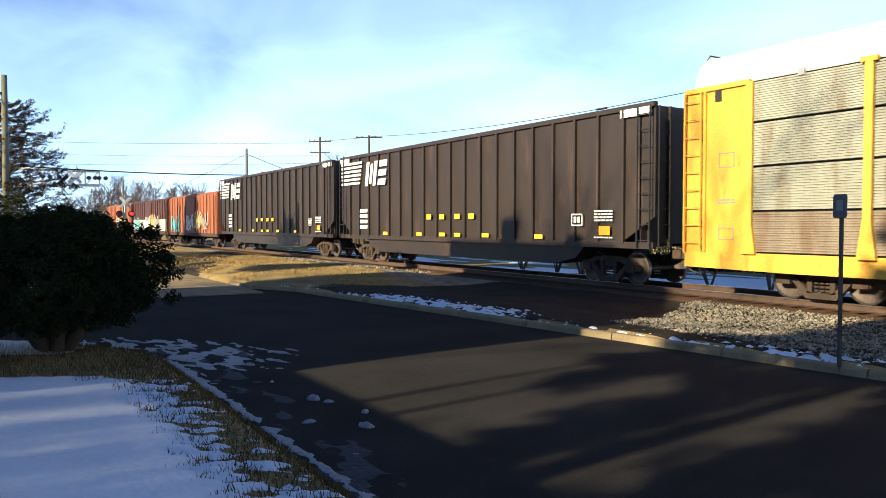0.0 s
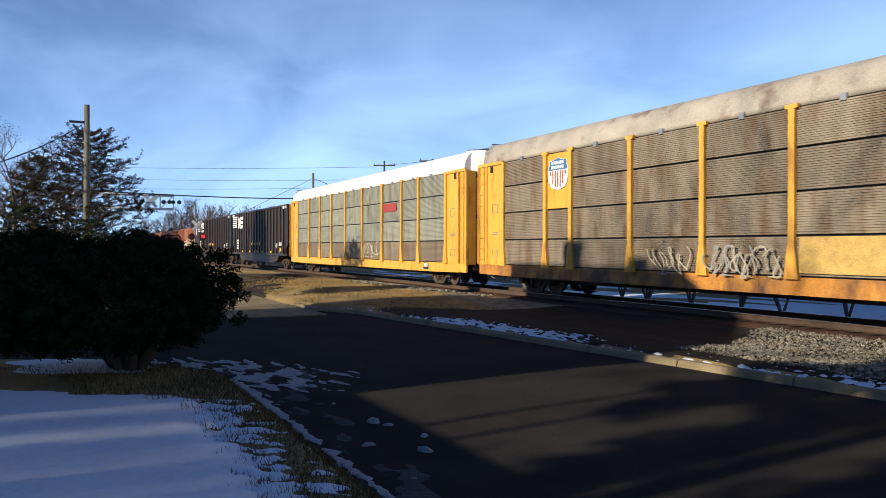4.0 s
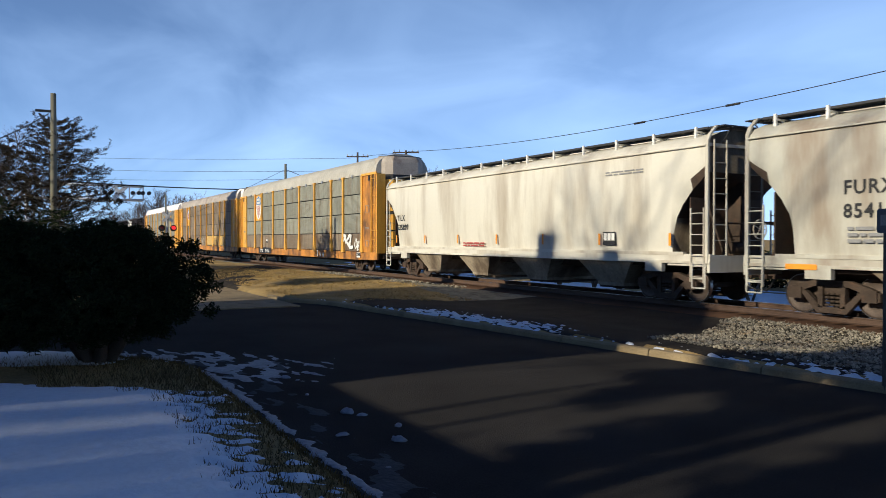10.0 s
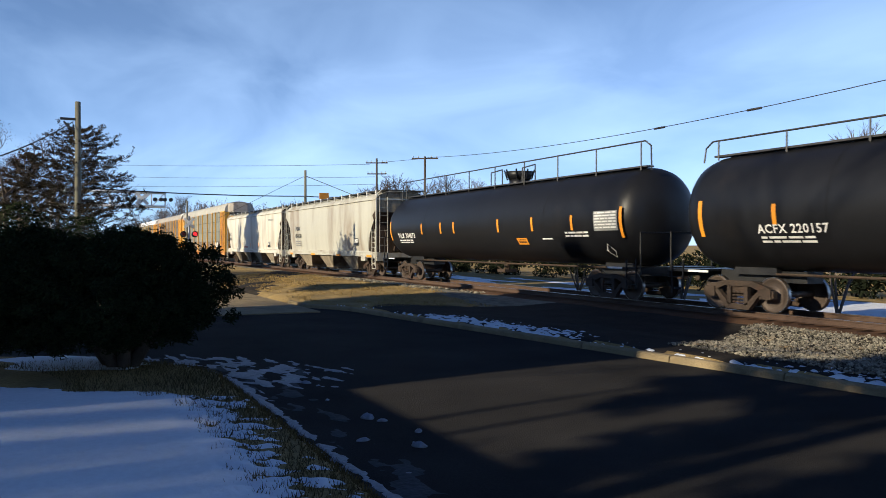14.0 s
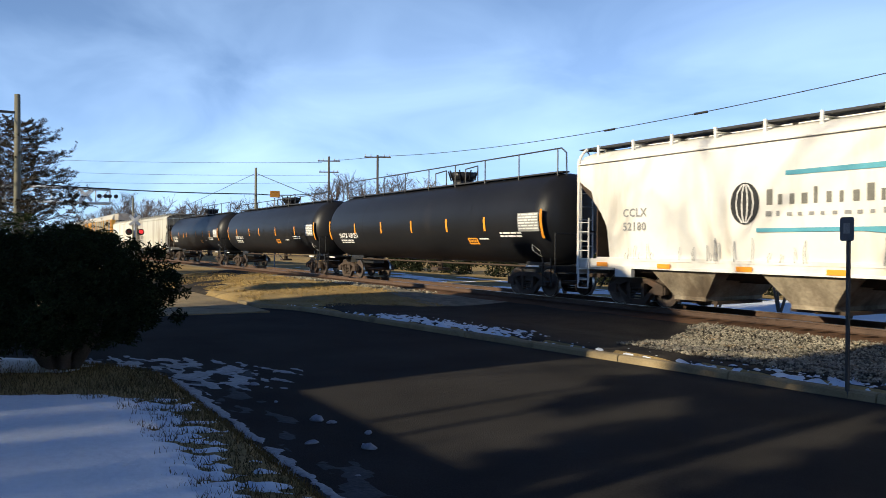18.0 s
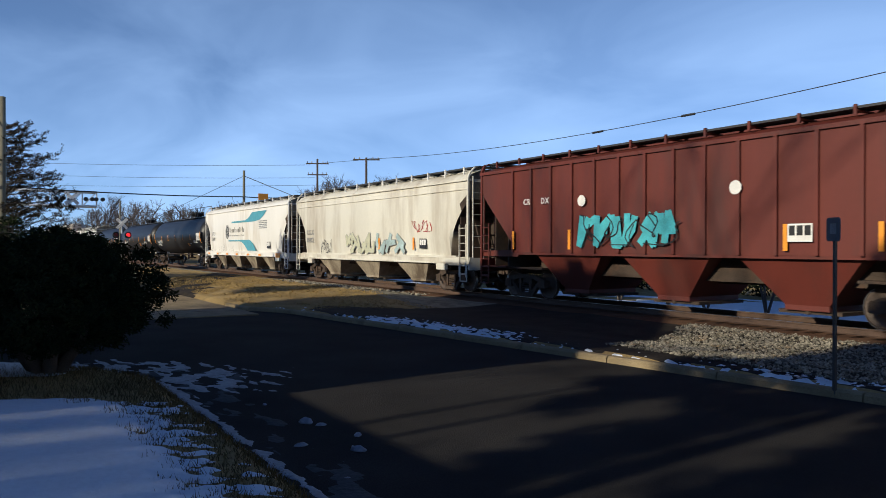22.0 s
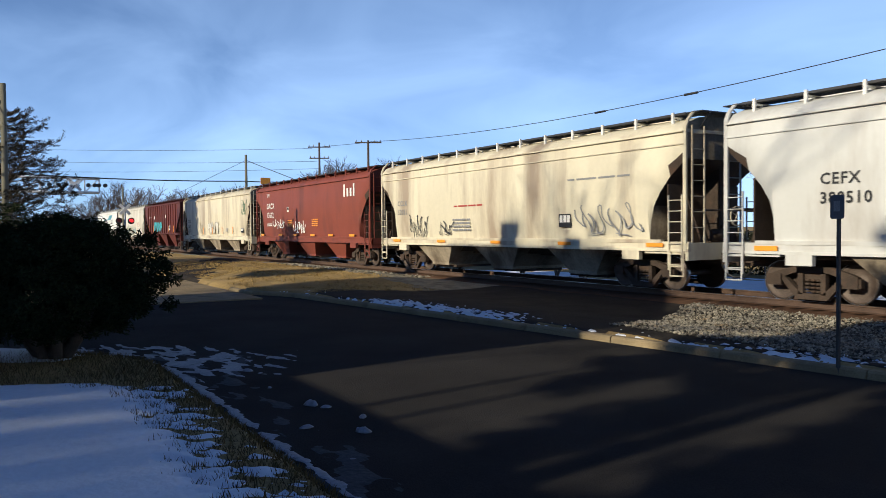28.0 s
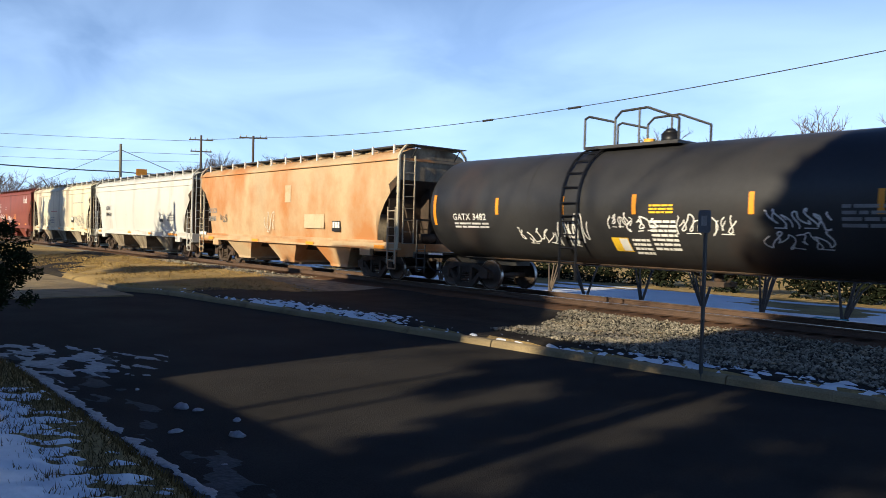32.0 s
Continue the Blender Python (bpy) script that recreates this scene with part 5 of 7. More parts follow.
def stone(me, x, y, z, r):
    k = len(me.v)
    a = srnd.uniform(0, 3.14)
    ca, sa = math.cos(a), math.sin(a)
    sx, sy, sz = r * srnd.uniform(0.6, 1.3), r * srnd.uniform(0.6, 1.2), r * srnd.uniform(0.5, 0.9)
    for px, py, pz in OCT:
        px, py, pz = px * sx + srnd.uniform(-0.3, 0.3) * r, py * sy + srnd.uniform(-0.3, 0.3) * r, pz * sz
        me.v.append((x + px * ca - py * sa, y + px * sa + py * ca, z + pz))
    for f in OF:
        me.f.append(tuple(k + i for i in f))
        me.s.append(False)


for i in range(33000):
    x = srnd.uniform(-16.5, 1) if i < 30500 else srnd.uniform(-36, -26)
    y = 15.6 - 5.4 * srnd.random() ** 1.15
    if y < kerb_y(x) + 0.6 + 0.4 * noise.noise((x, y, 3)) or (x < -20 and y < 12.3):
        continue
    # no stones left of a slanted, wavering line, where the verge stays dark
    if -20 < x < -10.6 - 0.42 * (y - 10) + 0.7 * noise.noise((x * 0.7, y * 0.7, 5)):
        continue
    big = srnd.random() < 0.08
    stone(st, x, y, ground_z(x, y) + 0.02, srnd.uniform(0.016, 0.036) * (1.7 if big else 1) if x > -19 else srnd.uniform(0.045, 0.085))
thing("ballast_stones", st, M["ballast"], "loose grey crushed stone beside the track", "ballast", "stuff", fix=False)


def sheet(name, x0, x1, y0, y1, step, mask, thick, mat, label, base=ground_z):
    """A cover that lies on the ground and dips below it where the mask is negative."""
    me = Mesh()
    xs, ys = list(np.arange(x0, x1, step)), list(np.arange(y0, y1, step))
    keep = {}
    for i, x in enumerate(xs):
        for j, y in enumerate(ys):
            keep[i, j] = mask(x, y)
    idx = {}
    for (i, j), m in keep.items():
        idx[i, j] = len(me.v)
        me.v.append((xs[i], ys[j], base(xs[i], ys[j]) + max(-0.06, min(thick, m * 0.12))))
    for i in range(len(xs) - 1):
        for j in range(len(ys) - 1):
            if max(keep[i, j], keep[i + 1, j], keep[i, j + 1], keep[i + 1, j + 1]) > -0.35:
                me.f.append((idx[i, j], idx[i + 1, j], idx[i + 1, j + 1], idx[i, j + 1]))
                me.s.append(True)
    return thing(name, me, mat, label, "snow", "stuff", fix=False)


def fbm(x, y, s, seed=0.0, oct=4):
    v, a = 0.0, 1.0
    for k in range(oct):
        v += a * noise.noise((x * s, y * s, seed + k * 7.3))
        s, a = s * 2.1, a * 0.55
    return v


def lawn_snow(x, y):
    # solid in the middle of the lawn, breaking up in a narrow fringe towards the street
    d = 1.66 + 0.012 * (x + 8.6) - y
    back = (x + 9.85 + (1.63 - y) * 0.63) * 0.85
    d = min(d, (1.5 - x) * 0.6, (y + 4.4) * 0.6)
    u, v = 0.48 * x + 0.88 * y, 0.88 * x - 0.48 * y
    ragged = d * 0.7 + 0.02 + 0.62 * fbm(u * 1.9, v * 4.6, 1.7, 2.0) * smooth(0.85, -0.1, d)
    return min(ragged, back + 0.16 * fbm(x, y, 2.2, 4.0))


sheet("lawn_snow", -11.2, 2.0, -5.0, 2.2, 0.045, lawn_snow, 0.05, M["snow"], "thin old snow breaking up over the lawn")


def gutter_snow(x, y):
    """Grey slush: a broad sheet at the bend, thin ragged films further along."""
    d = y - near_y(x)
    if d < -0.05 or d > 3.0 or x < -16:
        return -1
    wide = 0.55 + 0.75 * smooth(-9.8, -12.0, x)
    film = -0.12 + 0.08 * smooth(-7.0, -4.5, x)
    return film - 0.34 * max(0.0, d - wide) / 0.4 + 0.5 * fbm(x * 1.3, y * 3.0, 1.2, 5.0)


def bend_snow(x, y):
    """Thin streaked snow where the street bends away."""
    d = y - near_y(x)
    if d < -0.05 or d > 2.2:
        return -1
    return 0.03 * smooth(-9.8, -11.2, x) - 0.30 * smooth(-11.2, -9.8, x) - 0.3 * max(0.0, d - 1.0) + 0.55 * fbm(x * 0.8 + y * 1.5, y * 2.4 - x * 0.9, 1.6, 41.0)


def edge_snow(x, y):
    """The narrow line of clean snow along the turf's edge."""
    d = y - near_y(x)
    if d < -0.06 or d > 0.5:
        return -1
    wide = 0.0 + 0.05 * smooth(-8.0, -11.5, x) + 0.02 * smooth(-6.5, -4.0, x)
    return 0.22 - 4.5 * max(0.0, abs(d - 0.04) - wide * 0.5) + 0.40 * fbm(x * 1.5, y * 2.0, 2.0, 31.0)


def road_z(x, y):
    y0, y1 = near_y(x) - 0.03, kerb_y(x) + 0.02
    t = (y - y0) / (y1 - y0)
    return 0.035 * (1 - (2 * t - 1) ** 2) - 0.012


sheet("gutter_snow", -16.0, -2.0, 0.2, 5.2, 0.07, gutter_snow, 0.004, M["ice"], "grey slush frozen in the gutter", base=road_z)
sheet("bend_snow", -15.0, -9.6, -1.2, 4.6, 0.06, bend_snow, 0.006, M["slush"], "thin streaked snow where the street bends", base=road_z)
sheet("edge_snow", -14.5, -2.0, 0.2, 2.9, 0.035, edge_snow, 0.006, M["slush"], "narrow line of snow along the lawn's edge", base=road_z)


def verge_snow(x, y):
    d = y - kerb_y(x) - 0.2
    if d < -0.05 or d > 1.0:
        return -1
    a = 0.95 * smooth(-11.6, -13.0, x) * smooth(-19.5, -17.0, x) + 0.62 * smooth(-10, -6.5, x)
    return -0.50 + 0.52 * a + 0.75 * fbm(x * 1.3, y * 3.4, 3.4, 9.0) - 0.8 * max(0.0, d - 0.4)


sheet("verge_snow", -23.0, 4.0, 7.9, 12.2, 0.05, verge_snow, 0.03, M["snow"], "broken crust of snow behind the kerb")


def far_snow(x, y):
    return 0.26 - 0.3 * smooth(-16, -28, x) + 0.6 * fbm(x * 0.35, y * 2.2, 0.35, 13.0) - 0.9 * smooth(28.5, 30.5, y)


sheet("field_snow", -70.0, 30.0, 20.0, 54.0, 0.8, far_snow, 0.05, M["snow"], "patchy snow on the low field past the track")


def bush_snow(x, y):
    d = math.hypot((x + 13.6) / 2.6, (y - 0.3) / 1.6)
    return 0.6 - d + 0.3 * fbm(x, y, 0.8, 21.0)


sheet("shaded_snow", -17.0, -12.0, -3.2, 2.2, 0.12, bush_snow, 0.04, M["snow"], "snow lying in the shade behind the shrub")

# lumps of snow fallen in the street
for k, (x, y, r) in enumerate(((-8.13, 3.21, 0.17), (-7.9, 3.3, 0.10), (-7.27, 3.45, 0.10), (-10.57, 3.23, 0.12), (-10.3, 3.32, 0.06), (-6.76, 3.21, 0.15), (-7.22, 2.8, 0.11), (-9.3, 3.12, 0.07), (-6.0, 2.75, 0.05))):
    me = Mesh()
    lr = random.Random(k)
    r *= 0.42
    n = 9
    rings = []
    for i in range(5):
        a = i / 4 * math.pi / 2
        rings.append([(r * math.cos(a) * (1.4 + 0.5 * lr.random()) * math.cos(2 * math.pi * j / n), r * math.cos(a) * (0.8 + 0.4 * lr.random()) * math.sin(2 * math.pi * j / n),
                       r * 0.75 * math.sin(a) * (0.8 + 0.4 * lr.random())) for j in range(n)])
    me.loft(rings)
    thing("snow_lump", me, M["slush"], "small dirty lump of snow on the asphalt", "snow lump", group="snow lumps in the street", at=Matrix.Translation((x, y, road_z(x, y) - 0.005)) @ Matrix.Rotation(k * 1.3, 4, "Z"))

# grass blades along the lawn's edge
gr = Mesh()
grnd = random.Random(3)
straw = Mesh()
for i in range(14000):
    # flattened straw on the bank past the street
    x, y = grnd.uniform(-42, -21.0), grnd.uniform(7.2, 12.8)
    if y < kerb_y(x) + 0.35 or noise.noise((x * 0.6, y * 0.9, 8)) < -0.15:
        continue
    z, a, hgt = ground_z(x, y), grnd.uniform(0, 6.28), grnd.uniform(0.02, 0.07)
    dx, dy = 0.02 * math.cos(a), 0.02 * math.sin(a)
    straw.face([(x - dx, y - dy, z - 0.01), (x + dx, y + dy, z - 0.01), (x + grnd.uniform(-0.1, 0.1), y + grnd.uniform(-0.1, 0.1), z + hgt)])
thing("bank_straw", straw, M["straw"], "flattened golden winter grass on the bank past the street", "grass", "stuff", fix=False)
for i in range(16000):
    x = grnd.uniform(-13.5, -2.5)
    y = near_y(x) - 0.04 - grnd.random() ** 1.5 * 2.2
    if lawn_snow(x, y) > 0.25:
        continue
    z = ground_z(x, y)
    hgt, a = grnd.uniform(0.03, 0.085), grnd.uniform(0, 6.28)
    dx, dy = 0.007 * math.cos(a), 0.007 * math.sin(a)
    lx, ly = grnd.uniform(-0.05, 0.05), grnd.uniform(-0.05, 0.05)
    gr.face([(x - dx, y - dy, z - 0.01), (x + dx, y + dy, z - 0.01), (x + lx, y + ly, z + hgt)])
thing("grass", gr, M["grass"], "short straw-coloured winter grass at the lawn's edge", "grass", "stuff", fix=False)


# ---------------------------------------------------------------- plants
def leaf_cloud(me, c, r, n, size, rnd, squash=0.8):
    for i in range(n):
        u, v, w = rnd.gauss(0, 1), rnd.gauss(0, 1), rnd.gauss(0, 1)
        q = math.sqrt(u * u + v * v + w * w) or 1
        k = r * rnd.random() ** 0.35 / q
        p = Vector((c[0] + u * k, c[1] + v * k, c[2] + w * k * squash))
        a = Vector((rnd.gauss(0, 1), rnd.gauss(0, 1), rnd.gauss(0, 0.7))).normalized() * size * rnd.uniform(0.6, 1.4)
        b = a.orthogonal().normalized() * size * 0.4
        me.face([p - a * 0.4, p + b * 0.6, p + a, p - b * 0.6])


def shrub():
    root = empty("evergreen_shrub", "large dense dark evergreen shrub on the lawn corner", "shrub", at=Matrix.Translation((-12.7, 0.75, 0.16)))
    rnd = random.Random(8)
    for k in range(7):
        a = k * 0.9
        x, y = 0.24 * math.cos(a), 0.24 * math.sin(a)
        me = Mesh()
        me.tube((x * 0.6, y * 0.6 + 0.2, -0.05), (x * 2.2, y * 2.2 + 0.2, 0.5), 0.11, 0.08, n=7)
        me.tube((x * 2.2, y * 2.2 + 0.2, 0.5), (x * 4.0, y * 4.0, 1.3), 0.08, 0.03, n=6)
        part("stem", me, M["pole_dark"], root)
    me = Mesh()
    for k in range(1450):
        a, b = rnd.uniform(0, 6.28), rnd.random()
        rr = rnd.uniform(0.02, 1.0) ** 0.4 if k % 3 else 0.8 * math.sqrt(rnd.random())
        wob = 1 + 0.07 * math.sin(a * 5) + 0.05 * math.sin(a * 9 + 1)
        bulge = 1.0 - 0.16 * abs(b - 0.3) ** 1.5 * 2
        x, y = 1.48 * rr * math.cos(a) * wob * bulge, 2.04 * rr * math.sin(a) * wob * bulge - 0.2
        lo = 0.27 + 0.42 * rr ** 4
        hi = 2.02 - 0.32 * rr ** 4 + 0.07 * math.sin(y * 4.0) + 0.05 * math.sin(x * 7)
        leaf_cloud(me, (x, y, lo + (hi - lo) * b), 0.14, 62, 0.062, rnd)
    part("foliage", me, M["needle"], root, fix=False)
    return root


shrub()


def bare_tree(name, x, y, hgt, seed, label, spread=0.55, depth=5, trunk=0.2, keep=(0.68, 0.55), z=0.0, lean=0.0, leaves=0, size=0.12):
    root = empty(name, label, "tree", at=Matrix.Translation((x, y, z)))
    rnd = random.Random(seed)
    wood, twigs, dry = Mesh(), Mesh(), Mesh()

    def grow(p, d, ln, r, lv):
        me = wood if lv >= depth - 2 else twigs
        q = p + d * ln
        n = 7 if lv == depth else (5 if lv >= depth - 2 else 3)
        me.tube(p, q, r, r * 0.72, n=n, caps=False)
        if lv == 0:
            if leaves:
                leaf_cloud(dry, q, 0.4, leaves, size, rnd, 0.8)
            return
        kids = 3 if lv >= depth - 1 else rnd.choice((2, 3, 3))
        for k in range(kids):
            nd = (d + Vector((rnd.gauss(0, spread), rnd.gauss(0, spread), rnd.gauss(0.12, spread * 0.6)))).normalized()
            start = p + d * ln * (rnd.uniform(0.55, 1.0) if k else 1.0)
            grow(start, nd, ln * rnd.uniform(0.58, 0.82), r * (keep[0] if k == 0 else keep[1]), lv - 1)

    grow(Vector((0, 0, -0.15)), Vector((lean, 0, 1)).normalized(), hgt * 0.3, trunk, depth)
    part("trunk", wood, M["bark"], root, fix=False)
    part("crown", twigs, M["twig"], root, fix=False)
    if leaves:
        part("withered_leaves", dry, M["dry_leaf"], root, fix=False)
    return root


def conifer(name, x, y, hgt, width, seed, label, z=0.0, n=46, start=0.12, size=0.16, per=60, droop=0.25, power=0.8, wild=0.25):
    root = empty(name, label, "tree", at=Matrix.Translation((x, y, z)))
    rnd = random.Random(seed)
    me, lv = Mesh(), Mesh()
    me.tube((0, 0, -0.15), (0, 0, hgt * 0.96), 0.018 * hgt, 0.02, n=7)
    for i in range(n):
        t = start + (1 - start) * (i / n) ** 0.9
        zz = hgt * t
        ln = width * (1 - t) ** power * rnd.uniform(0.85 - wild, 0.85 + wild) + 0.12
        a = i * 2.4 + rnd.uniform(-0.3, 0.3)
        tip = Vector((ln * math.cos(a), ln * math.sin(a), zz - droop * ln * rnd.uniform(0.2, 1.0)))
        me.tube((0, 0, zz), tip, 0.03, 0.01, n=4)
        for k in range(3):
            c = Vector((0, 0, zz)).lerp(tip, 0.4 + 0.3 * k)
            leaf_cloud(lv, c, 0.16 * ln + 0.14, per // 3, size, rnd, 0.6)
    part("trunk", me, M["bark"], root, fix=False)
    part("crown", lv, M["needle"], root, fix=False)
    return root


def open_conifer(name, x, y, hgt, width, seed, label, n=60, power=0.7, start=0.1, rise=0.35, needles=9, size=0.07):
    """A thin-crowned conifer: rising limbs, side twigs on each, short tufts of needles along the twigs."""
    root = empty(name, label, "tree", at=Matrix.Translation((x, y, 0)))
    rnd = random.Random(seed)
    wood, twig, leaf = Mesh(), Mesh(), Mesh()
    wood.tube((0, 0, -0.15), (0, 0, hgt), 0.017 * hgt, 0.015, n=7)
    for i in range(n):
        t = start + (1 - start) * (i / n) ** 0.9
        zz, a = hgt * t, i * 2.4 + rnd.uniform(-0.4, 0.4)
        ln = width * (1 - t) ** power * rnd.uniform(0.6, 1.15) + 0.2
        out = Vector((math.cos(a), math.sin(a), 0))
        across = Vector((-out.y, out.x, 0))
        lift = rise * rnd.uniform(0.1, 1.7)
        pts = [Vector((0, 0, zz)) + out * ln * k / 5 + Vector((0, 0, ln * lift * (k / 5) ** 1.6)) for k in range(6)]
        for k in range(5):
            wood.tube(pts[k], pts[k + 1], 0.034 * (1 - k / 6), 0.034 * (1 - (k + 1) / 6), n=4, caps=False)
        for k in range(int(5 + ln * 4.5)):
            f = rnd.uniform(0.22, 1.0) * 4.99
            p = pts[int(f)].lerp(pts[int(f) + 1], f % 1)
            d = (out * rnd.uniform(0.2, 0.9) + across * rnd.uniform(-0.9, 0.9) + Vector((0, 0, rnd.uniform(-0.15, 0.6)))).normalized()
            tl = rnd.uniform(0.25, 0.6) * (0.5 + 0.5 * ln / width)
            twig.tube(p, p + d * tl, 0.011, 0.005, n=3, caps=False)
            for j in range(3):
                leaf_cloud(leaf, p + d * tl * (0.35 + 0.33 * j), 0.10, needles, size, rnd, 0.7)
    part("trunk", wood, M["bark"], root, fix=False)
    part("branchwork", twig, M["twig"], root, fix=False)
    part("crown", leaf, M["hemlock"], root, fix=False)
    return root


# trees past the lawn, by the leaning pole
open_conifer("hemlock", -41.0, 1.2, 7.6, 3.9, 17, "open-branched dark brown-green conifer behind the wooden pole", n=135, power=0.5, needles=7)
open_conifer("spruce", -43.5, -1.2, 6.6, 3.2, 4, "irregular dark conifer behind the wooden pole", n=70, power=0.6)
bare_tree("oak", -43.2, 0.2, 8.0, 12, "broad oak that keeps its withered brown leaves", 0.5, 6, 0.14, leaves=9, size=0.055)
bare_tree("oak", -42.6, -2.0, 8.2, 15, "broad oak that keeps its withered brown leaves", 0.5, 6, 0.16, leaves=12, size=0.055)
bare_tree("oak", -46.0, -3.0, 7.4, 14, "bare branching tree with brown twigs", 0.5, 6, 0.18, leaves=4, size=0.06)
conifer("conifer", -38.5, -1.3, 3.9, 2.3, 9, "low broad dark evergreen past the shrub", n=70, size=0.12, per=60, power=0.4, start=0.05)
conifer("conifer", -38.0, 1.2, 3.3, 2.1, 10, "low broad dark evergreen past the shrub", n=60, size=0.12, per=60, power=0.4, start=0.05)

# unseen, behind the camera: placed to cast the long shadows over street and train
def behind(xs, zs, y):
    """The place at depth y whose shadow falls at xs, zs on the side of the train."""
    k = TRACK_Y - SIDE - y
    return xs + SUN_A * k, zs + SUN_T * math.hypot(1, SUN_A) * k


def house():
    root = empty("house", "two-storey pale house with a dark gable roof and brick chimney", "house")
    x0, zr = behind(-24.8, 1.42, -10)
    xr, _ = behind(-15.9, 0, -10)       # end of the ridge, where the hip begins
    x1 = -8.75
    eave, ye = 6.45, 4.1
    me = Mesh()
    me.box(x0 + 0.3, x1 - 0.05, -13.6, -6.4, -0.1, eave + 0.1)
    me.loft([[(x0 + 0.3, -13.6, eave), (x0 + 0.3, -6.4, eave), (x0 + 0.3, -10, zr - 0.25)], [(xr, -13.6, eave), (xr, -6.4, eave), (xr, -10, zr - 0.25)]], smooth=False)
    part("wall", me, M["siding"], root)
    for s in (-1, 1):
        y = -10 + s * ye
        me = Mesh()
        me.loft([[(xa, -10, zr - dz), (xa, y, eave - dz), (xb, y, eave - dz), (xc, -10, zr - dz)] for dz, xa, xb, xc in ((0.0, x0, x1, xr), (0.14, x0, x1, xr))], smooth=False)
        part("roof", me, M["roof_shingle"], root)
    me = Mesh()
    me.loft([[(x1, -10 - ye, eave - dz), (x1, -10 + ye, eave - dz), (xr, -10, zr - dz)] for dz in (0.0, 0.14)], smooth=False)
    part("hip", me, M["roof_shingle"], root)
    for xs, zs, w in ((-20.9, 2.05, 0.85), (-17.6, 1.55, 0.55)):
        cx, cz = behind(xs, zs, -10)
        me = Mesh()
        me.box(cx - w / 2, cx + w / 2, -10.45, -9.55, zr - 0.6, cz)
        me.box(cx - w / 2 - 0.06, cx + w / 2 + 0.06, -10.5, -9.5, cz - 0.18, cz - 0.05)
        part("chimney", me, M["brick"], root)
    for i in range(5):
        for z0 in (0.9, 3.7):
            xw = x0 + 1.2 + (x1 - x0 - 3.0) * i / 4
            me = Mesh()
            me.box(xw, xw + 0.9, -6.40, -6.34, z0, z0 + 1.4)
            part("window", me, M["black"], root)


house()


# added out of view: its shadow darkens the gutter and part of the lawn
def carport():
    root = empty("carport", "unseen timber roof with a lath bay, added to shade lawn and gutter", "carport")
    me = Mesh()
    me.box(-9.0, 6.2, -6.1, -5.2, 3.2, 3.42)
    part("roof", me, M["roof_shingle"], root)
    # fine lath, a little more open here and there, to streak the snow with sun
    lath = Mesh()
    x = -9.0
    while x < 6.0:
        gap = 0.04 * (0.30 + 0.28 * noise.noise((x * 1.7, 0, 11)))
        lath.box(x, x + 0.04 - gap, -9.4, -6.12, 3.26, 3.30)
        x += 0.04
    part("lath_roof", lath, M["pole"], root, "close-set timber lath added to thin the sunlight", fix=False)
    for y in (-9.3, -5.95, -5.35):
        me = Mesh()
        me.box(-9.1, 6.1, y - 0.07, y + 0.07, 3.02, 3.2)
        part("beam", me, M["pole"], root)
        for k in range(5):
            x = -8.9 + k * 3.7
            me = Mesh()
            me.box(x - 0.06, x + 0.06, y - 0.06, y + 0.06, -0.1, 3.02)
            part("post", me, M["pole"], root)


carport()
# an added evergreen screen, two gaps for lit streaks; bare trees filter the sun
for k, (v, hgt, w, low) in enumerate(((-7.35, 10.4, 0.38, 0.88), (-6.65, 10.2, 0.44, 0.83), (-5.05, 10.6, 0.6, 0.3), (-3.3, 10.8, 0.6, 0.3), (-2.4, 11.6, 0.7, 0.3), (-1.3, 12.0, 0.8, 0.3), (0.0, 12.0, 0.9, 0.3), (1.5, 11.6, 0.9, 0.3), (3.0, 11.9, 0.9, 0.3), (4.6, 11.4, 0.9, 0.3))):
    yy = -16.0 + 0.3 * math.sin(k * 2.0)
    conifer("arborvitae", v - SUN_A * yy, yy, hgt, w, 80 + k, "narrow dark evergreen added unseen to shade the street in streaks", n=int(170 * (1 - low)), size=0.2, per=32 if v < -4 else 24, power=0.18, start=low, wild=0.3)
for x, yy, seed in ((-2.6, -20.0, 52), (0.4, -19.2, 53), (3.6, -20.2, 54)):
    bare_tree("thicket_tree", x, yy, 9.6, seed, "dense bare tree added unseen to filter sun on the lawn", 0.5, 7, 0.15, keep=(0.74, 0.62))
# a foliage belt added out of view to block the bright low southern sky
me = Mesh()
br_ = random.Random(23)
for i in range(900):
    x = br_.uniform(-150, 110)
    leaf_cloud(me, (x, -58 + br_.uniform(-5, 5), br_.uniform(0.0, 1.0) ** 0.8 * (15.0 + 2.5 * noise.noise((x * 0.07, 0, 3)))), 2.4, 34, 1.0, br_)
thing("woodland", me, M["needle"], "dense dark foliage belt added out of view to block low sky", "woodland", "stuff", fix=False)
tx, tz = behind(-66.2, 6.2, -9.5)
conifer("conifer", tx, -9.5, tz, 4.3, 32, "tall dense dark conifer down the street", n=300, start=0.35, size=0.34, per=90, power=0.4)
tx, tz = behind(-29.0, 0.6, -7)
conifer("rounded_evergreen", tx, -7.0, tz, 3.6, 31, "broad evergreen tree in the next garden", n=120, start=0.72, size=0.3, per=90, droop=0.1)
tx, tz = behind(-5.9, 4.5, -11)
conifer("conifer", tx, -11.0, tz, 4.4, 33, "tall broad dark conifer in the garden", n=420, size=0.36, per=100, power=0.5, start=0.6)
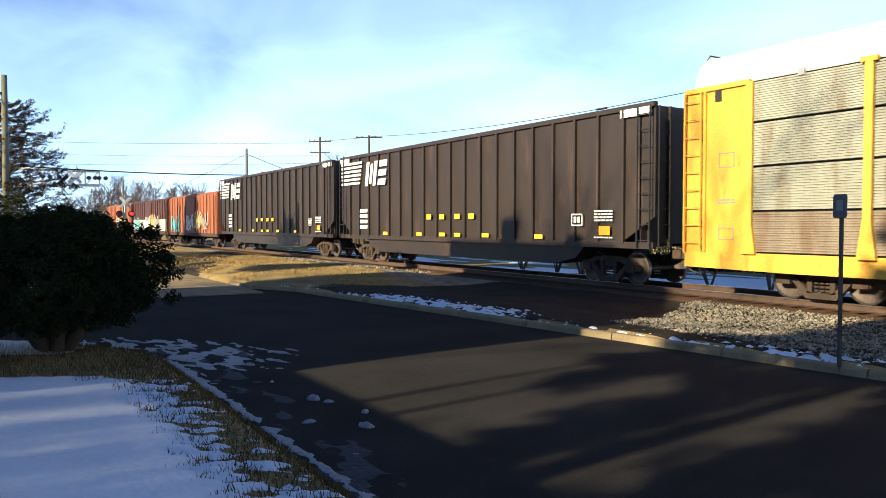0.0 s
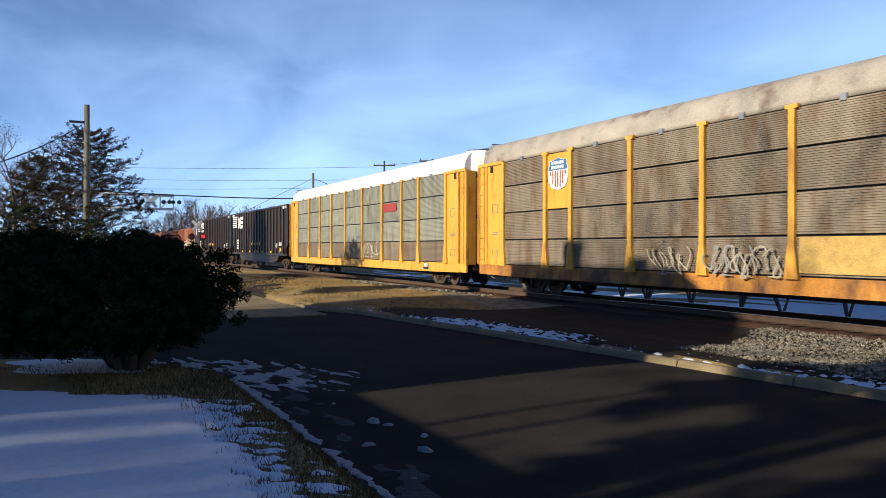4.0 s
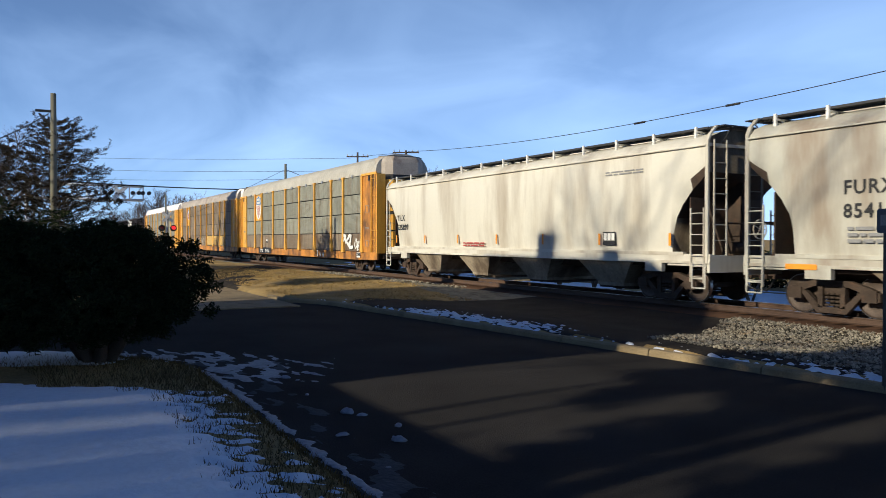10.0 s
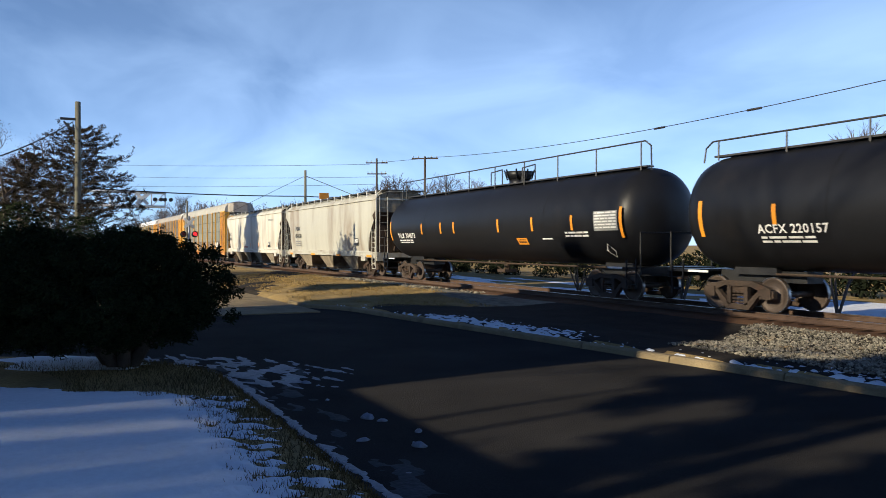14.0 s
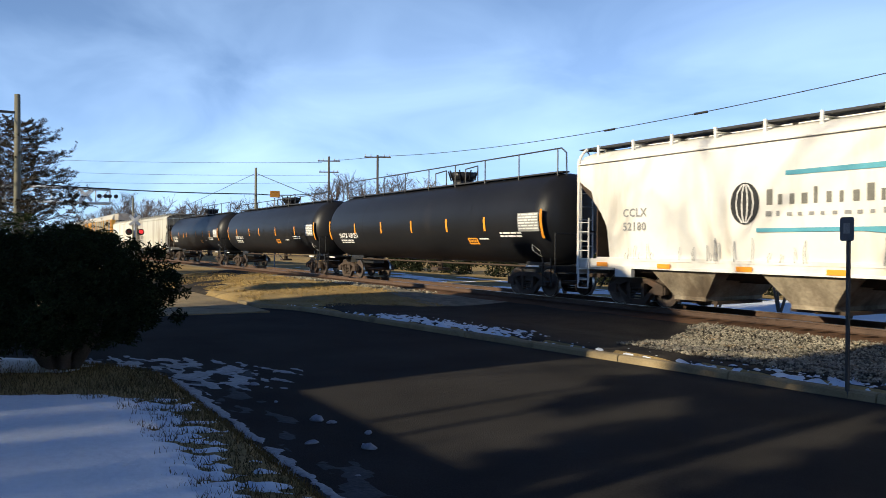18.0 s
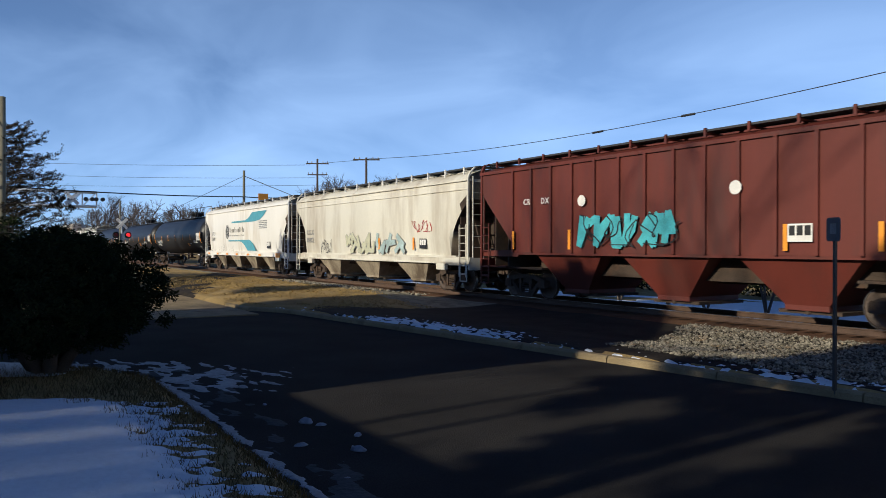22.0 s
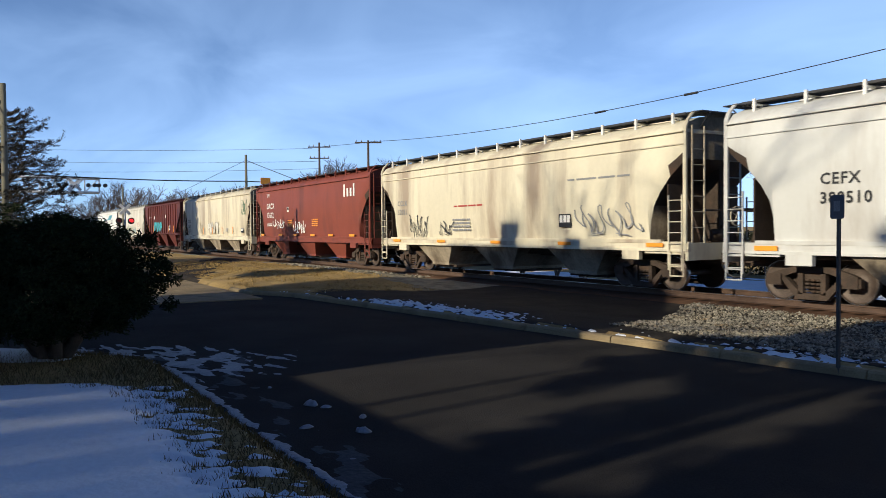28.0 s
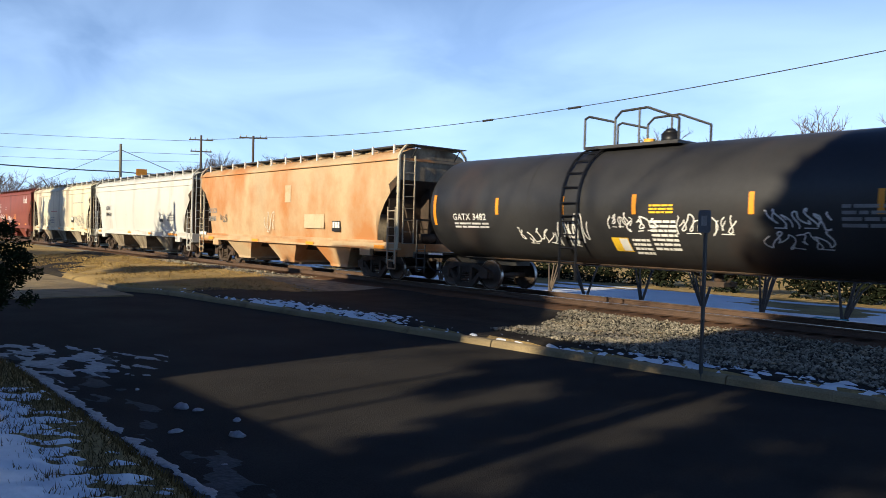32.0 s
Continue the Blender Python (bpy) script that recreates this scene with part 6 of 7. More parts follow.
for xs, yy, hgt, seed in ((-17.2, -29.0, 22.5, 35), (-13.6, -31.0, 24.0, 36)):
    bare_tree("oak", behind(xs, 0, yy)[0], yy, hgt, seed, "tall bare tree behind the house", 0.45, 7, 0.19, keep=(0.72, 0.62))
for x, yy, hgt, seed in ((-6.6, -15.6, 7.4, 37), (0.2, -14.6, 10.6, 38), (5.2, -14.8, 10.8, 39)):
    bare_tree("garden_tree", x, yy, hgt, seed, "small bare garden tree with spreading limbs", 0.45, 6, 0.15, keep=(0.72, 0.6))


# ---------------------------------------------------------------- poles, wires, crossing
def utility_pole(x, y, z, lean=0.0, arms=(), r=0.15, mat="pole", label="weathered wooden utility pole with crossarm"):
    root = empty("utility_pole", label, "utility pole", at=Matrix.Translation((x, y, 0)))
    me = Mesh()
    me.tube((0, 0, -0.5), (lean, 0, z), r, r * 0.72, n=10)
    part("pole", me, M[mat], root)
    for dz, w, ang in arms:
        me = Mesh()
        c, s = math.cos(ang), math.sin(ang)
        me.loft([[(k * c * w + lean, k * s * w, z - dz - 0.06), (k * c * w + lean, k * s * w, z - dz + 0.06), (k * c * w + lean - s * 0.1, k * s * w + c * 0.1, z - dz + 0.06), (k * c * w + lean - s * 0.1, k * s * w + c * 0.1, z - dz - 0.06)] for k in (-1, 1)], smooth=False)
        part("crossarm", me, M[mat], root)
        for k in (-0.9, -0.5, 0.5, 0.9):
            me = Mesh()
            me.tube((k * c * w + lean, k * s * w, z - dz + 0.06), (k * c * w + lean, k * s * w, z - dz + 0.26), 0.05, n=6)
            part("insulator", me, M["galv"], root)
    return root


def cable(pts, r, label="thin black overhead cable strung between wooden poles", sag=0.0, n=14):
    me = Mesh()
    line = [Vector(pts[0])]
    for a, b in zip(pts, pts[1:]):
        a, b = Vector(a), Vector(b)
        line += [a.lerp(b, i / n) - Vector((0, 0, sag * 4 * i / n * (1 - i / n))) for i in range(1, n + 1)]
    side = (line[-1] - line[0]).cross(Vector((0, 0, 1))).normalized() * r
    up = Vector((0, 0, r))
    me.loft([[p + side, p + up, p - side, p - up] for p in line])
    return thing("overhead_cable", me, M["wire"], label, "cable", group="overhead cables")


pl = utility_pole(-39.5, 1.1, 8.7, 0.0, r=0.17, label="leaning weathered wooden pole with a side bracket")
me = Mesh()
me.box(-0.08, 0.08, -0.75, 0.05, 7.82, 7.92)
me.tube((0, -0.6, 7.75), (0, 0, 7.2), 0.04, n=5)
part("bracket", me, M["dark_steel"], pl)
utility_pole(-68.4, 20.95, 8.9, label="plain pale wooden pole with guy wires")
A = radians(62)
utility_pole(-80.0, 32.85, 11.8, arms=((0.5, 1.25, A), (1.75, 1.1, A)), mat="pole_dark")
utility_pole(-67.2, 32.7, 10.7, arms=((0.2, 1.3, A),), mat="pole_dark")
utility_pole(14.0, 33.0, 12.1, arms=((0.3, 1.95, A),), mat="pole_dark")
utility_pole(-95.0, 14.5, 7.2, r=0.13, label="short pale wooden pole")
cable([(-67.2, 32.9, 10.6), (14.0, 33.0, 12.0)], 0.022, sag=2.1, n=40)
cable([(-80, 32.8, 11.3), (-67.2, 32.7, 10.5)], 0.02)
for k, (zz, yy) in enumerate(((11.4, 32.0), (10.0, 32.6), (9.2, 33.0))):
    cable([(-130 - 10 * k, 0.0 + 2 * k, 14.4 - 0.9 * k), (-80, yy, zz - 0.3)], 0.02, sag=0.3)
cable([(-39.5, 0.9, 7.75), (-37.5, -2.05, 5.75), (-36.0, -4.6, 4.9)], 0.03, sag=0.12)
cable([(-60, -3.0, 6.3), (-68.4, 20.95, 6.5), (-80, 33, 7.9)], 0.045, sag=0.25)
cable([(-68.4, 20.95, 8.4), (-76, 14.5, 4.6)], 0.02)
cable([(-68.4, 20.95, 8.4), (-60.5, 25.0, 5.4)], 0.03)
for x, z in ((-35.1, 9.145), (-28.07, 9.18)):
    me = Mesh()
    me.tube((x - 0.45, 33.0, z), (x + 0.45, 33.0, z), 0.065, n=6)
    thing("cable_sleeve", me, M["dark_steel"], "dark splice sleeve on the cable", "cable sleeve", group="cable sleeves")


def crossing_signal(x, y):
    root = empty("crossing_signal", "railway crossing signal with white crossbuck and red lamps", "crossing signal", at=Matrix.Translation((x, y, 0)))
    me = Mesh()
    me.tube((0, 0, -0.1), (0, 0, 4.0), 0.07, n=8)
    part("mast", me, M["galv"], root)
    for s in (-1, 1):
        me = Mesh()
        me.box(-0.03, 0.03, -0.46, 0.46, -0.09, 0.09)
        part("crossbuck_blade", me, M["white"], root, at=Matrix.Translation((0.09 + 0.03 * s, 0, 3.5)) @ Matrix.Rotation(radians(45 * s), 4, "X"))
    for s in (-1, 1):
        me = Mesh()
        me.tube((0.05, s * 0.38, 2.72), (0.12, s * 0.38, 2.72), 0.22, n=14)
        me.tube((0.12, s * 0.38, 2.72), (0.35, s * 0.38, 2.78), 0.16, 0.17, n=12, caps=False)
        lamp = part("signal_lamp", me, M["black"], root)
        me = Mesh()
        me.tube((0.125, s * 0.38, 2.72), (0.14, s * 0.38, 2.72), 0.145, n=12)
        part("red_lens", me, M["lens_lit"] if s > 0 else M["red"], lamp)
    return root


M["lens_lit"] = bpy.data.materials.new("lit_red_lens")
M["lens_lit"].use_nodes = True
_b = M["lens_lit"].node_tree.nodes["Principled BSDF"]
_b.inputs["Base Color"].default_value = (0.5, 0.01, 0.01, 1)
_b.inputs["Emission Color"].default_value, _b.inputs["Emission Strength"].default_value = (1, 0.03, 0.03, 1), 1.2
crossing_signal(-55.0, 8.5)


def gantry():
    root = empty("signal_gantry", "galvanised crossing gantry with lamps and crossbuck over the road", "signal gantry")
    x, y0, y1, z0, z1 = -70.0, 0.0, 8.8, 5.3, 6.5
    me = Mesh()
    for z in (z0, z1):
        for dx in (-0.3, 0.3):
            me.tube((x + dx, y0, z), (x + dx, y1, z), 0.11, n=6)
    for i in range(9):
        y = y0 + (y1 - y0) * i / 8
        me.tube((x + 0.3, y, z0), (x + 0.3, y, z1), 0.06, n=5)
        if i < 8:
            me.tube((x + 0.3, y, z0), (x + 0.3, y + (y1 - y0) / 8, z1), 0.045, n=5)
    part("truss", me, M["white"], root)
    me = Mesh()
    me.tube((x, y0, -0.1), (x, y0, z1 + 0.2), 0.15, n=8)
    part("mast", me, M["white"], root)
    for y in (4.8, 6.0, 8.2, 9.0):
        for s in (-1, 1):
            me = Mesh()
            me.tube((x + 0.3, y + s * 0.25, z0 + 0.6), (x + 0.6, y + s * 0.25, z0 + 0.6), 0.17, n=10)
            part("signal_lamp", me, M["black"], root)
    for s in (-1, 1):
        me = Mesh()
        me.box(-0.02, 0.02, -0.7, 0.7, -0.13, 0.13)
        part("crossbuck_blade", me, M["white"], root, at=Matrix.Translation((x + 0.42 + 0.03 * s, 6.9, z0 + 0.65)) @ Matrix.Rotation(radians(45 * s), 4, "X"))


gantry()


def street_sign():
    root = empty("street_sign", "small dark sign plate on a slim steel post behind the kerb", "street sign", at=Matrix.Translation((-5.87, 9.8, 0.1)) @ Matrix.Rotation(radians(-20), 4, "Z"))
    me = Mesh()
    me.box(-0.024, 0.024, -0.016, 0.016, -0.1, 2.3)
    part("post", me, M["dark_steel"], root)
    me = Mesh()
    r, w, z0, z1 = 0.04, 0.13, 1.98, 2.30
    ring = []
    for cx, cz, a0 in ((w - r, z0 + r, -90), (w - r, z1 - r, 0), (-w + r, z1 - r, 90), (-w + r, z0 + r, 180)):
        ring += [(cx + r * math.cos(radians(a0 + k * 30)), cz + r * math.sin(radians(a0 + k * 30))) for k in range(4)]
    me.prism(ring, -0.03, -0.022)
    plate = part("plate", me, M["sign_grey"], root, "weathered dark grey sign plate")
    me = Mesh()
    me.box(-0.06, 0.06, -0.034, -0.031, 2.08, 2.22)
    part("faded_mark", me, M["graf_grey"], plate)


street_sign()

# a row of cut-back shrubs past the track
def cut_shrub(x, y, seed):
    root = empty("cut_back_shrub", "low bare many-stemmed shrub past the track", "shrub", "shrubs past the track", at=Matrix.Translation((x, y, -0.3)))
    rnd = random.Random(seed)
    for k in range(6):
        a = rnd.uniform(0, 6.28)
        me = Mesh()
        tip = (0.45 * math.cos(a), 0.45 * math.sin(a), rnd.uniform(0.9, 1.3))
        me.tube((0, 0, -0.1), tip, 0.05, 0.03, n=5)
        me.tube(tip, (tip[0] * 1.5 + 0.1, tip[1] * 1.5, tip[2] + 0.35), 0.03, 0.012, n=4)
        part("stem", me, M["bark"], root)
    return root


for i in range(16):
    cut_shrub(-30 + i * 2.3, 23.0 + 0.3 * math.sin(i * 2.1), 300 + i)

# far woods: bare trees along the skyline
TALL = (1.0, 1.12, 0.94, 1.06)
templates = [bare_tree("bare_tree", -120 - 9 * k, 26 + 6 * k, 10 + k, 60 + k, "bare grey-brown tree on the skyline", 0.48, 7, 0.18, keep=(0.72, 0.60)) for k in range(3)]
for t_ in templates:
    tagged(t_, group="bare trees on the skyline")
wr = random.Random(77)
for i in range(110):
    r = wr.uniform(120, 240)
    a = radians(wr.uniform(1, 34))
    copy_thing(templates[i % 3], Matrix.Translation((-r * math.cos(a), r * math.sin(a) + 14, 0)) @ Matrix.Rotation(wr.uniform(0, 6.28), 4, "Z"))
for i in range(7):
    a = radians(59.5 + 1.35 * i)
    r = 104 + 7 * (i % 3)
    copy_thing(templates[i % 3], Matrix.Translation((-r * math.sin(a), r * math.cos(a), 0)) @ Matrix.Rotation(wr.uniform(0, 6.28), 4, "Z") @ Matrix.Scale((1.28, 1.1, 1.32)[i % 3], 4))
for i in range(10):
    copy_thing(templates[i % 3], Matrix.Translation((wr.uniform(-34, -26), wr.uniform(44, 58), -0.3)) @ Matrix.Rotation(wr.uniform(0, 6.28), 4, "Z"))
for i in range(12):
    copy_thing(templates[i % 3], Matrix.Translation((-23 + i * 2.6 + wr.uniform(-0.6, 0.6), wr.uniform(44, 50), -0.3)) @ Matrix.Rotation(wr.uniform(0, 6.28), 4, "Z") @ Matrix.Scale(TALL[i % 4], 4))


# small orange board past the track
board = empty("warning_board", "small orange board on a slim post past the track", "sign", at=Matrix.Translation((-62.0, 20.6, -0.2)))
me = Mesh()
me.tube((0, 0, -0.3), (0, 0, 6.0), 0.05, n=6)
part("post", me, M["galv"], board)
me = Mesh()
me.box(0.05, 0.09, -0.42, 0.42, 6.05, 6.6)
part("plate", me, M["orange"], board)

# torn tarpaulin lying on the far shoulder of the track
me = Mesh()
tr = random.Random(6)
grid = [[(i * 0.14 + tr.uniform(-0.03, 0.03), j * 0.12 + tr.uniform(-0.03, 0.03), 0.03 + 0.09 * abs(math.sin(i * 1.3 + j * 2.1)) + tr.uniform(0, 0.04)) for j in range(5)] for i in range(7)]
me.loft(grid, closed=False, caps=False, smooth=False)
M["tarp"] = material("blue_tarpaulin", (0.04, 0.30, 0.42), 0.5, vary=0.15, bump=0.1)
thing("tarpaulin", me, M["tarp"], "small crumpled blue tarpaulin beside the rail", "tarpaulin", at=Matrix.Translation((-8.3, 18.4, 0.06)))

# low evergreen hedge along the far edge of the field
me = Mesh()
hr = random.Random(15)
for i in range(380):
    leaf_cloud(me, (-62 + i * 0.235, 31.2 + hr.uniform(-0.5, 0.5), hr.uniform(-0.2, 1.5)), 0.6, 100, 0.2, hr)
thing("hedge", me, M["yew"], "long low dark evergreen hedge past the field", "hedge", "stuff", fix=False)

SUNLIT_SLAB = (-31.0, -21.4, 1.0, 7.0)
# pale slab whose colour stands for the sunlit stretch of the street
me = Mesh()
for k in range(4):
    x0 = SUNLIT_SLAB[0] + (SUNLIT_SLAB[1] - SUNLIT_SLAB[0]) * k / 4
    x1 = SUNLIT_SLAB[0] + (SUNLIT_SLAB[1] - SUNLIT_SLAB[0]) * (k + 1) / 4 - 0.03
    me.box(x0, x1, SUNLIT_SLAB[2], SUNLIT_SLAB[3], -0.05, 0.045)
thing("drive_apron", me, M["concrete"], "pale slab coloured for the sunlit stretch of street", "apron", "structure", fix=False)


# ---------------------------------------------------------------- the train, car by car
boxcar(-114.5, -95.2, "box_brown", "rust-brown box car with a graffiti band", True)
boxcar(-94.0, -75.4, "box_dark", "dark maroon box car with a pale graffiti patch below", True, low="hop_grey")
boxcar(-74.4, -57.8, "box_brown", "orange-brown ribbed box car with graffiti", True)
gondola(-56.8, -35.9, "tall ribbed black steel gondola car with white marks")
gondola(-34.9, -14.4, "tall ribbed black steel gondola car with white marks")



def rack_bays(h, fr):
    return [-h + f for f in fr]


a1, h1 = autorack(-13.35, 14.15, "rack_panel", "roof_white", "yellow autorack car with grey screens and a white roof", rack_bays(13.75, (4.7, 7.2, 9.6, 12.2, 15.1, 18.1, 20.7, 22.75)), None, False, 1, sill="rack_yellow")
decal(a1, quad(1.7, 0.42), M["red"], -13.75 + 18.3, 3.6, "red_panel", y=-SIDE - 0.02)
decal(a1, scribble(2.6, 0.9, 5, 0.045, 3), M["graf_pale"], -13.75 + 15.3, 1.15, "graffiti", y=-SIDE - 0.03)
stencil_box(a1, 13.75 - 4.2, 0.72, 0.5, 0.3)
a2, h2 = autorack(15.3, 42.5, "rack_panel_old", "roof_tan", "yellow autorack car with browned screens and a stained roof", rack_bays(13.6, (4.8, 6.3, 9.3, 12.2, 15.0, 18.0, 20.75, 22.7)), -13.6 + 5.55, False, 2)
shield(a2, -13.6 + 5.55, 3.75, 1.1, 1.1)
for k, (mt, x, w) in enumerate((("graf_faint", 10.2, 1.6), ("graf_grey", 12.4, 1.4), ("graf_faint", 13.2, 1.6), ("sill_yellow", 18.4, 2.0), ("graf_faint", 23.2, 1.1))):
    decal(a2, scribble(w, 0.8, 5, 0.045, 20 + k), M[mt], -13.6 + x, 0.98, "graffiti", y=-SIDE - 0.11 - 0.004 * k)
for x, w in ((15.2, 2.7), (18.1, 2.55), (20.85, 1.8)):
    decal(a2, quad(w, 0.85), M["graf_yellow"], -13.6 + x, 1.15, "buffed_patch", y=-SIDE - 0.03)
a3, h3 = autorack(43.7, 71.3, "rack_panel", "roof_grey", "yellow autorack car with grey screens and a ribbed grey roof", rack_bays(13.8, (4.55, 6.45, 9.4, 12.35, 15.3, 18.25, 21.15, 23.05)), -13.8 + 5.5, True, 3, right="sill_yellow")
shield(a3, -13.8 + 5.5, 3.2, 1.25, 1.75)
part("lettering", letters("TTGX", 0.30, M["white"]), None, a3, at=side_at(-13.8 + 5.95, 0.75, -SIDE - 0.016))
part("lettering", letters("254956", 0.30, M["white"]), None, a3, at=side_at(-13.8 + 7.35, 0.75, -SIDE - 0.016))
decal(a3, quad(3.3, 0.4), M["black"], -13.8 + 5.6, 0.66, "number_board", y=-SIDE - 0.008)
fill, line = throwup(1.7, 0.85, 3, 9)
decal(a3, line, M["graf_grey"], 66.6 - 43.7 - 13.8, 1.15, "graffiti_edge", y=-SIDE - 0.03)
decal(a3, fill, M["white"], 66.6 - 43.7 - 13.8, 1.15, "graffiti", y=-SIDE - 0.036)
decal(a3, scribble(0.65, 0.6, 4, 0.07, 10), M["white"], 68.5 - 43.7 - 13.8, 1.12, "graffiti", y=-SIDE - 0.03)
decal(a3, blocks(3, 1.45, 0.36, 7), M["white"], 62.43 - 43.7 - 13.8, 0.68, "name_blocks", y=-SIDE - 0.016)
stencil_box(a3, 68.7 - 43.7 - 13.8, 0.74, 0.5, 0.28, "white")
stencil_box(a3, -13.8 + 7.6, 1.45, 0.4, 0.28)

c, h = hopper(72.45, 92.5, "hop_white", "weathered dirty-white covered hopper car with a curved side", 4, seed=1)
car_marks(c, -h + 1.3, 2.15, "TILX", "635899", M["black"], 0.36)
orange_marks(c, h, 1.55, 7, 0.35, 0.09, up=True)
stencil_box(c, h - 4.1, 1.55)
decal(c, bars(2, 1.6, 0.2), M["red"], -h + 7.5, 1.4)
decal(c, bars(2, 1.6, 0.15), M["grey_ink"], h - 4.0, 3.6)

c, h = hopper(93.55, 111.2, "hop_grey", "pale grey-green covered hopper car with a curved side", 3, seed=2)
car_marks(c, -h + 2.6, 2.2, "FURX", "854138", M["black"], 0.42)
decal(c, bars(3, 1.2, 0.4), M["grey_ink"], -h + 2.7, 1.6)
orange_marks(c, h, 1.05, 4, 0.8, 0.12)
stencil_box(c, h - 3.3, 1.7)


TANK = "long sooty black tank car with a full-length handrail"
tank(111.95, 131.6, TANK, "TILX", "304673",
     {"stripes": (4.52, 6.46, 7.69, 11.34, 13.69, 16.04), "ends": (0.9, 18.5), "placard": 12.54, "bars": 15.6, "panel": 17.2, "diamond": 17.6, "manway": 10.5}, base=112.2, text=(1.75, 2.06, 0.33))
tank(132.6, 152.15, TANK, "ACFX", "220157",
     {"stripes": (3.73, 6.74, 8.94, 12.29, 15.75), "ends": (1.4, 18.83), "placard": 12.15, "bars": 15.3, "panel": 17.5, "diamond": 17.98, "manway": 10.9}, base=132.5, text=(3.2, 2.02, 0.3), rail=0.42)
tank(152.75, 172.2, TANK, "NATX", "400251",
     {"stripes": (2.87, 5.75, 8.65, 11.55, 14.2), "ends": (-0.3, 17.49), "placard": 12.93, "bars": 15.1, "panel": 16.22, "diamond": 16.72, "manway": 10.3}, base=153.98, text=(0.85, 2.02, 0.34))

c, h = hopper(173.2, 191.65, "hop_clean", "bright white covered hopper car with teal swooshes and a round emblem", 4, seed=3)
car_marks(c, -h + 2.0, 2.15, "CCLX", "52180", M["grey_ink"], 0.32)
for pts in (((7.1, 3.44), (10.3, 3.46), (10.9, 3.6), (11.7, 3.94), (14.6, 3.97), (14.0, 3.65), (13.2, 3.40), (12.0, 3.33), (10.6, 3.33), (7.1, 3.34)),
            ((6.35, 2.15), (11.2, 2.15), (11.9, 1.9), (12.55, 1.44), (10.8, 1.44), (10.2, 1.75), (9.5, 2.0), (8.9, 2.06), (6.35, 2.06))):
    me = Mesh()
    me.face([(x - h, 0, z) for x, z in pts])
    decal(c, me, M["teal"], 0, 0, "swoosh", y=-SIDE - 0.016)
me = Mesh()
me.face([(0.40 * math.cos(k * math.pi / 12), 0, 0.5 * math.sin(k * math.pi / 12)) for k in range(24)])
decal(c, me, M["black"], -h + 6.03, 2.74, "emblem", y=-SIDE - 0.014)
me = Mesh()
for a in (-0.6, -0.2, 0.2, 0.6):
    ribbon(me, [(0.40 * a * math.cos(t), 0.47 * math.sin(t)) for t in (-1.3, -0.6, 0.0, 0.6, 1.3)], 0.03)
decal(c, me, M["white"], -h + 6.03, 2.74, "emblem_line", y=-SIDE - 0.02)
decal(c, blocks(12, 3.5, 0.36, 1), M["graf_dark"], -h + 6.62, 2.68, "name_blocks")
decal(c, blocks(13, 3.5, 0.12, 2), M["grey_ink"], -h + 6.6, 2.42, "name_blocks")
decal(c, bars(5, 1.6, 0.55), M["grey_ink"], h - 5.4, 2.8)
stencil_box(c, h - 3.8, 1.6)
for x in (-h + 0.95, -h + 3.3, -h + 5.8, -h + 8.1, -h + 10.6, -h + 13.0):
    decal(c, quad(0.45, 0.12), M["orange"], x, 1.12, "reflector", y=-SIDE - 0.02)
decal(c, quad(0.75, 0.26), M["orange"], h - 2.2, 1.05, "placard", y=-SIDE - 0.02)
decal(c, drips(10.5, 0.6, 26, 0.022, 4), M["grey_ink"], -h + 2.0, 1.36, "drips", y=-SIDE - 0.012)

c, h = hopper(192.85, 210.3, "hop_white", "weathered white covered hopper car with a long graffiti band", 3, seed=4, lines=2)
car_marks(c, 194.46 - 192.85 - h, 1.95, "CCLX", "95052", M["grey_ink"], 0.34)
decal(c, scribble(1.2, 0.7, 4, 0.04, 60), M["black"], -h + 3.6, 1.38, "graffiti", y=-SIDE - 0.014)
for k, (x, w, n, mt) in enumerate(((6.6, 3.1, 5, "graf_pale"), (9.9, 2.7, 3, "graf_mint"))):
    fill, line = throwup(w, 1.02, n, 61 + k)
    decal(c, line, M["graf_grey"], -h + x, 1.36, "graffiti_edge", y=-SIDE - 0.014)
    decal(c, fill, M[mt], -h + x, 1.36, "graffiti", y=-SIDE - 0.02)
decal(c, scribble(1.6, 0.5, 6, 0.03, 65), M["red"], h - 4.2, 2.3, "graffiti", y=-SIDE - 0.014)
stencil_box(c, h - 3.6, 1.65)
for x in (-h + 10.2, -h + 13.3):
    decal(c, quad(0.12, 0.5), M["orange"], x, 1.6, "reflector", y=-SIDE - 0.022)

c, h = hopper(211.0, 227.7, "hop_red", "oxide-red covered hopper car with upright ribs and teal graffiti", 3, "ribbed", walkway="hop_red", eave=4.3, seed=5)
part("lettering", letters("CR", 0.26, M["white"]), None, c, at=side_at(-h + 2.6, 3.1, -SIDE - 0.06))
part("lettering", letters("DX", 0.26, M["white"]), None, c, at=side_at(-h + 3.5, 3.1, -SIDE - 0.06))
for x, z in ((-h + 5.4, 3.1), (-h + 10.75, 3.15)):
    me = Mesh()
    me.tube((0, 0, 0), (0, -0.004, 0), 0.17, n=16)
    decal(c, me, M["white"], x, z, "white_disc", y=-SIDE - 0.06)
fill, line = throwup(3.6, 1.0, 6, 71)
decal(c, line, M["graf_teal"], -h + 5.3, 1.7, "graffiti", y=-SIDE - 0.07)
decal(c, scribble(3.6, 0.9, 6, 0.04, 72), M["black"], -h + 5.3, 1.75, "graffiti_edge", y=-SIDE - 0.078)
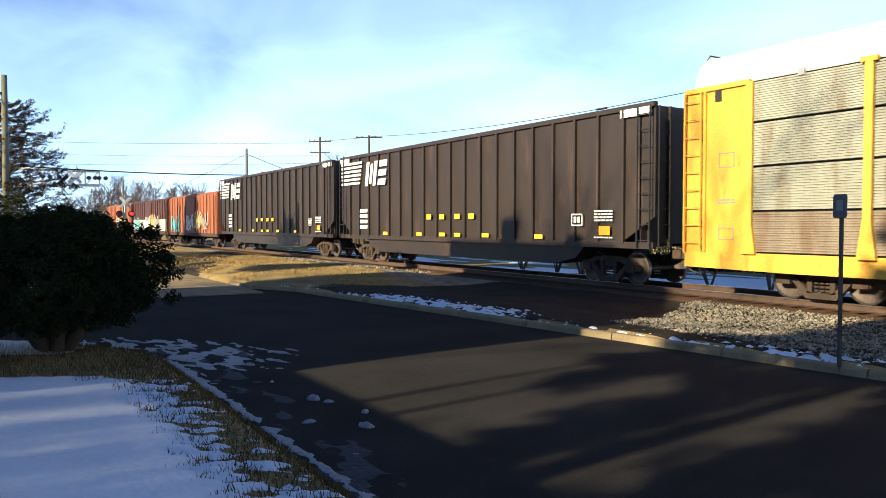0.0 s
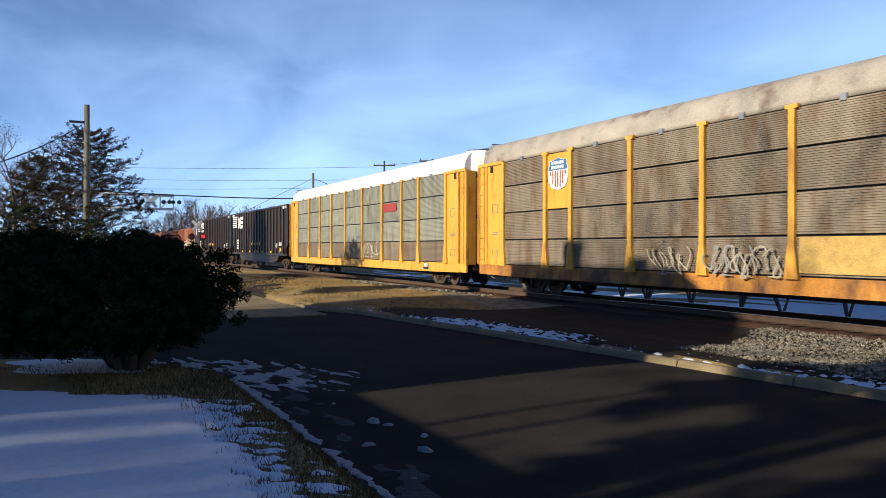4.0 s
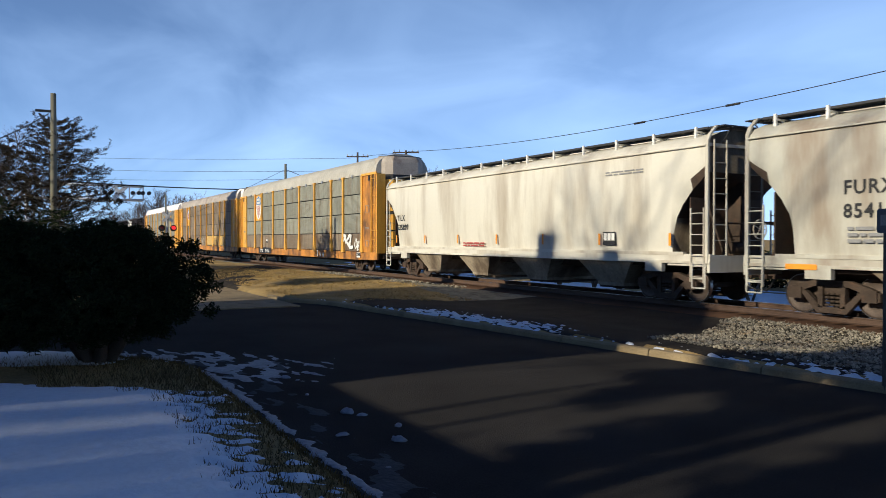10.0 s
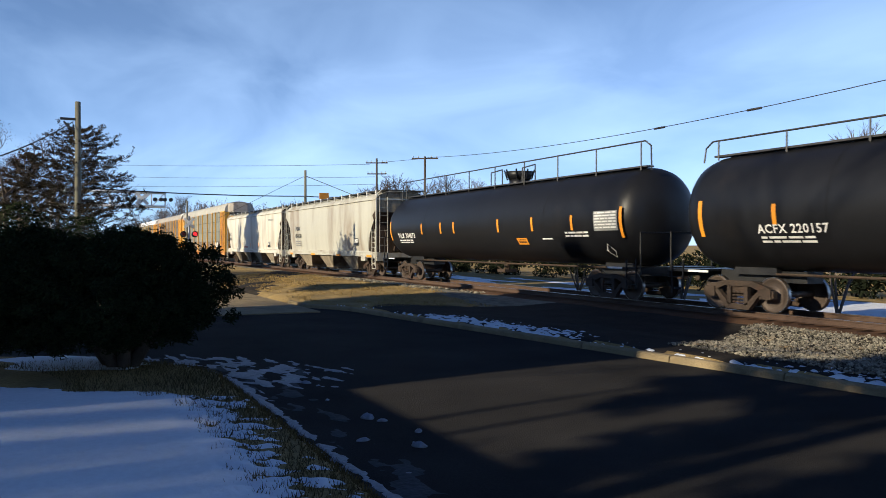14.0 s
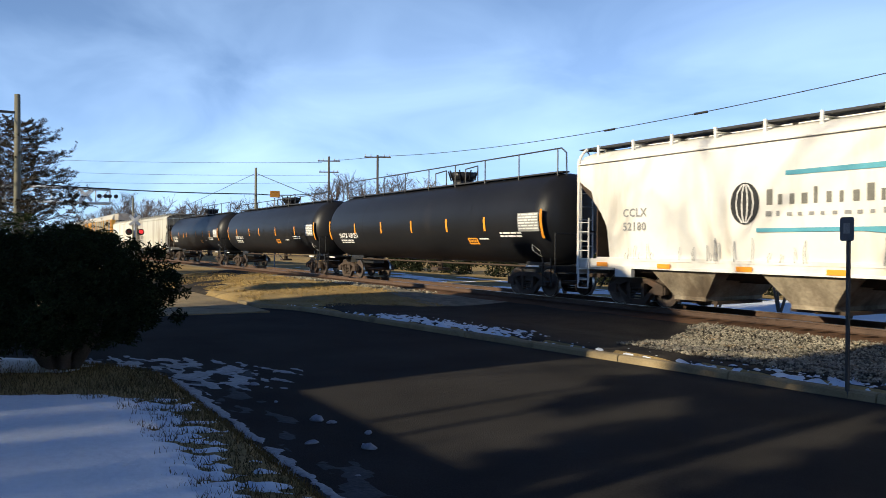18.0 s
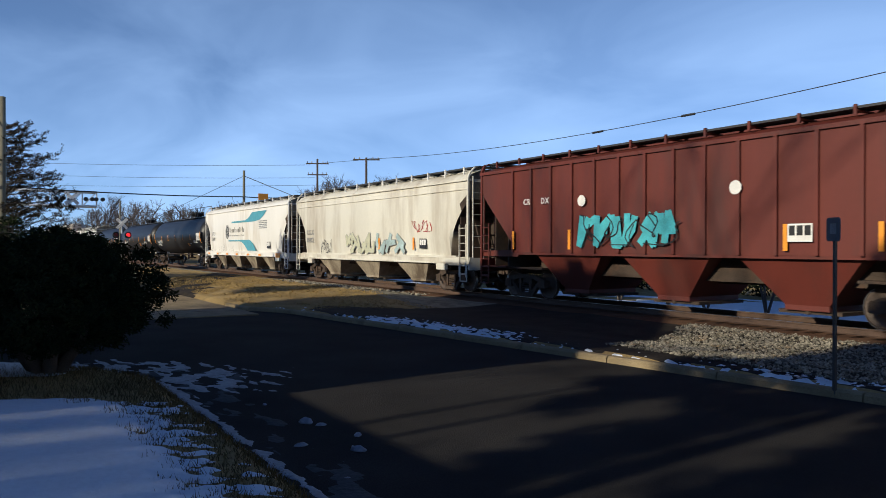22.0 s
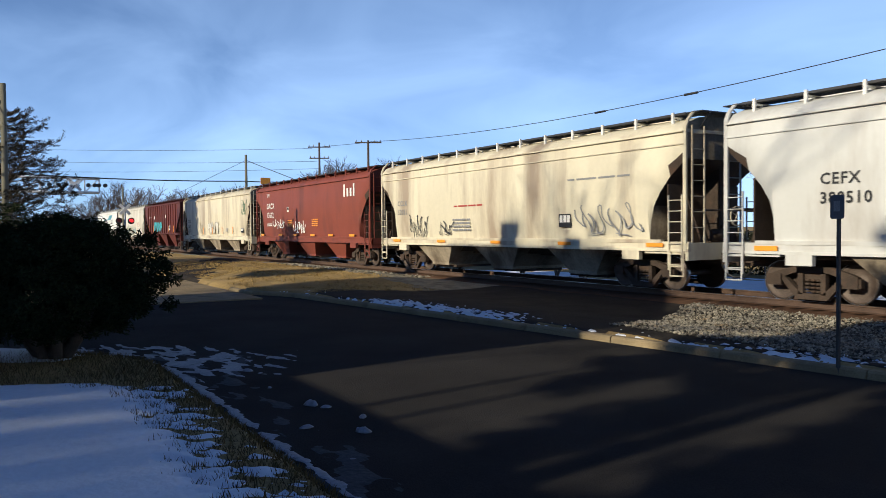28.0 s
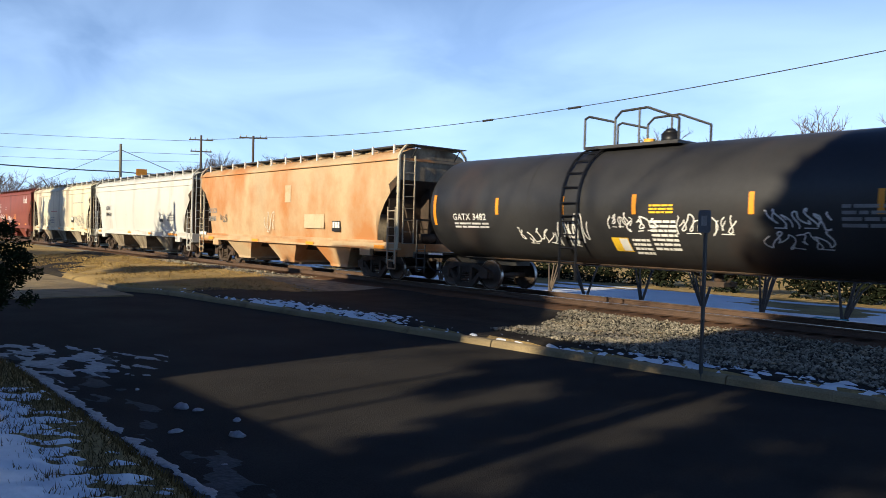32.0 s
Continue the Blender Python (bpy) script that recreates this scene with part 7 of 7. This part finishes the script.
for x in (-h + 2.0, -h + 4.8, -h + 12.0, h - 2.6):
    decal(c, quad(0.11, 0.6), M["orange"], x, 1.65, "reflector", y=-SIDE - 0.06)
stencil_box(c, h - 4.6, 1.85, 0.6, 0.4, "white", y=-SIDE - 0.06)

c, h = hopper(228.9, 248.2, "hop_cream", "stained cream covered hopper car with faded graffiti", 3, seed=6)
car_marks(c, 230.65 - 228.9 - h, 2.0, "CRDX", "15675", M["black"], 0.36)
decal(c, scribble(1.0, 0.4, 5, 0.04, 80), M["black"], -h + 1.75, 1.55, "graffiti")
decal(c, scribble(1.5, 0.9, 4, 0.06, 81), M["graf_faint"], -h + 5.4, 1.5, "graffiti")
fill, line = throwup(3.1, 0.9, 5, 82)
decal(c, line, M["graf_grey"], -h + 8.1, 1.5, "graffiti_edge", y=-SIDE - 0.014)
decal(c, fill, M["hop_white"], -h + 8.1, 1.5, "graffiti", y=-SIDE - 0.02)
for x in (1.66, 6.92, 9.6, 12.3, 15.0):
    decal(c, quad(0.12, 0.5), M["orange"], x - h, 1.5, "reflector", y=-SIDE - 0.024)
decal(c, bars(4, 0.5, 0.3), M["grey_ink"], -h + 13.4, 1.6)
stencil_box(c, 246.0 - 228.9 - h, 1.6, 0.5, 0.3)
decal(c, scribble(1.1, 1.0, 4, 0.07, 83), M["graf_green"], h - 2.1, 2.8, "graffiti")

c, h = hopper(249.35, 266.1, "hop_gacx", "brick-red covered hopper car with white lettering and tags", 3, walkway="hop_gacx", seed=7)
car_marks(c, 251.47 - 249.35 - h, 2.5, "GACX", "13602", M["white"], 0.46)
decal(c, bars(3, 0.45, 0.2), M["white"], -h + 2.2, 3.75)
decal(c, bars(2, 0.9, 0.2), M["white"], -h + 2.2, 1.95)
decal(c, scribble(1.9, 0.5, 6, 0.06, 91), M["white"], 252.7 - 249.35 - h, 1.85, "graffiti")
decal(c, scribble(1.7, 0.65, 7, 0.06, 92), M["white"], 256.2 - 249.35 - h, 1.58, "graffiti")
for x in (255.1, 258.9):
    decal(c, bars(4, 0.85, 0.42), M["orange"], x - 249.35 - h, 1.9)
decal(c, blocks(4, 1.5, 0.6, 5), M["white"], h - 3.0, 3.35, "name_blocks")
for x in (1.0, 4.25, 6.65, 9.35, 11.8, 14.4):
    decal(c, quad(0.6, 0.11), M["orange"], x - h, 1.4, "reflector", y=-SIDE - 0.02)
stencil_box(c, 255.07 - 249.35 - h, 2.78, 0.3, 0.3, "white")

c, h = hopper(267.15, 284.35, "hop_cream", "weathered cream covered hopper car with small tags", 3, seed=8, lines=2)
car_marks(c, -h + 1.6, 2.35, "CCLX", "52021", M["grey_ink"], 0.3)
decal(c, bars(1, 1.9, 0.1), M["red"], -h + 6.1, 2.5)
decal(c, scribble(1.5, 0.9, 6, 0.04, 101), M["black"], -h + 2.6, 1.4, "graffiti")
decal(c, scribble(1.0, 0.5, 4, 0.04, 102), M["black"], -h + 5.0, 1.5, "graffiti")
decal(c, scribble(2.6, 0.9, 7, 0.04, 103), M["grey_ink"], h - 4.2, 1.5, "graffiti")
decal(c, bars(4, 1.2, 0.5), M["grey_ink"], -h + 6.0, 1.6)
decal(c, bars(1, 2.6, 0.1), M["grey_ink"], h - 4.6, 3.1)
stencil_box(c, h - 5.0, 1.75)
orange_marks(c, h, 1.2, 5, 0.6, 0.1)

c, h = hopper(285.4, 302.5, "hop_cef", "clean light grey covered hopper car with a curved side", 3, seed=9, lines=2)
car_marks(c, -h + 2.5, 2.2, "CEFX", "389510", M["black"], 0.34)
stencil_box(c, h - 4.7, 1.9)
decal(c, bars(3, 1.0, 0.4), M["grey_ink"], h - 3.5, 1.9)
for x, w in ((-h + 0.9, 0.6), (-h + 7.0, 0.5), (-h + 10.6, 0.5), (h - 3.4, 1.3)):
    decal(c, quad(w, 0.11), M["orange"], x, 1.16, "reflector", y=-SIDE - 0.02)

c, h = hopper(303.45, 320.3, "hop_orange", "rust-stained orange-tan covered hopper car", 3, seed=10, post="hop_cream")
car_marks(c, 304.6 - 303.45 - h, 2.0, "GCCX", "68083", M["grey_ink"], 0.32)
decal(c, quad(0.5, 0.7), M["patch_tan"], 312.6 - 303.45 - h - 0.25, 2.8, "pale_patch")
decal(c, quad(1.5, 0.55), M["patch_tan"], h - 6.3, 1.75, "pale_patch", y=-SIDE - 0.008)
decal(c, scribble(0.85, 0.34, 3, 0.045, 111), M["graf_dark"], 305.9 - 303.45 - h, 1.95, "graffiti", y=-SIDE - 0.016)
decal(c, scribble(0.9, 0.9, 4, 0.03, 112), M["hop_white"], 310.6 - 303.45 - h, 1.5, "graffiti")
decal(c, quad(0.85, 0.15), M["white"], 0.05 - h, 1.3, "placard", y=-SIDE - 0.02)
stencil_box(c, h - 4.2, 1.65)
orange_marks(c, h, 1.1, 4, 0.6, 0.12)

c, h, sign, plate = tank(321.05, 341.3, "black tank car with white graffiti tags and a centre platform", "GATX", "3482",
                        {"stripes": (3.77, 6.23, 8.5, 11.47, 14.0, 16.6), "ends": (0.95, 19.0)}, full_rail=False, R=1.6, zc=2.5, base=321.3, text=(1.82, 2.12, 0.27), stripe=(2.28, 0.48), coat="tank_grey")


def tag(mesh, mat, x, z, name="stencil", lift=0.012):
    return sign(mesh, mat, x, z - 0.23, name, lift)


for k, (x, z, w, hh, n, thick) in enumerate(((4.5, 1.72, 1.5, 0.42, 6, 0.055), (6.0, 1.68, 1.0, 0.85, 7, 0.06), (7.7, 2.18, 0.7, 0.36, 5, 0.045), (8.3, 2.1, 0.75, 0.35, 3, 0.06), (9.6, 2.05, 1.5, 0.45, 8, 0.045),
                                             (11.8, 2.2, 1.3, 0.42, 6, 0.055), (11.75, 1.8, 1.35, 0.36, 6, 0.05))):
    tag(scribble(w, hh, n, thick * 0.62, 120 + k), M["white"], x, z, "graffiti")
tag(plate(0.5, 0.34, -0.1), M["yellow"], 7.74, 1.6, "placard")
tag(plate(0.24, 0.3, -0.1), M["white"], 7.98, 1.62, "placard", lift=0.018)
tag(bars(7, 0.7, 0.75), M["white"], 8.93, 1.62)
tag(bars(3, 0.65, 0.24), M["yellow"], 8.93, 2.5)
tag(bars(4, 0.5, 0.42), M["white"], 8.33, 1.5)
tag(bars(4, 1.4, 0.5), M["grey_ink"], 13.3, 2.2)
px0, px1 = 6.45 - h, 9.35 - h
zt = 2.5 + 1.6
me = Mesh()
me.box(px0, px1, -0.75, 0.75, zt - 0.05, zt + 0.03)
part("platform", me, M["dark_steel"], c)
for y in (-0.72, 0.72):
    me = Mesh()
    me.pipe([(px0, y, zt), (px0, y, zt + 0.78), (px0 + 0.15, y, zt + 0.84), (px0 + 1.0, y, zt + 0.62)], 0.034)
    me.pipe([(px0 + 1.0, y, zt), (px0 + 1.0, y, zt + 0.7), (px0 + 1.2, y, zt + 0.88), (px1 - 0.9, y, zt + 0.9), (px1, y, zt + 0.55), (px1, y, zt)], 0.034)
    me.tube((px0 + 1.75, y, zt), (px0 + 1.75, y, zt + 0.9), 0.03, n=5)
    part("handrail", me, M["dark_steel"], c)
me = Mesh()
me.tube((px0 + 2.2, 0, zt), (px0 + 2.2, 0, zt + 0.28), 0.24, n=14)
me.tube((px0 + 2.2, 0, zt + 0.28), (px0 + 2.2, 0, zt + 0.42), 0.24, 0.1, n=14)
part("dome", me, M["tank"], c)
me = Mesh()
me.tube((px0 + 1.5, 0.1, zt), (px0 + 1.5, 0.1, zt + 0.22), 0.15, n=10)
part("valve", me, M["rack_yellow"], c)
me = Mesh()
arc = [(-math.cos(a) * 1.68, 2.5 + math.sin(a) * 1.68) for a in (1.3, 1.05, 0.8, 0.55, 0.3, 0.05, -0.15)]
for x in (px0 + 0.05, px0 + 0.6):
    me.pipe([(x, y, z) for y, z in arc] + [(x, arc[-1][0], 0.55)], 0.035)
for y, z in arc + [(arc[-1][0], z) for z in (2.1, 1.75, 1.4, 1.05)]:
    me.tube((px0 + 0.05, y, z), (px0 + 0.6, y, z), 0.022, n=5)
part("ladder", me, M["tank"], c)


# ---------------------------------------------------------------- motion
def rolled_at(t):
    for (t0, d0), (t1, d1) in zip(ROLLED, ROLLED[1:]):
        if t <= t1:
            return d0 + (d1 - d0) * (t - t0) / (t1 - t0)
    return ROLLED[-1][1]


def motions():
    """The train rolls away along the track; its wheels turn."""
    for car, x in CARS:
        walk(car, [(t, Matrix.Translation((x + d, TRACK_Y, RAIL))) for t, d in ROLLED])
    n = 480
    turns = []
    for i in range(n + 1):
        t = 32.0 * i / n
        turns.append((t, rolled_at(t) / 0.458))
    for w, dx in WHEELS:
        walk(w, [(t, Matrix.Translation((dx, 0, 0.458)) @ Matrix.Rotation(a, 4, "Y")) for t, a in turns])


motions()
